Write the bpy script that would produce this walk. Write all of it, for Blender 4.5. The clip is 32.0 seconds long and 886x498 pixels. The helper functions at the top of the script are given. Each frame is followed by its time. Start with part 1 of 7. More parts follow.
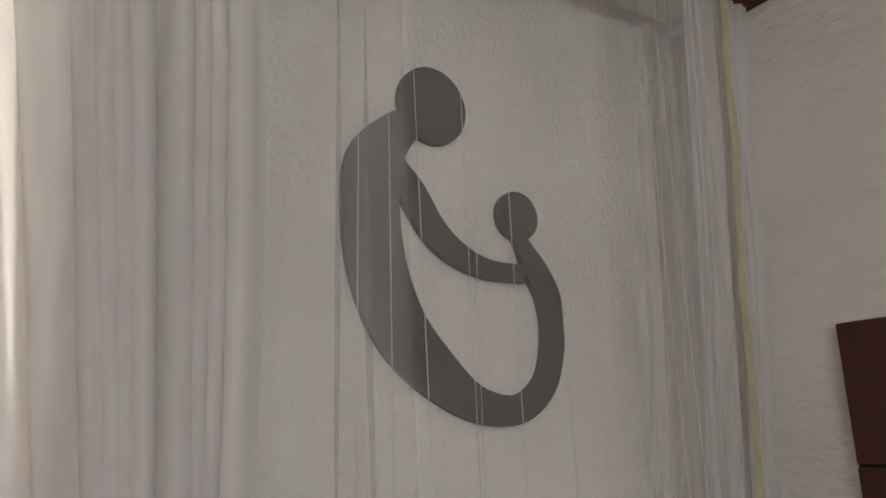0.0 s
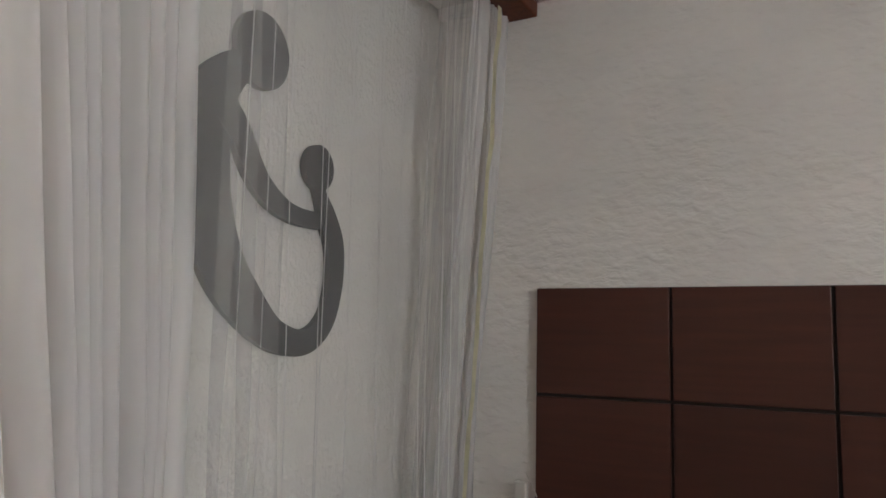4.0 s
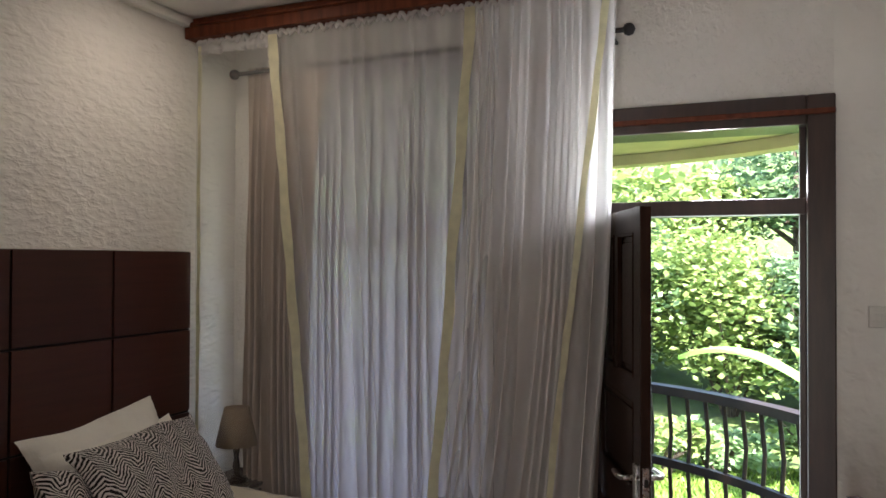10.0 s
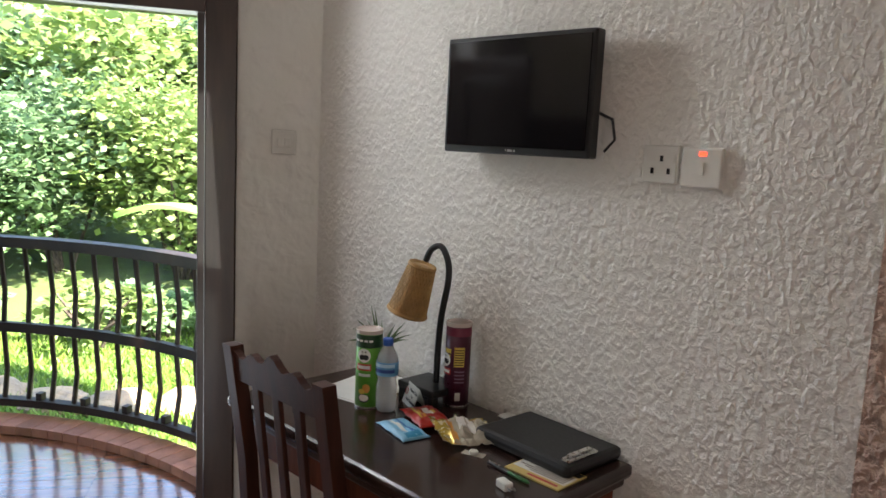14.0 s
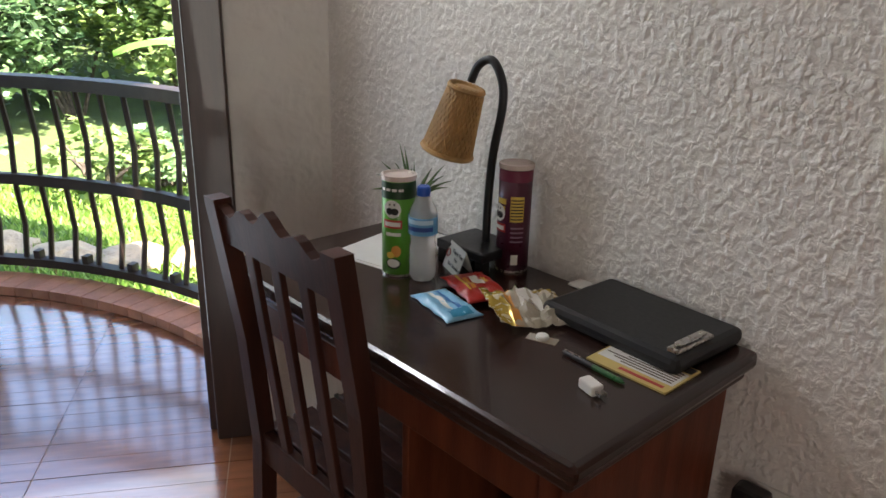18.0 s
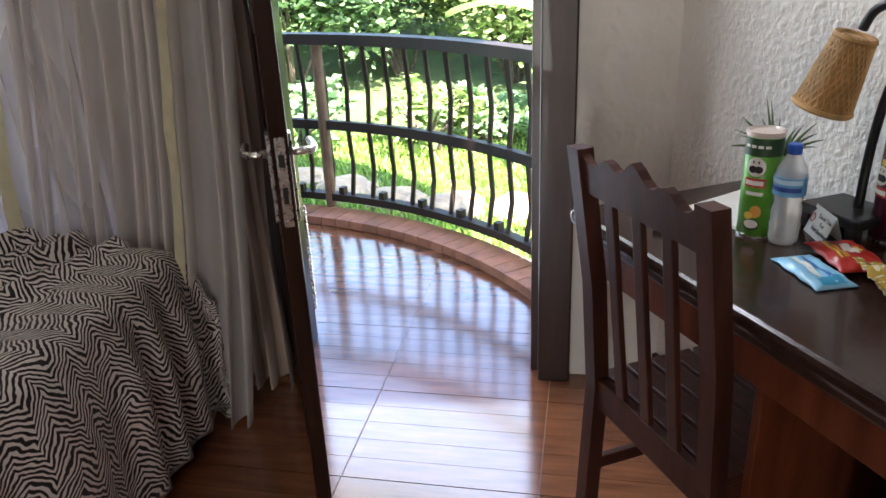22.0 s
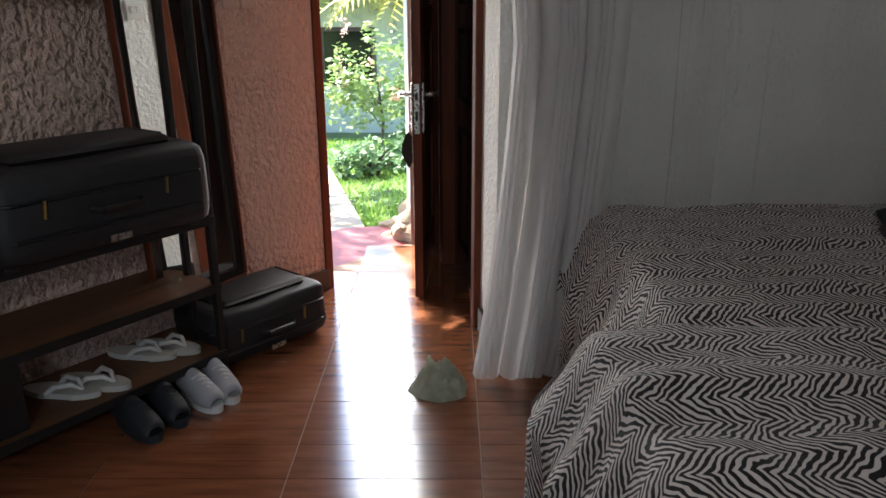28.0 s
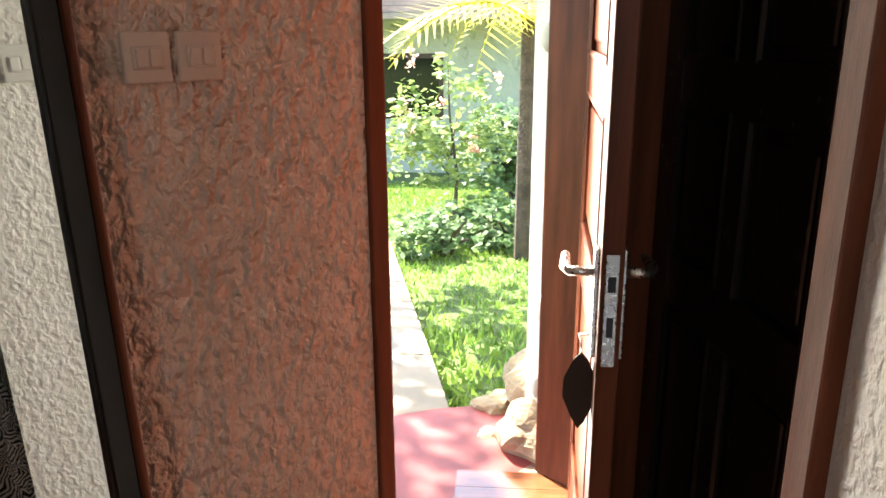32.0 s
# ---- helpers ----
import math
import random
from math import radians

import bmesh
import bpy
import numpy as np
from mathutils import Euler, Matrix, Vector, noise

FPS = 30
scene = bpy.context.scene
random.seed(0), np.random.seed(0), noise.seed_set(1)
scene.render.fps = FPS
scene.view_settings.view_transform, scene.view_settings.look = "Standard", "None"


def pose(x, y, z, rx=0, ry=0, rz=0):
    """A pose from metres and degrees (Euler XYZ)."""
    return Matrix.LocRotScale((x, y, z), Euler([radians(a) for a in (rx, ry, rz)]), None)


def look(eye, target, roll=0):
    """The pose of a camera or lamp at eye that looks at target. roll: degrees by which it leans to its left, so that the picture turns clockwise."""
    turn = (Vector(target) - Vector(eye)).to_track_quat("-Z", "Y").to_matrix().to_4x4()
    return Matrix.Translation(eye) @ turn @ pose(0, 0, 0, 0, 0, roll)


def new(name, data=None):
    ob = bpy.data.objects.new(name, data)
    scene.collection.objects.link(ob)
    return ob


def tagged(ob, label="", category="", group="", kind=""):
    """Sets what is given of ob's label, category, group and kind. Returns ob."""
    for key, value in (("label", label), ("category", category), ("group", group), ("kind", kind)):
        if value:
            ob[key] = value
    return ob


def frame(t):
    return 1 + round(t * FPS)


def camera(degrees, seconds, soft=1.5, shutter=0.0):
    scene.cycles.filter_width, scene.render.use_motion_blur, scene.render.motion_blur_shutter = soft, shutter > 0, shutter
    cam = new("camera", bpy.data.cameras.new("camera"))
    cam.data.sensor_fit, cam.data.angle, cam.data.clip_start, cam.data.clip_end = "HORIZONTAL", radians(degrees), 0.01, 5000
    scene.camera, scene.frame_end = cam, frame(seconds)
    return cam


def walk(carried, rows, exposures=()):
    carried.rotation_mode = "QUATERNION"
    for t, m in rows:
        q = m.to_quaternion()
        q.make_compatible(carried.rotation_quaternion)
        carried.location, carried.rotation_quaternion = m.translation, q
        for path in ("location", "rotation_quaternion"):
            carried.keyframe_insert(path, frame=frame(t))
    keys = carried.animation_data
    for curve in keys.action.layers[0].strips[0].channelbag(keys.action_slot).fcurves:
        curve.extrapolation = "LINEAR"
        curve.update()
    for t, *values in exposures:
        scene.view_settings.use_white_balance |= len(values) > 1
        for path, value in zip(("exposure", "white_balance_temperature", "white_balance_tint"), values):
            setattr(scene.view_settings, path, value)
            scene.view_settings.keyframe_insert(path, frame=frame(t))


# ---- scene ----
cam = camera(61.39, 32.0, soft=1.6)
PATH = [
    (0, pose(1.321, -2.189, 1.585, 103.75, 1.83, 59.00)),
    (0.5, pose(1.348, -2.217, 1.578, 104.99, 2.37, 60.65)),
    (1, pose(1.378, -2.224, 1.589, 104.66, 2.04, 63.27)),
    (1.5, pose(1.361, -2.252, 1.598, 104.07, 1.05, 62.16)),
    (2, pose(1.263, -2.374, 1.585, 103.52, 0.70, 57.09)),
    (2.5, pose(1.070, -2.586, 1.613, 100.68, 0.49, 49.92)),
    (4.5, pose(1.149, -2.789, 1.677, 95.78, -1.17, 19.31)),
    (5, pose(1.154, -2.785, 1.680, 94.51, -0.72, 6.07)),
    (5.5, pose(1.042, -2.773, 1.676, 93.19, -0.58, -9.48)),
    (6, pose(1.040, -2.719, 1.692, 92.33, -0.98, -18.23)),
    (6.5, pose(1.124, -2.673, 1.677, 92.53, -1.12, -25.91)),
    (7, pose(1.111, -2.608, 1.684, 93.25, -0.43, -36.06)),
    (7.5, pose(1.076, -2.576, 1.691, 94.84, 0.12, -44.05)),
    (8, pose(1.026, -2.529, 1.700, 95.45, 0.23, -52.78)),
    (8.5, pose(1.015, -2.544, 1.702, 93.87, -0.05, -60.01)),
    (9, look((1.055, -2.643, 1.843), (2.856, -1.775, 1.868), -0.9)),
    (9.5, look((1.045, -2.704, 1.837), (2.872, -1.891, 1.864), -0.5)),
    (10, look((1.042, -2.825, 1.827), (2.883, -2.044, 1.856), 0.2)),
    (10.5, look((1.042, -2.914, 1.808), (2.935, -2.266, 1.803), 1.3)),
    (11, look((1.044, -2.968, 1.807), (2.999, -2.551, 1.749), 2.5)),
    (11.5, look((1.045, -2.952, 1.82), (3.034, -2.785, 1.697), 3.2)),
    (12, look((1.076, -2.908, 1.77), (3.064, -3.019, 1.583), 3.6)),
    (12.5, look((1.172, -2.942, 1.739), (3.142, -3.19, 1.499), 3.1)),
    (13, look((1.348, -3.024, 1.708), (3.304, -3.35, 1.448), 2.8)),
    (13.5, look((1.563, -3.094, 1.667), (3.496, -3.541, 1.414), 2.8)),
    (14, look((1.79, -3.127, 1.613), (3.698, -3.659, 1.337), 2.8)),
    (14.5, look((1.977, -3.198, 1.589), (3.895, -3.672, 1.277), 2.3)),
    (16.5, look((2.472, -3.251, 1.472), (4.358, -3.685, 0.969), 1.0)),
    (17, look((2.466, -3.251, 1.462), (4.352, -3.617, 0.906), 1.2)),
    (17.5, look((2.393, -3.236, 1.482), (4.254, -3.602, 0.847), 1.5)),
    (18, look((2.316, -3.222, 1.477), (4.142, -3.669, 0.796), 1.5)),
    (18.5, look((2.305, -3.139, 1.465), (4.068, -3.723, 0.722), 1.0)),
    (19, look((2.303, -3.006, 1.436), (4.001, -3.683, 0.624), 0.5)),
    (19.5, look((2.286, -2.965, 1.433), (3.977, -3.598, 0.573), 0.0)),
    (20, look((2.198, -3.012, 1.445), (3.921, -3.527, 0.568), -0.5)),
    (20.5, look((2.101, -3.047, 1.443), (3.863, -3.436, 0.58), -0.8)),
    (21, look((2.081, -3.062, 1.456), (3.877, -3.311, 0.612), -1.3)),
    (21.5, look((2.126, -3.067, 1.455), (3.956, -3.089, 0.649), -1.9)),
    (22, look((2.28, -3.078, 1.47), (4.099, -2.771, 0.698), -2.5)),
    (22.5, look((2.468, -3.092, 1.458), (4.188, -2.367, 0.738), -1.6)),
    (23, look((2.588, -3.156, 1.457), (4.053, -1.987, 0.759), -1.8)),
    (23.5, look((2.713, -3.186, 1.453), (3.825, -1.677, 0.756), -1.8)),
    (24, look((2.881, -3.052, 1.429), (3.565, -1.296, 0.757), -2.1)),
    (24.5, look((3.016, -2.922, 1.44), (3.188, -1.045, 0.772), -1.0)),
    (25, look((3.159, -2.864, 1.422), (2.756, -1.022, 0.756), 0.9)),
    (25.5, look((3.238, -2.799, 1.469), (2.253, -1.218, 0.739), 1.2)),
    (26, look((3.15, -2.698, 1.466), (1.735, -1.505, 0.709), 1.0)),
    (26.5, look((3.082, -2.569, 1.449), (1.405, -1.785, 0.692), 0.5)),
    (28.5, look((2.433, -2.494, 1.322), (0.519, -2.559, 0.745), 0.1)),
    (29, look((2.149, -2.485, 1.345), (0.235, -2.623, 0.783), 0.7)),
    (29.5, look((1.873, -2.541, 1.329), (-0.046, -2.705, 0.79), 1.0)),
    (30, look((1.614, -2.628, 1.362), (-0.301, -2.814, 0.815), 0.5)),
    (30.5, look((1.336, -2.639, 1.373), (-0.571, -2.871, 0.816), 0.4)),
    (31, look((1.071, -2.669, 1.389), (-0.838, -2.888, 0.832), -0.0)),
    (31.5, look((0.797, -2.738, 1.408), (-1.115, -2.885, 0.84), -0.2)),
    (32, look((0.625, -2.775, 1.415), (-1.29, -2.875, 0.846), -0.4)),
]
EXPO = [(0, 4.25, 6800, 15), (1, 3.93, 6500, 14), (2.5, 3.9, 6400, 13), (5, 4.45, 6500, 13), (6.5, 4.05, 6100, 13), (8, 3.65, 6200, 14), (9.5, 3.3, 6500, 15), (11, 3.05, 6700, 15), (14, 3.15, 6800, 15), (17, 3.1, 6800, 17), (20, 3.5, 6800, 16), (21, 3.58, 6600, 16), (22.5, 3.75, 6500, 15), (23.4, 3.7, 6700, 14), (24.2, 4.3, 9600, 13), (25.1, 4.5, 9600, 14), (25.6, 4.75, 6700, 12), (26.5, 4.47, 5700, 12), (28.5, 2.5, 6500, 11), (30, 2.9, 7100, 12), (32, 2.95, 7100, 11)]
walk(cam, PATH, EXPO)

# ---- light ----
world = bpy.data.worlds.new("sky")
scene.world = world
world.use_nodes = True
wn = world.node_tree.nodes
sky = wn.new("ShaderNodeTexSky")
sky.sky_type, sky.sun_disc = "NISHITA", False
SUN_EL, SUN_AZ = radians(52), math.atan2(-0.74, -0.67)
sky.sun_elevation, sky.sun_rotation = SUN_EL, SUN_AZ
wn["Background"].inputs["Strength"].default_value = 0.15
world.node_tree.links.new(sky.outputs["Color"], wn["Background"].inputs["Color"])
sun = new("sun", bpy.data.lights.new("sun", "SUN"))
sun.data.energy, sun.data.angle, sun.data.color = 5.0, radians(0.5), (1.0, 0.95, 0.86)
to_sun = Vector((math.sin(SUN_AZ) * math.cos(SUN_EL), math.cos(SUN_AZ) * math.cos(SUN_EL), math.sin(SUN_EL)))
sun.matrix_world = look((0, 0, 20), Vector((0, 0, 20)) - to_sun)


def window_light(name, eye, target, w, h, watts, color):
    lamp = new(name, bpy.data.lights.new(name, "AREA"))
    lamp.data.shape, lamp.data.size, lamp.data.size_y = "RECTANGLE", w, h
    lamp.data.energy, lamp.data.color = watts, color
    lamp.matrix_world = look(eye, target)
    return lamp


window_light("window_sky_light", (4.80, -1.15, 1.5), (0, -1.15, 1.4), 1.6, 2.2, 1.1, (0.84, 0.88, 1.0))
window_light("balcony_door_sky_light", (4.70, -2.57, 1.30), (1.5, -2.85, 1.15), 0.82, 2.1, 1.7, (0.80, 0.90, 1.0))
window_light("fanlight_sky_light", (4.615, -2.76, 2.255), (1.5, -2.2, 1.3), 0.46, 0.28, 2.7, (0.88, 0.95, 1.0))
window_light("entrance_sky_light", (-1.12, -2.73, 1.1), (-0.453, -1.985, 1.0), 0.5, 1.9, 5.5, (1.0, 0.97, 0.9))


# the small recessed lamp in the ceiling, lit
spot = new("ceiling_downlight_glow", bpy.data.lights.new("ceiling_downlight_glow", "AREA"))
spot.data.shape, spot.data.size = "DISK", 0.07
spot.data.energy, spot.data.color = 0.58, (1.0, 0.90, 0.74)
spot.matrix_world = look((3.66, -0.60, 3.10), (3.66, -0.60, 0), 0)


# ---- materials ----
def material(name, color, rough=0.6, metal=0.0, vary=0.12, scale=6.0, bump=0.0, bump_scale=40.0, dist=0.01, color2=None, spec=0.5, coat=0.0, per_object=0.0, stretch=(1, 1, 1), detail=6.0, sheen=0.0):
    """A surface with broad stains, fine grain and relief."""
    m = bpy.data.materials.new(name)
    m.use_nodes = True
    nt = m.node_tree
    n, l = nt.nodes, nt.links
    b = n["Principled BSDF"]
    tc = n.new("ShaderNodeTexCoord")
    mp = n.new("ShaderNodeMapping")
    mp.inputs["Scale"].default_value = stretch
    l.new(tc.outputs["Object"], mp.inputs["Vector"])
    broad = n.new("ShaderNodeTexNoise")
    broad.inputs["Scale"].default_value, broad.inputs["Detail"].default_value = scale, detail
    l.new(mp.outputs["Vector"], broad.inputs["Vector"])
    fine = n.new("ShaderNodeTexNoise")
    fine.inputs["Scale"].default_value, fine.inputs["Detail"].default_value = scale * 9, 4
    l.new(mp.outputs["Vector"], fine.inputs["Vector"])
    ramp = n.new("ShaderNodeMixRGB")
    c2 = color2 or tuple(c * (1 - vary * 2) for c in color)
    ramp.inputs["Color1"].default_value, ramp.inputs["Color2"].default_value = (*color, 1), (*c2, 1)
    add = n.new("ShaderNodeMath")
    add.operation = "MULTIPLY_ADD"
    add.inputs[1].default_value, add.inputs[2].default_value = 0.35, -0.17
    l.new(fine.outputs["Fac"], add.inputs[0])
    s = n.new("ShaderNodeMapRange")
    s.inputs["From Min"].default_value, s.inputs["From Max"].default_value = 0.32, 0.68
    l.new(broad.outputs["Fac"], s.inputs["Value"])
    a2 = n.new("ShaderNodeMath")
    a2.use_clamp = True
    l.new(s.outputs["Result"], a2.inputs[0])
    l.new(add.outputs["Value"], a2.inputs[1])
    l.new(a2.outputs["Value"], ramp.inputs["Fac"])
    out = ramp.outputs["Color"]
    if per_object:
        oi = n.new("ShaderNodeObjectInfo")
        mr = n.new("ShaderNodeMapRange")
        mr.inputs["To Min"].default_value, mr.inputs["To Max"].default_value = 1 - per_object, 1 + per_object
        l.new(oi.outputs["Random"], mr.inputs["Value"])
        mx = n.new("ShaderNodeMixRGB")
        mx.blend_type = "MULTIPLY"
        mx.inputs["Fac"].default_value = 1
        l.new(out, mx.inputs["Color1"])
        l.new(mr.outputs["Result"], mx.inputs["Color2"])
        out = mx.outputs["Color"]
    l.new(out, b.inputs["Base Color"])
    b.inputs["Metallic"].default_value = metal
    b.inputs["Specular IOR Level"].default_value = spec
    b.inputs["Coat Weight"].default_value = coat
    b.inputs["Sheen Weight"].default_value = sheen
    rr = n.new("ShaderNodeMapRange")
    rr.inputs["To Min"].default_value, rr.inputs["To Max"].default_value = max(0.03, rough - 0.08), min(1, rough + 0.08)
    l.new(fine.outputs["Fac"], rr.inputs["Value"])
    l.new(rr.outputs["Result"], b.inputs["Roughness"])
    if bump:
        bn = n.new("ShaderNodeTexNoise")
        bn.inputs["Scale"].default_value, bn.inputs["Detail"].default_value = bump_scale, 3
        l.new(mp.outputs["Vector"], bn.inputs["Vector"])
        bp = n.new("ShaderNodeBump")
        bp.inputs["Strength"].default_value, bp.inputs["Distance"].default_value = bump, dist
        l.new(bn.outputs["Fac"], bp.inputs["Height"])
        l.new(bp.outputs["Normal"], b.inputs["Normal"])
    return m


def plaster(name, color, depth=0.02, scale=16.0, stretch=(1, 1, 1)):
    """Hand-thrown roughcast: flattened lumps a few centimetres across, with fine grit."""
    m = material(name, color, 0.85, vary=0.06, scale=1.6, spec=0.25)
    nt = m.node_tree
    n, l = nt.nodes, nt.links
    mp = n["Mapping"]
    mp.inputs["Scale"].default_value = stretch
    warp = n.new("ShaderNodeTexNoise")
    warp.inputs["Scale"].default_value, warp.inputs["Detail"].default_value = scale * 0.5, 2
    l.new(mp.outputs["Vector"], warp.inputs["Vector"])
    lump = n.new("ShaderNodeTexNoise")
    lump.inputs["Scale"].default_value, lump.inputs["Detail"].default_value, lump.inputs["Roughness"].default_value = scale, 2.5, 0.5
    lump.inputs["Distortion"].default_value = 0.25
    l.new(mp.outputs["Vector"], lump.inputs["Vector"])
    flat = n.new("ShaderNodeMapRange")
    flat.interpolation_type = "SMOOTHSTEP"
    flat.inputs["From Min"].default_value, flat.inputs["From Max"].default_value = 0.26, 0.74
    l.new(lump.outputs["Fac"], flat.inputs["Value"])
    mul = n.new("ShaderNodeMath")
    mul.operation = "MULTIPLY"
    l.new(flat.outputs["Result"], mul.inputs[0])
    l.new(warp.outputs["Fac"], mul.inputs[1])
    grit = n.new("ShaderNodeTexNoise")
    grit.inputs["Scale"].default_value, grit.inputs["Detail"].default_value = scale * 5, 3
    l.new(mp.outputs["Vector"], grit.inputs["Vector"])
    sm = n.new("ShaderNodeMath")
    sm.operation = "MULTIPLY_ADD"
    sm.inputs[1].default_value = 0.10
    l.new(grit.outputs["Fac"], sm.inputs[0])
    l.new(mul.outputs["Value"], sm.inputs[2])
    bp = n.new("ShaderNodeBump")
    bp.inputs["Strength"].default_value, bp.inputs["Distance"].default_value = 1.0, depth
    l.new(sm.outputs["Value"], bp.inputs["Height"])
    l.new(bp.outputs["Normal"], n["Principled BSDF"].inputs["Normal"])
    return m


def sheer(name, color, clear, rough=0.9):
    """Thin woven cloth that light passes through."""
    m = bpy.data.materials.new(name)
    m.use_nodes = True
    nt = m.node_tree
    n, l = nt.nodes, nt.links
    n.remove(n["Principled BSDF"])
    tc = n.new("ShaderNodeTexCoord")
    ns = n.new("ShaderNodeTexNoise")
    ns.inputs["Scale"].default_value = 5.0
    l.new(tc.outputs["Object"], ns.inputs["Vector"])
    mr = n.new("ShaderNodeMapRange")
    mr.inputs["To Min"].default_value, mr.inputs["To Max"].default_value = clear - 0.06, clear + 0.06
    l.new(ns.outputs["Fac"], mr.inputs["Value"])
    d, tl, tr = n.new("ShaderNodeBsdfDiffuse"), n.new("ShaderNodeBsdfTranslucent"), n.new("ShaderNodeBsdfTransparent")
    for s in (d, tl):
        s.inputs["Color"].default_value = (*color, 1)
    m1, m2 = n.new("ShaderNodeMixShader"), n.new("ShaderNodeMixShader")
    m1.inputs["Fac"].default_value = 0.5
    l.new(d.outputs["BSDF"], m1.inputs[1])
    l.new(tl.outputs["BSDF"], m1.inputs[2])
    l.new(mr.outputs["Result"], m2.inputs["Fac"])
    l.new(m1.outputs["Shader"], m2.inputs[1])
    l.new(tr.outputs["BSDF"], m2.inputs[2])
    l.new(m2.outputs["Shader"], n["Material Output"].inputs["Surface"])
    return m


def zebra(name, light, dark, pitch=0.0185, band=0.06):
    """Printed cloth: dark stripes that turn in zigzag bands; runs on the cloth's own UV, in metres."""
    m = bpy.data.materials.new(name)
    m.use_nodes = True
    nt = m.node_tree
    n, l = nt.nodes, nt.links
    b = n["Principled BSDF"]
    b.inputs["Roughness"].default_value, b.inputs["Sheen Weight"].default_value, b.inputs["Specular IOR Level"].default_value = 0.75, 0.15, 0.25
    uv = n.new("ShaderNodeUVMap")
    wob = n.new("ShaderNodeTexNoise")
    wob.inputs["Scale"].default_value, wob.inputs["Detail"].default_value = 9.0, 3
    l.new(uv.outputs["UV"], wob.inputs["Vector"])
    wv = n.new("ShaderNodeVectorMath")
    wv.operation = "MULTIPLY_ADD"
    wv.inputs[1].default_value = (0.09, 0.04, 0)
    l.new(wob.outputs["Color"], wv.inputs[0])
    l.new(uv.outputs["UV"], wv.inputs[2])
    sp = n.new("ShaderNodeSeparateXYZ")
    l.new(wv.outputs["Vector"], sp.inputs["Vector"])

    def math_node(op, a, b_=None, c=None):
        q = n.new("ShaderNodeMath")
        q.operation = op
        for i, v in enumerate((a, b_, c)):
            if v is None:
                continue
            if isinstance(v, (int, float)):
                q.inputs[i].default_value = v
            else:
                l.new(v, q.inputs[i])
        return q.outputs["Value"]

    tri = math_node("PINGPONG", sp.outputs["X"], band)
    slope = math_node("MULTIPLY", tri, 1.0)
    along = math_node("ADD", sp.outputs["Y"], slope)
    ph = math_node("MULTIPLY", along, 2 * math.pi / pitch)
    shift = n.new("ShaderNodeTexNoise")
    shift.inputs["Scale"].default_value, shift.inputs["Detail"].default_value = 16.0, 2
    l.new(uv.outputs["UV"], shift.inputs["Vector"])
    ph = math_node("MULTIPLY_ADD", shift.outputs["Fac"], 5.0, ph)
    wav = math_node("SINE", ph)
    thick = n.new("ShaderNodeTexNoise")
    thick.inputs["Scale"].default_value = 22.0
    l.new(uv.outputs["UV"], thick.inputs["Vector"])
    th = math_node("MULTIPLY_ADD", thick.outputs["Fac"], 1.3, -0.72)
    val = math_node("ADD", wav, th)
    edge = n.new("ShaderNodeMapRange")
    edge.inputs["From Min"].default_value, edge.inputs["From Max"].default_value = -0.2, 0.2
    l.new(val, edge.inputs["Value"])
    mx = n.new("ShaderNodeMixRGB")
    mx.inputs["Color1"].default_value, mx.inputs["Color2"].default_value = (*dark, 1), (*light, 1)
    l.new(edge.outputs["Result"], mx.inputs["Fac"])
    l.new(mx.outputs["Color"], b.inputs["Base Color"])
    wr = n.new("ShaderNodeTexNoise")
    wr.inputs["Scale"].default_value, wr.inputs["Detail"].default_value = 9.0, 4
    l.new(uv.outputs["UV"], wr.inputs["Vector"])
    bp = n.new("ShaderNodeBump")
    bp.inputs["Strength"].default_value, bp.inputs["Distance"].default_value = 0.5, 0.02
    l.new(wr.outputs["Fac"], bp.inputs["Height"])
    l.new(bp.outputs["Normal"], b.inputs["Normal"])
    return m


def simple(name, color, rough=0.5, metal=0.0, spec=0.5):
    return material(name, color, rough, metal, vary=0.05, scale=12, spec=spec)


WALL = plaster("white_roughcast", (0.84, 0.81, 0.76), 0.0075, 54, (1, 1, 0.8))
WALL_N = plaster("white_roughcast_north", (0.84, 0.81, 0.76), 0.0085, 20, (0.8, 0.8, 1.5))
WALL_SOFT = plaster("white_soft_plaster", (0.82, 0.80, 0.75), 0.010, 12)
CEIL = material("ceiling_paint", (0.84, 0.83, 0.80), 0.8, vary=0.03, scale=2)
REDWOOD = material("red_brown_wood", (0.16, 0.042, 0.019), 0.45, vary=0.25, scale=3, bump=0.15, bump_scale=30, dist=0.003, stretch=(9, 9, 1), spec=0.18)
DARKWOOD = material("dark_stained_wood", (0.045, 0.020, 0.014), 0.38, vary=0.25, scale=3, bump=0.12, bump_scale=30, dist=0.002, stretch=(8, 8, 1), coat=0.1)
PANEL = material("headboard_veneer", (0.066, 0.018, 0.010), 0.42, vary=0.12, scale=2.5, bump=0.08, bump_scale=60, dist=0.002, stretch=(1, 1, 14), per_object=0.18)
DESKTOP = material("dark_varnished_wood", (0.035, 0.016, 0.012), 0.22, vary=0.25, scale=3, bump=0.06, bump_scale=30, dist=0.002, stretch=(2, 9, 9), coat=0.15)
GROOVE = simple("dark_groove", (0.012, 0.008, 0.006), 0.7)
BLACKSKIRT = simple("black_gloss_paint", (0.012, 0.011, 0.011), 0.35)
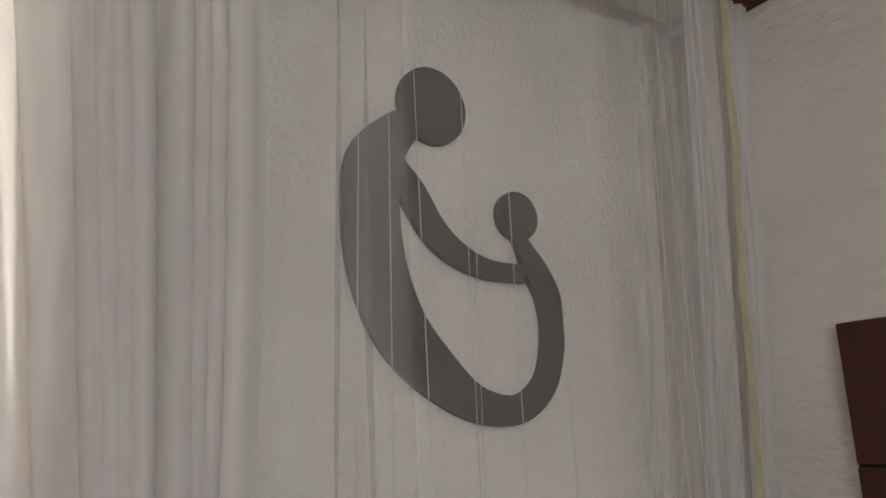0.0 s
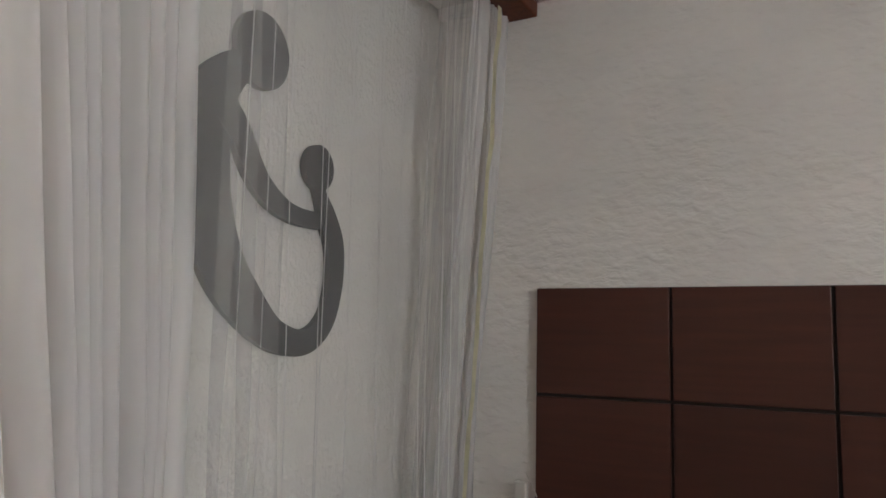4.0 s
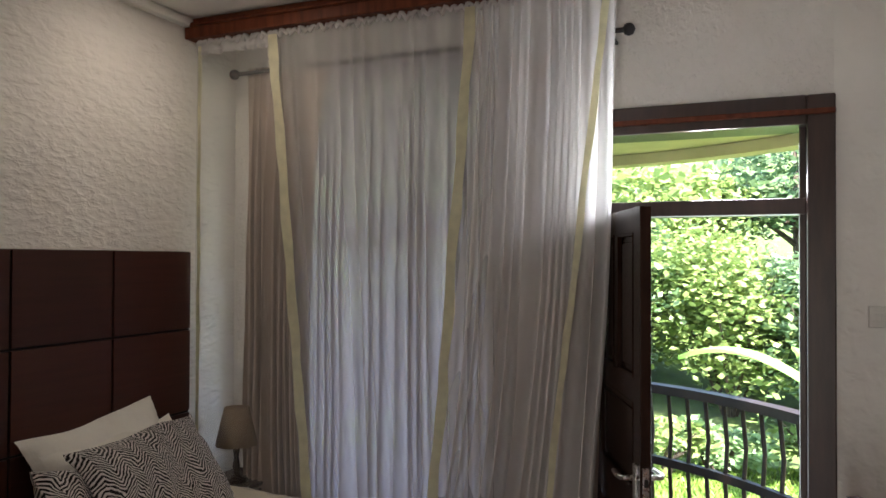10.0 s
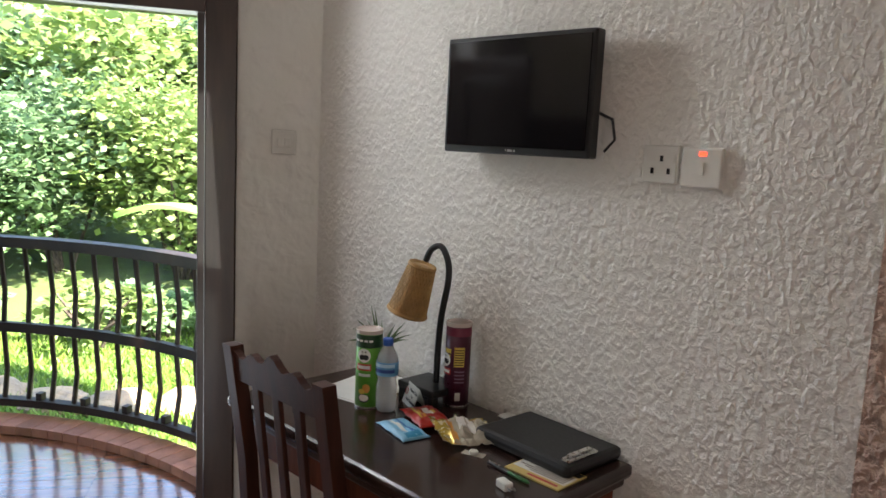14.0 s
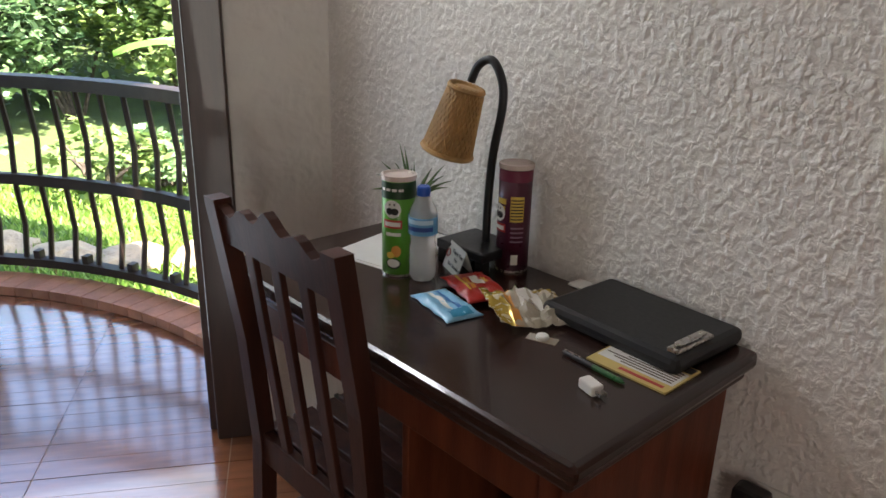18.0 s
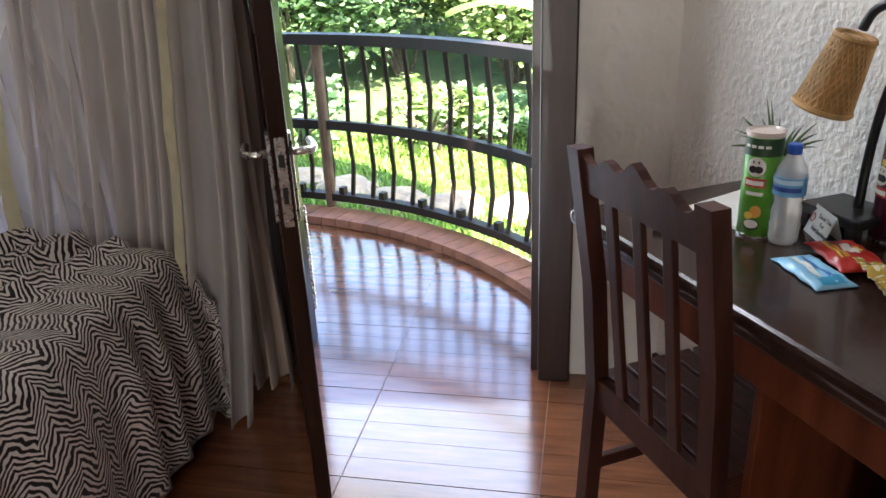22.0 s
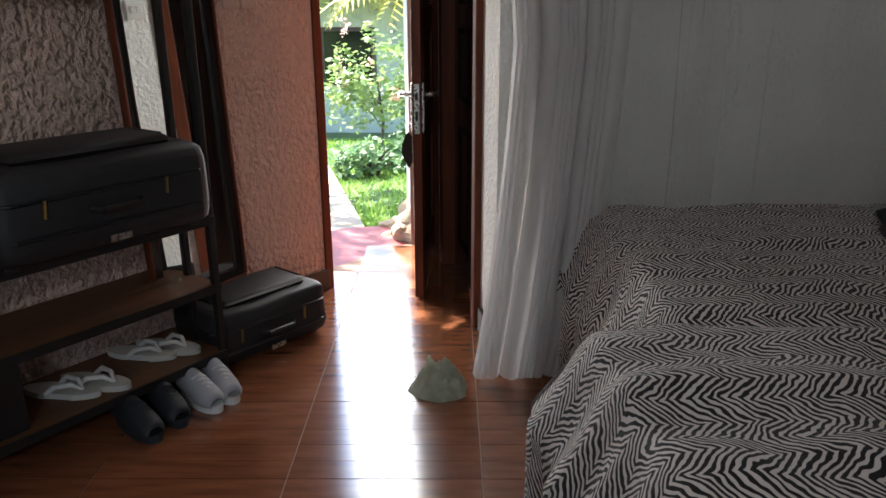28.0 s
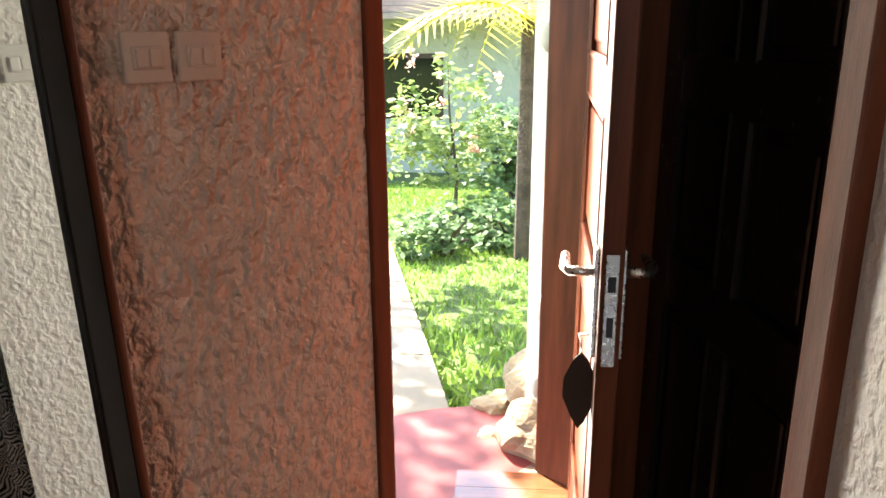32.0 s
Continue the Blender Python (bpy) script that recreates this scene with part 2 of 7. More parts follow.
TILE = material("wood_look_tile", (0.27, 0.095, 0.042), 0.14, vary=0.22, scale=4, bump=0.03, bump_scale=20, dist=0.002, stretch=(8, 1, 1), per_object=0.12, spec=0.75, coat=0.7)
TILE.node_tree.nodes["Principled BSDF"].inputs["Coat Roughness"].default_value = 0.16
GROUT = simple("tile_grout", (0.34, 0.22, 0.15), 0.8)
SHEET = material("cream_cotton", (0.86, 0.79, 0.63), 0.85, vary=0.04, scale=4, bump=0.35, bump_scale=9, dist=0.02, sheen=0.2)
TOWEL = material("white_cotton", (0.90, 0.87, 0.79), 0.9, vary=0.04, scale=6, bump=0.55, bump_scale=11, dist=0.025)
ZEBRA = zebra("zebra_print", (0.68, 0.62, 0.58), (0.012, 0.010, 0.010))
NET = sheer("white_mosquito_net", (0.86, 0.84, 0.82), 0.62)
NETCLEAR = sheer("white_mosquito_net_single", (0.86, 0.85, 0.83), 0.84)
NETDENSE = sheer("white_net_gathered", (0.86, 0.84, 0.83), 0.30)
BAND = material("yellowed_satin_band", (0.80, 0.76, 0.56), 0.55, vary=0.08, scale=20)
CURTAIN = material("greige_satin_curtain", (0.42, 0.33, 0.27), 0.42, vary=0.06, scale=8, sheen=0.3)
SHEERCUR = sheer("sheer_window_curtain", (0.43, 0.385, 0.425), 0.03)
LEAFWOOD = material("dark_door_wood", (0.035, 0.017, 0.012), 0.22, vary=0.25, scale=3, bump=0.12, bump_scale=30, dist=0.002, stretch=(8, 8, 1), spec=0.2)
BLACKDOOR = material("black_stained_wood", (0.016, 0.013, 0.012), 0.24, vary=0.25, scale=3, stretch=(8, 8, 1), spec=0.5)
IRON = simple("dark_iron", (0.03, 0.028, 0.027), 0.45, 0.6)
CHROME = simple("brushed_nickel", (0.62, 0.60, 0.57), 0.28, 1.0)
BLACKPLASTIC = simple("black_plastic", (0.012, 0.012, 0.013), 0.35)
SCREEN = simple("black_screen_glass", (0.006, 0.006, 0.007), 0.08)
WHITEPLASTIC = simple("white_plastic", (0.74, 0.72, 0.67), 0.4)
CREAMPLASTIC = simple("cream_plastic", (0.72, 0.68, 0.58), 0.45)
EAVE = material("yellow_eave_plaster", (0.62, 0.55, 0.36), 0.8, vary=0.08, scale=3)
# pink of the whitish entrance wall: light bounced off the floor, in the colour
PINKCAST = plaster("pinkish_roughcast", (0.76, 0.54, 0.44), 0.05, 40, (1, 1, 0.8))
STEEL = simple("sculpture_grey_metal", (0.06, 0.06, 0.062), 0.55, 0.3)


# ---- geometry helpers ----
def part(name, bm, mat, parent=None, label="", smooth=False):
    me = bpy.data.meshes.new(name)
    bm.to_mesh(me)
    bm.free()
    for m in (mat if isinstance(mat, (list, tuple)) else [mat]):
        me.materials.append(m)
    if smooth:
        for p in me.polygons:
            p.use_smooth = True
    ob = new(name, me)
    if parent is not None:
        ob.parent = parent
    if label:
        ob["label"] = label
    return ob


def thing(name, label, category, group="", kind="", m=None):
    ob = new(name)
    ob.empty_display_size = 0.1
    if m is not None:
        ob.matrix_basis = m
    return tagged(ob, label, category, group, kind)


def box(bm, x0, x1, y0, y1, z0, z1, bevel=0.0, m=None):
    r = bmesh.ops.create_cube(bm, size=1.0)
    for v in r["verts"]:
        v.co = Vector((x0 + (v.co.x + 0.5) * (x1 - x0), y0 + (v.co.y + 0.5) * (y1 - y0), z0 + (v.co.z + 0.5) * (z1 - z0)))
    if bevel:
        es = list({e for v in r["verts"] for e in v.link_edges})
        r2 = bmesh.ops.bevel(bm, geom=es, offset=bevel, segments=2, affect="EDGES", profile=0.5)
        vs = list({v for f in r2["faces"] for v in f.verts} | {v for v in r["verts"] if v.is_valid})
    else:
        vs = r["verts"]
    if m is not None:
        bmesh.ops.transform(bm, matrix=m, verts=[v for v in vs if v.is_valid])
    return bm


def B(x0, x1, y0, y1, z0, z1, bevel=0.0, m=None):
    return box(bmesh.new(), min(x0, x1), max(x0, x1), min(y0, y1), max(y0, y1), z0, z1, bevel, m)


def tube(bm, pts, r, sides=10, cap=True):
    """A round bar along points; r: one radius or one a point."""
    pts = [Vector(p) for p in pts]
    rings = []
    prev = None
    for i, p in enumerate(pts):
        d = (pts[min(i + 1, len(pts) - 1)] - pts[max(i - 1, 0)]).normalized()
        if prev is None:
            u = d.orthogonal().normalized()
        else:
            u = (prev - d * prev.dot(d)).normalized()
        prev = u
        w = d.cross(u)
        rad = r[i] if isinstance(r, (list, tuple)) else r
        rings.append([bm.verts.new(p + (u * math.cos(a) + w * math.sin(a)) * rad) for a in [2 * math.pi * k / sides for k in range(sides)]])
    for a, b in zip(rings, rings[1:]):
        for k in range(sides):
            bm.faces.new((a[k], a[(k + 1) % sides], b[(k + 1) % sides], b[k]))
    if cap:
        bm.faces.new(list(reversed(rings[0])))
        bm.faces.new(rings[-1])
    return bm


def lathe(bm, profile, sides=24, at=(0, 0, 0)):
    """A turned shape from (radius, height) pairs."""
    o = Vector(at)
    rings = []
    for r, z in profile:
        rings.append([bm.verts.new(o + Vector((r * math.cos(2 * math.pi * k / sides), r * math.sin(2 * math.pi * k / sides), z))) for k in range(sides)])
    for a, b in zip(rings, rings[1:]):
        for k in range(sides):
            bm.faces.new((a[k], a[(k + 1) % sides], b[(k + 1) % sides], b[k]))
    if profile[0][0] > 1e-5:
        bm.faces.new(list(reversed(rings[0])))
    if profile[-1][0] > 1e-5:
        bm.faces.new(rings[-1])
    return bm


def extrude_shape(bm, outline, y0, y1):
    """A flat outline in x and z, given thickness along y."""
    a = [bm.verts.new((x, y0, z)) for x, z in outline]
    b = [bm.verts.new((x, y1, z)) for x, z in outline]
    bm.faces.new(a)
    bm.faces.new(list(reversed(b)))
    k = len(a)
    for i in range(k):
        bm.faces.new((a[(i + 1) % k], a[i], b[i], b[(i + 1) % k]))
    bmesh.ops.recalc_face_normals(bm, faces=bm.faces)
    return bm


def grid_mesh(name, nu, nv, f, mat, parent=None, label="", uv=None, smooth=True):
    """A cloth: a sheet of nu x nv points placed by f(i, j)."""
    verts = [f(i, j) for j in range(nv) for i in range(nu)]
    faces = [(j * nu + i, j * nu + i + 1, (j + 1) * nu + i + 1, (j + 1) * nu + i) for j in range(nv - 1) for i in range(nu - 1)]
    me = bpy.data.meshes.new(name)
    me.from_pydata([tuple(v) for v in verts], [], faces)
    me.materials.append(mat)
    if uv is not None:
        lay = me.uv_layers.new(name="UVMap")
        for lp in me.loops:
            j, i = divmod(lp.vertex_index, nu)
            lay.data[lp.index].uv = uv(i, j)
    if smooth:
        for p in me.polygons:
            p.use_smooth = True
    ob = new(name, me)
    if parent is not None:
        ob.parent = parent
    if label:
        ob["label"] = label
    return ob


def frame_of(p, q):
    """A pose at p whose x runs towards q, with z up; y then points to the left of that way."""
    d = Vector(q) - Vector(p)
    return Matrix.Translation((p[0], p[1], 0)) @ Matrix.Rotation(math.atan2(d.y, d.x), 4, "Z")


def nz(x, y=0.0, z=0.0):
    return noise.noise((x, y, z))


# ---- the rooms ----
HC = 3.12
W0, W1 = 0.0, 4.224
TVA, TVB = (4.62, -3.42), (1.832, -5.062)
LP, SP = (-0.885, -2.975), (1.832, -5.062)
JP, RP, CP = (-1.50, -2.425), (-0.37, -2.26), (-0.07, -2.23)


def wall_run(name, p, q, z0, z1, thick, mat, label, outside_left=False):
    """A straight wall whose room side runs from p to q; its thickness lies to the right of that way."""
    d = math.hypot(q[0] - p[0], q[1] - p[1])
    s = 1 if outside_left else -1
    ob = part(name, B(0, d, 0, s * thick, z0, z1), mat)
    ob.matrix_basis = frame_of(p, q)
    return tagged(ob, label, "wall", kind="structure")


wall_run("wall_north", (4.9, 0.03), (-0.75, 0.03), -0.02, HC, 0.2, WALL_N, "white roughcast wall behind the headboard")
wall_run("wall_west", (-0.47, 0.03), (-0.47, -2.10), -0.02, HC, 0.2, WALL, "white roughcast wall behind the hanging net")
# east wall in pieces round the window and the balcony door
for nm, y0, y1, z0, z1 in (("wall_east_1", -0.28, 0.03, -0.02, HC), ("wall_east_2", -1.98, -0.28, 2.72, HC), ("wall_east_3", -1.98, -0.28, -0.02, 0.35),
                           ("wall_east_4", -2.02, -1.98, -0.02, HC), ("wall_east_5", -3.12, -2.02, 2.537, HC), ("wall_east_6", -3.48, -3.12, -0.02, HC)):
    tagged(part(nm, B(4.62, 4.84, y0, y1, z0, z1), WALL_SOFT if nm.endswith("6") else WALL), "white plastered wall beside the balcony door", "wall", kind="structure")
wall_run("wall_south_east", TVB, TVA, -0.02, HC, 0.22, WALL, "white roughcast wall behind the desk")
ob = part("wall_south_east_2", B(-1.81, -0.49, 0.0, 0.012, 0, HC), PINKCAST)
ob.matrix_basis = Matrix.Translation((3.410, -4.1325, 0)) @ Matrix.Rotation(radians(30.5), 4, "Z")
tagged(ob, "terracotta tinted stretch of roughcast wall beside the desk", "wall", kind="structure")
wall_run("wall_south_west", LP, SP, -0.02, HC, 0.22, PINKCAST, "roughcast wall beside the entrance, floor's bounced light in its colour")
# wall with the bathroom door, facing the entrance
dR = frame_of(CP, JP)
LW = math.hypot(JP[0] - CP[0], JP[1] - CP[1])
RX = 0.31
for nm, x0, x1, z0, z1 in (("wall_entrance_1", 0, RX, -0.02, HC), ("wall_entrance_2", RX, RX + 0.86, 2.13, HC), ("wall_entrance_3", RX + 0.86, LW + 0.3, -0.02, HC)):
    ob = part(nm, B(x0, x1, 0, -0.13, z0, z1), WALL)
    ob.matrix_basis = dR
    tagged(ob, "white roughcast wall round the bathroom door", "wall", kind="structure")
ob = part("wall_above_entrance", B(0, 0.85, 0, -0.22, 2.12, HC), PINKCAST)
ob.matrix_basis = frame_of(JP, LP)
tagged(ob, "roughcast wall above the entrance door, floor's bounced light in its colour", "wall", kind="structure")
# bathroom behind
for nm, x0, x1, y0, y1 in (("wall_bathroom_1", -2.3, -0.67, -0.3, -0.1), ("wall_bathroom_2", -2.3, -2.1, -2.4, -0.1)):
    tagged(part(nm, B(x0, x1, y0, y1, -0.02, HC), WALL_SOFT), "plain wall closing the bathroom", "wall", kind="structure")
ob = part("wall_bathroom_3", B(LW + 0.3, LW + 0.75, 0, -0.13, -0.02, HC), WALL_SOFT)
ob.matrix_basis = dR
tagged(ob, "plain wall closing the bathroom", "wall", kind="structure")


def prism(outline, z0, z1):
    """A plan outline given height."""
    bm = bmesh.new()
    a = [bm.verts.new((x, y, z0)) for x, y in outline]
    b = [bm.verts.new((x, y, z1)) for x, y in outline]
    bm.faces.new(list(reversed(a)))
    bm.faces.new(b)
    for i in range(len(a)):
        k = (i + 1) % len(a)
        bm.faces.new((a[i], a[k], b[k], b[i]))
    bmesh.ops.recalc_face_normals(bm, faces=bm.faces)
    return bm


OUTLINE = [(4.84, 0.23), (-0.67, 0.23), (-0.67, -0.1), (-2.3, -0.1), (-2.3, -2.52), (-1.62, -2.58), (-1.03, -3.16), (1.80, -5.33), (4.84, -3.54)]
tagged(part("ceiling", prism(OUTLINE, HC, HC + 0.12), CEIL), "plain white ceiling", "ceiling", kind="structure")
bm = bmesh.new()
box(bm, -0.47, 4.62, -0.035, 0.03, HC - 0.05, HC, 0.015)
tagged(part("trim_cornice", bm, CEIL), "narrow white cornice under the ceiling", "trim", kind="structure")


def skirting(p, q, z=0.105):
    d = math.hypot(q[0] - p[0], q[1] - p[1])
    ob = part("baseboard", B(0, d, 0.0, 0.018, 0, z, 0.004), BLACKSKIRT)
    ob.matrix_basis = frame_of(p, q)
    tagged(ob, "black painted skirting board", "baseboard", kind="structure")


skirting((4.62, 0.028), (-0.47, 0.028))
skirting((-0.468, 0.0), (-0.468, -2.1))
skirting((SP[0] + 0.01, SP[1]), TVA)
skirting((LP[0] + 0.03, LP[1] - 0.02), SP)
ob_m = frame_of(CP, JP)
ob = part("baseboard", B(0, RX - 0.06, 0.0, 0.018, 0, 0.105, 0.004), BLACKSKIRT)
ob.matrix_basis = ob_m
tagged(ob, "black painted skirting board", "baseboard", kind="structure")


# ---- headboard ----
hb = thing("headboard", "dark brown wooden headboard of square panels along the wall", "headboard")
part("backing", B(W0 + 0.004, W1 - 0.004, 0.012, 0.028, 0.60, 1.866), GROOVE, hb)
ROWS = (0.595, 1.010, 1.450, 1.870)
cw = (W1 - W0) / 8
pm = None
for r in range(3):
    for c in range(8):
        g = 0.006
        ob = part("panel", B(W0 + c * cw + g, W0 + (c + 1) * cw - g, 0.0, 0.014, ROWS[r] + g, ROWS[r + 1] - g, 0.003), PANEL, hb)

# ---- painting ----
pt = thing("painting", "canvas painting of three spotted wild dogs on yellow grass", "painting", m=pose(1.575, -0.001, 2.005))
CAN = material("painted_savanna", (0.34, 0.34, 0.22), 0.7, vary=0.2, scale=4, bump=0.2, bump_scale=200, dist=0.001)
nt = CAN.node_tree
tcn = nt.nodes["Texture Coordinate"]
sep = nt.nodes.new("ShaderNodeSeparateXYZ")
nt.links.new(tcn.outputs["Object"], sep.inputs["Vector"])
nsn = nt.nodes.new("ShaderNodeTexNoise")
nsn.inputs["Scale"].default_value, nsn.inputs["Detail"].default_value = 7.0, 5
nt.links.new(tcn.outputs["Object"], nsn.inputs["Vector"])
mad = nt.nodes.new("ShaderNodeMath")
mad.operation = "MULTIPLY_ADD"
mad.inputs[1].default_value = 0.35
nt.links.new(nsn.outputs["Fac"], mad.inputs[0])
nt.links.new(sep.outputs["Z"], mad.inputs[2])
cr = nt.nodes.new("ShaderNodeValToRGB")
els = cr.color_ramp.elements
els[0].position, els[0].color = 0.12, (0.42, 0.27, 0.05, 1)
els[1].position, els[1].color = 0.95, (0.30, 0.34, 0.33, 1)
for pos, col in ((0.30, (0.50, 0.38, 0.10, 1)), (0.42, (0.38, 0.36, 0.12, 1)), (0.52, (0.33, 0.36, 0.20, 1)), (0.66, (0.22, 0.26, 0.17, 1)), (0.78, (0.34, 0.35, 0.24, 1))):
    e = els.new(pos)
    e.color = col
nt.links.new(mad.outputs["Value"], cr.inputs["Fac"])
gn = nt.nodes.new("ShaderNodeTexNoise")
gn.inputs["Scale"].default_value, gn.inputs["Detail"].default_value = 3.2, 4
nt.links.new(tcn.outputs["Object"], gn.inputs["Vector"])
gm = nt.nodes.new("ShaderNodeMapRange")
gm.inputs["From Min"].default_value, gm.inputs["From Max"].default_value = 0.52, 0.68
nt.links.new(gn.outputs["Fac"], gm.inputs["Value"])
gx = nt.nodes.new("ShaderNodeMixRGB")
gx.inputs["Color2"].default_value = (0.12, 0.20, 0.06, 1)
nt.links.new(cr.outputs["Color"], gx.inputs["Color1"])
ga = nt.nodes.new("ShaderNodeMath")
ga.operation = "MULTIPLY"
ga.inputs[1].default_value = 0.75
nt.links.new(gm.outputs["Result"], ga.inputs[0])
nt.links.new(ga.outputs["Value"], gx.inputs["Fac"])
nt.links.new(gx.outputs["Color"], nt.nodes["Principled BSDF"].inputs["Base Color"])
part("canvas", B(0, 1.035, -0.028, 0.028, 0, 0.742, 0.004), CAN, pt, "canvas of blurred green bush over yellow grass")
INK = simple("black_paint", (0.01, 0.009, 0.008), 0.7)
OCHRE = material("ochre_paint", (0.60, 0.42, 0.22), 0.7, vary=0.2, scale=30)
PALE = simple("pale_paint", (0.75, 0.70, 0.62), 0.7)
lay = [0]


def blob(pts, mat, name="brush_shape", n=6):
    """A flat painted shape with a smoothed outline, a hair proud of the canvas."""
    lay[0] += 1
    k = len(pts)
    out = []
    for i in range(k):
        p0, p1, p2, p3 = (Vector(pts[(i + d) % k]) for d in (-1, 0, 1, 2))
        for s in range(n):
            t = s / n
            q = 0.5 * (2 * p1 + (p2 - p0) * t + (2 * p0 - 5 * p1 + 4 * p2 - p3) * t * t + (3 * p1 - p0 - 3 * p2 + p3) * t ** 3)
            out.append((q.x * 1.035, (1 - q.y) * 0.742))
    y = -0.0285 - 0.00012 * lay[0]
    bm = bmesh.new()
    vs = [bm.verts.new((x, y, z)) for x, z in out]
    bm.faces.new(vs)
    bmesh.ops.triangulate(bm, faces=bm.faces)
    return part(name, bm, mat, pt)


def oval(cx, cy, rx, ry, a=0, k=8):
    a = radians(a)
    return [(cx + rx * math.cos(t) * math.cos(a) - ry * math.sin(t) * math.sin(a), cy + rx * math.cos(t) * math.sin(a) + ry * math.sin(t) * math.cos(a)) for t in [2 * math.pi * i / k for i in range(k)]]


rng = random.Random(4)


def dab(pts, mat, name):
    """A brush shape given in the painting's own grid of 1005 x 740, seen a little askew."""
    out = []
    for x, y in pts:
        top, bot = -2 + (x - 65) * 0.111, 690 + (x - 52) * 0.053
        out.append(((x - 58) / 907, (y - top) / (bot - top)))
    return blob(out, mat, name)


def spot(x, y, rx, ry, a, mat, name):
    return dab(oval(x, y, rx, ry, a), mat, name)


# the dog that looks back over its shoulder
dab([(335, 475), (358, 478), (353, 560), (361, 612), (345, 614), (344, 560)], INK, "painted_leg")
dab([(410, 475), (442, 472), (446, 580), (428, 585), (424, 520)], OCHRE, "painted_leg")
dab([(428, 575), (446, 575), (438, 655), (423, 655)], INK, "painted_leg")
dab([(490, 495), (517, 488), (513, 560), (509, 655), (495, 655), (491, 590)], INK, "painted_leg")
dab([(262, 352), (330, 338), (400, 328), (450, 353), (490, 373), (521, 410), (526, 470), (521, 503), (440, 503), (400, 497), (345, 482), (325, 450), (309, 398)], INK, "painted_body")
dab([(298, 282), (332, 288), (390, 326), (350, 347), (300, 342)], OCHRE, "painted_neck")
dab([(309, 380), (326, 376), (327, 438), (316, 424)], OCHRE, "painted_patch")
dab([(354, 347), (384, 336), (401, 349), (376, 376), (359, 372)], PALE, "painted_patch")
dab([(402, 362), (441, 364), (430, 381), (394, 386)], OCHRE, "painted_patch")
dab([(373, 392), (394, 390), (400, 468), (376, 456), (364, 424)], OCHRE, "painted_patch")
dab([(336, 402), (346, 398), (350, 440), (341, 436)], PALE, "painted_patch")
dab([(409, 402), (455, 382), (490, 385), (500, 440), (470, 460), (430, 466), (411, 490), (404, 440)], OCHRE, "painted_patch")
dab([(499, 420), (523, 414), (523, 456), (505, 456)], OCHRE, "painted_patch")
dab([(418, 468), (440, 440), (462, 432), (452, 452), (430, 478)], INK, "painted_patch")
dab([(456, 500), (490, 495), (498, 560), (490, 640), (450, 642), (441, 600), (456, 550)], PALE, "painted_tail")
dab([(188, 212), (205, 204), (229, 226), (236, 258), (213, 269), (195, 240)], INK, "painted_ear")
dab([(266, 256), (290, 225), (318, 219), (326, 250), (306, 285), (288, 292)], INK, "painted_ear")
dab([(235, 255), (262, 252), (291, 266), (302, 322), (252, 335), (206, 322), (209, 285)], OCHRE, "painted_head")
dab([(203, 240), (221, 237), (229, 258), (212, 269)], PALE, "painted_ear")
dab([(290, 250), (305, 246), (309, 272), (297, 281)], PALE, "painted_ear")
dab([(204, 332), (211, 311), (246, 316), (290, 330), (332, 352), (310, 384), (260, 364), (214, 366)], INK, "painted_muzzle")
spot(216, 300, 9, 11, 0, INK, "painted_eye")
spot(259, 308, 13, 13, 0, INK, "painted_eye")
dab([(243, 258), (254, 258), (246, 288), (240, 290)], INK, "painted_brow")
# the dog in the middle, seen from behind
dab([(533, 478), (556, 488), (551, 620), (540, 632)], INK, "painted_leg")
dab([(605, 488), (646, 478), (633, 560), (631, 622), (618, 622), (612, 560)], INK, "painted_leg")
dab([(664, 478), (692, 468), (683, 602), (668, 602)], INK, "painted_leg")
spot(456, 199, 24, 40, -10, INK, "painted_ear")
spot(541, 196, 24, 38, 12, INK, "painted_ear")
dab([(474, 285), (500, 253), (552, 275), (600, 300), (642, 324), (681, 328), (696, 380), (691, 440), (681, 502), (640, 497), (560, 482), (530, 430), (500, 390), (469, 350)], INK, "painted_body")
dab([(463, 242), (488, 209), (532, 211), (549, 250), (541, 262), (505, 256), (474, 284)], OCHRE, "painted_head")
dab([(480, 292), (511, 272), (531, 281), (500, 311)], PALE, "painted_patch")
dab([(528, 302), (571, 295), (541, 321), (513, 327)], OCHRE, "painted_patch")
dab([(489, 362), (531, 350), (571, 330), (561, 360), (531, 386), (504, 387)], OCHRE, "painted_patch")
dab([(574, 347), (641, 340), (601, 365), (560, 376)], OCHRE, "painted_patch")
dab([(640, 337), (676, 344), (671, 366), (640, 356)], OCHRE, "painted_patch")
dab([(559, 396), (600, 366), (641, 386), (656, 421), (651, 452), (602, 402), (564, 431)], OCHRE, "painted_patch")
dab([(664, 402), (686, 395), (681, 452), (660, 471), (654, 441)], OCHRE, "painted_patch")
dab([(584, 402), (621, 406), (646, 441), (641, 466), (610, 441), (584, 426)], PALE, "painted_patch")
dab([(541, 420), (552, 400), (563, 404), (550, 428)], PALE, "painted_patch")
dab([(560, 465), (595, 460), (610, 510), (600, 572), (571, 572), (555, 520)], PALE, "painted_tail")
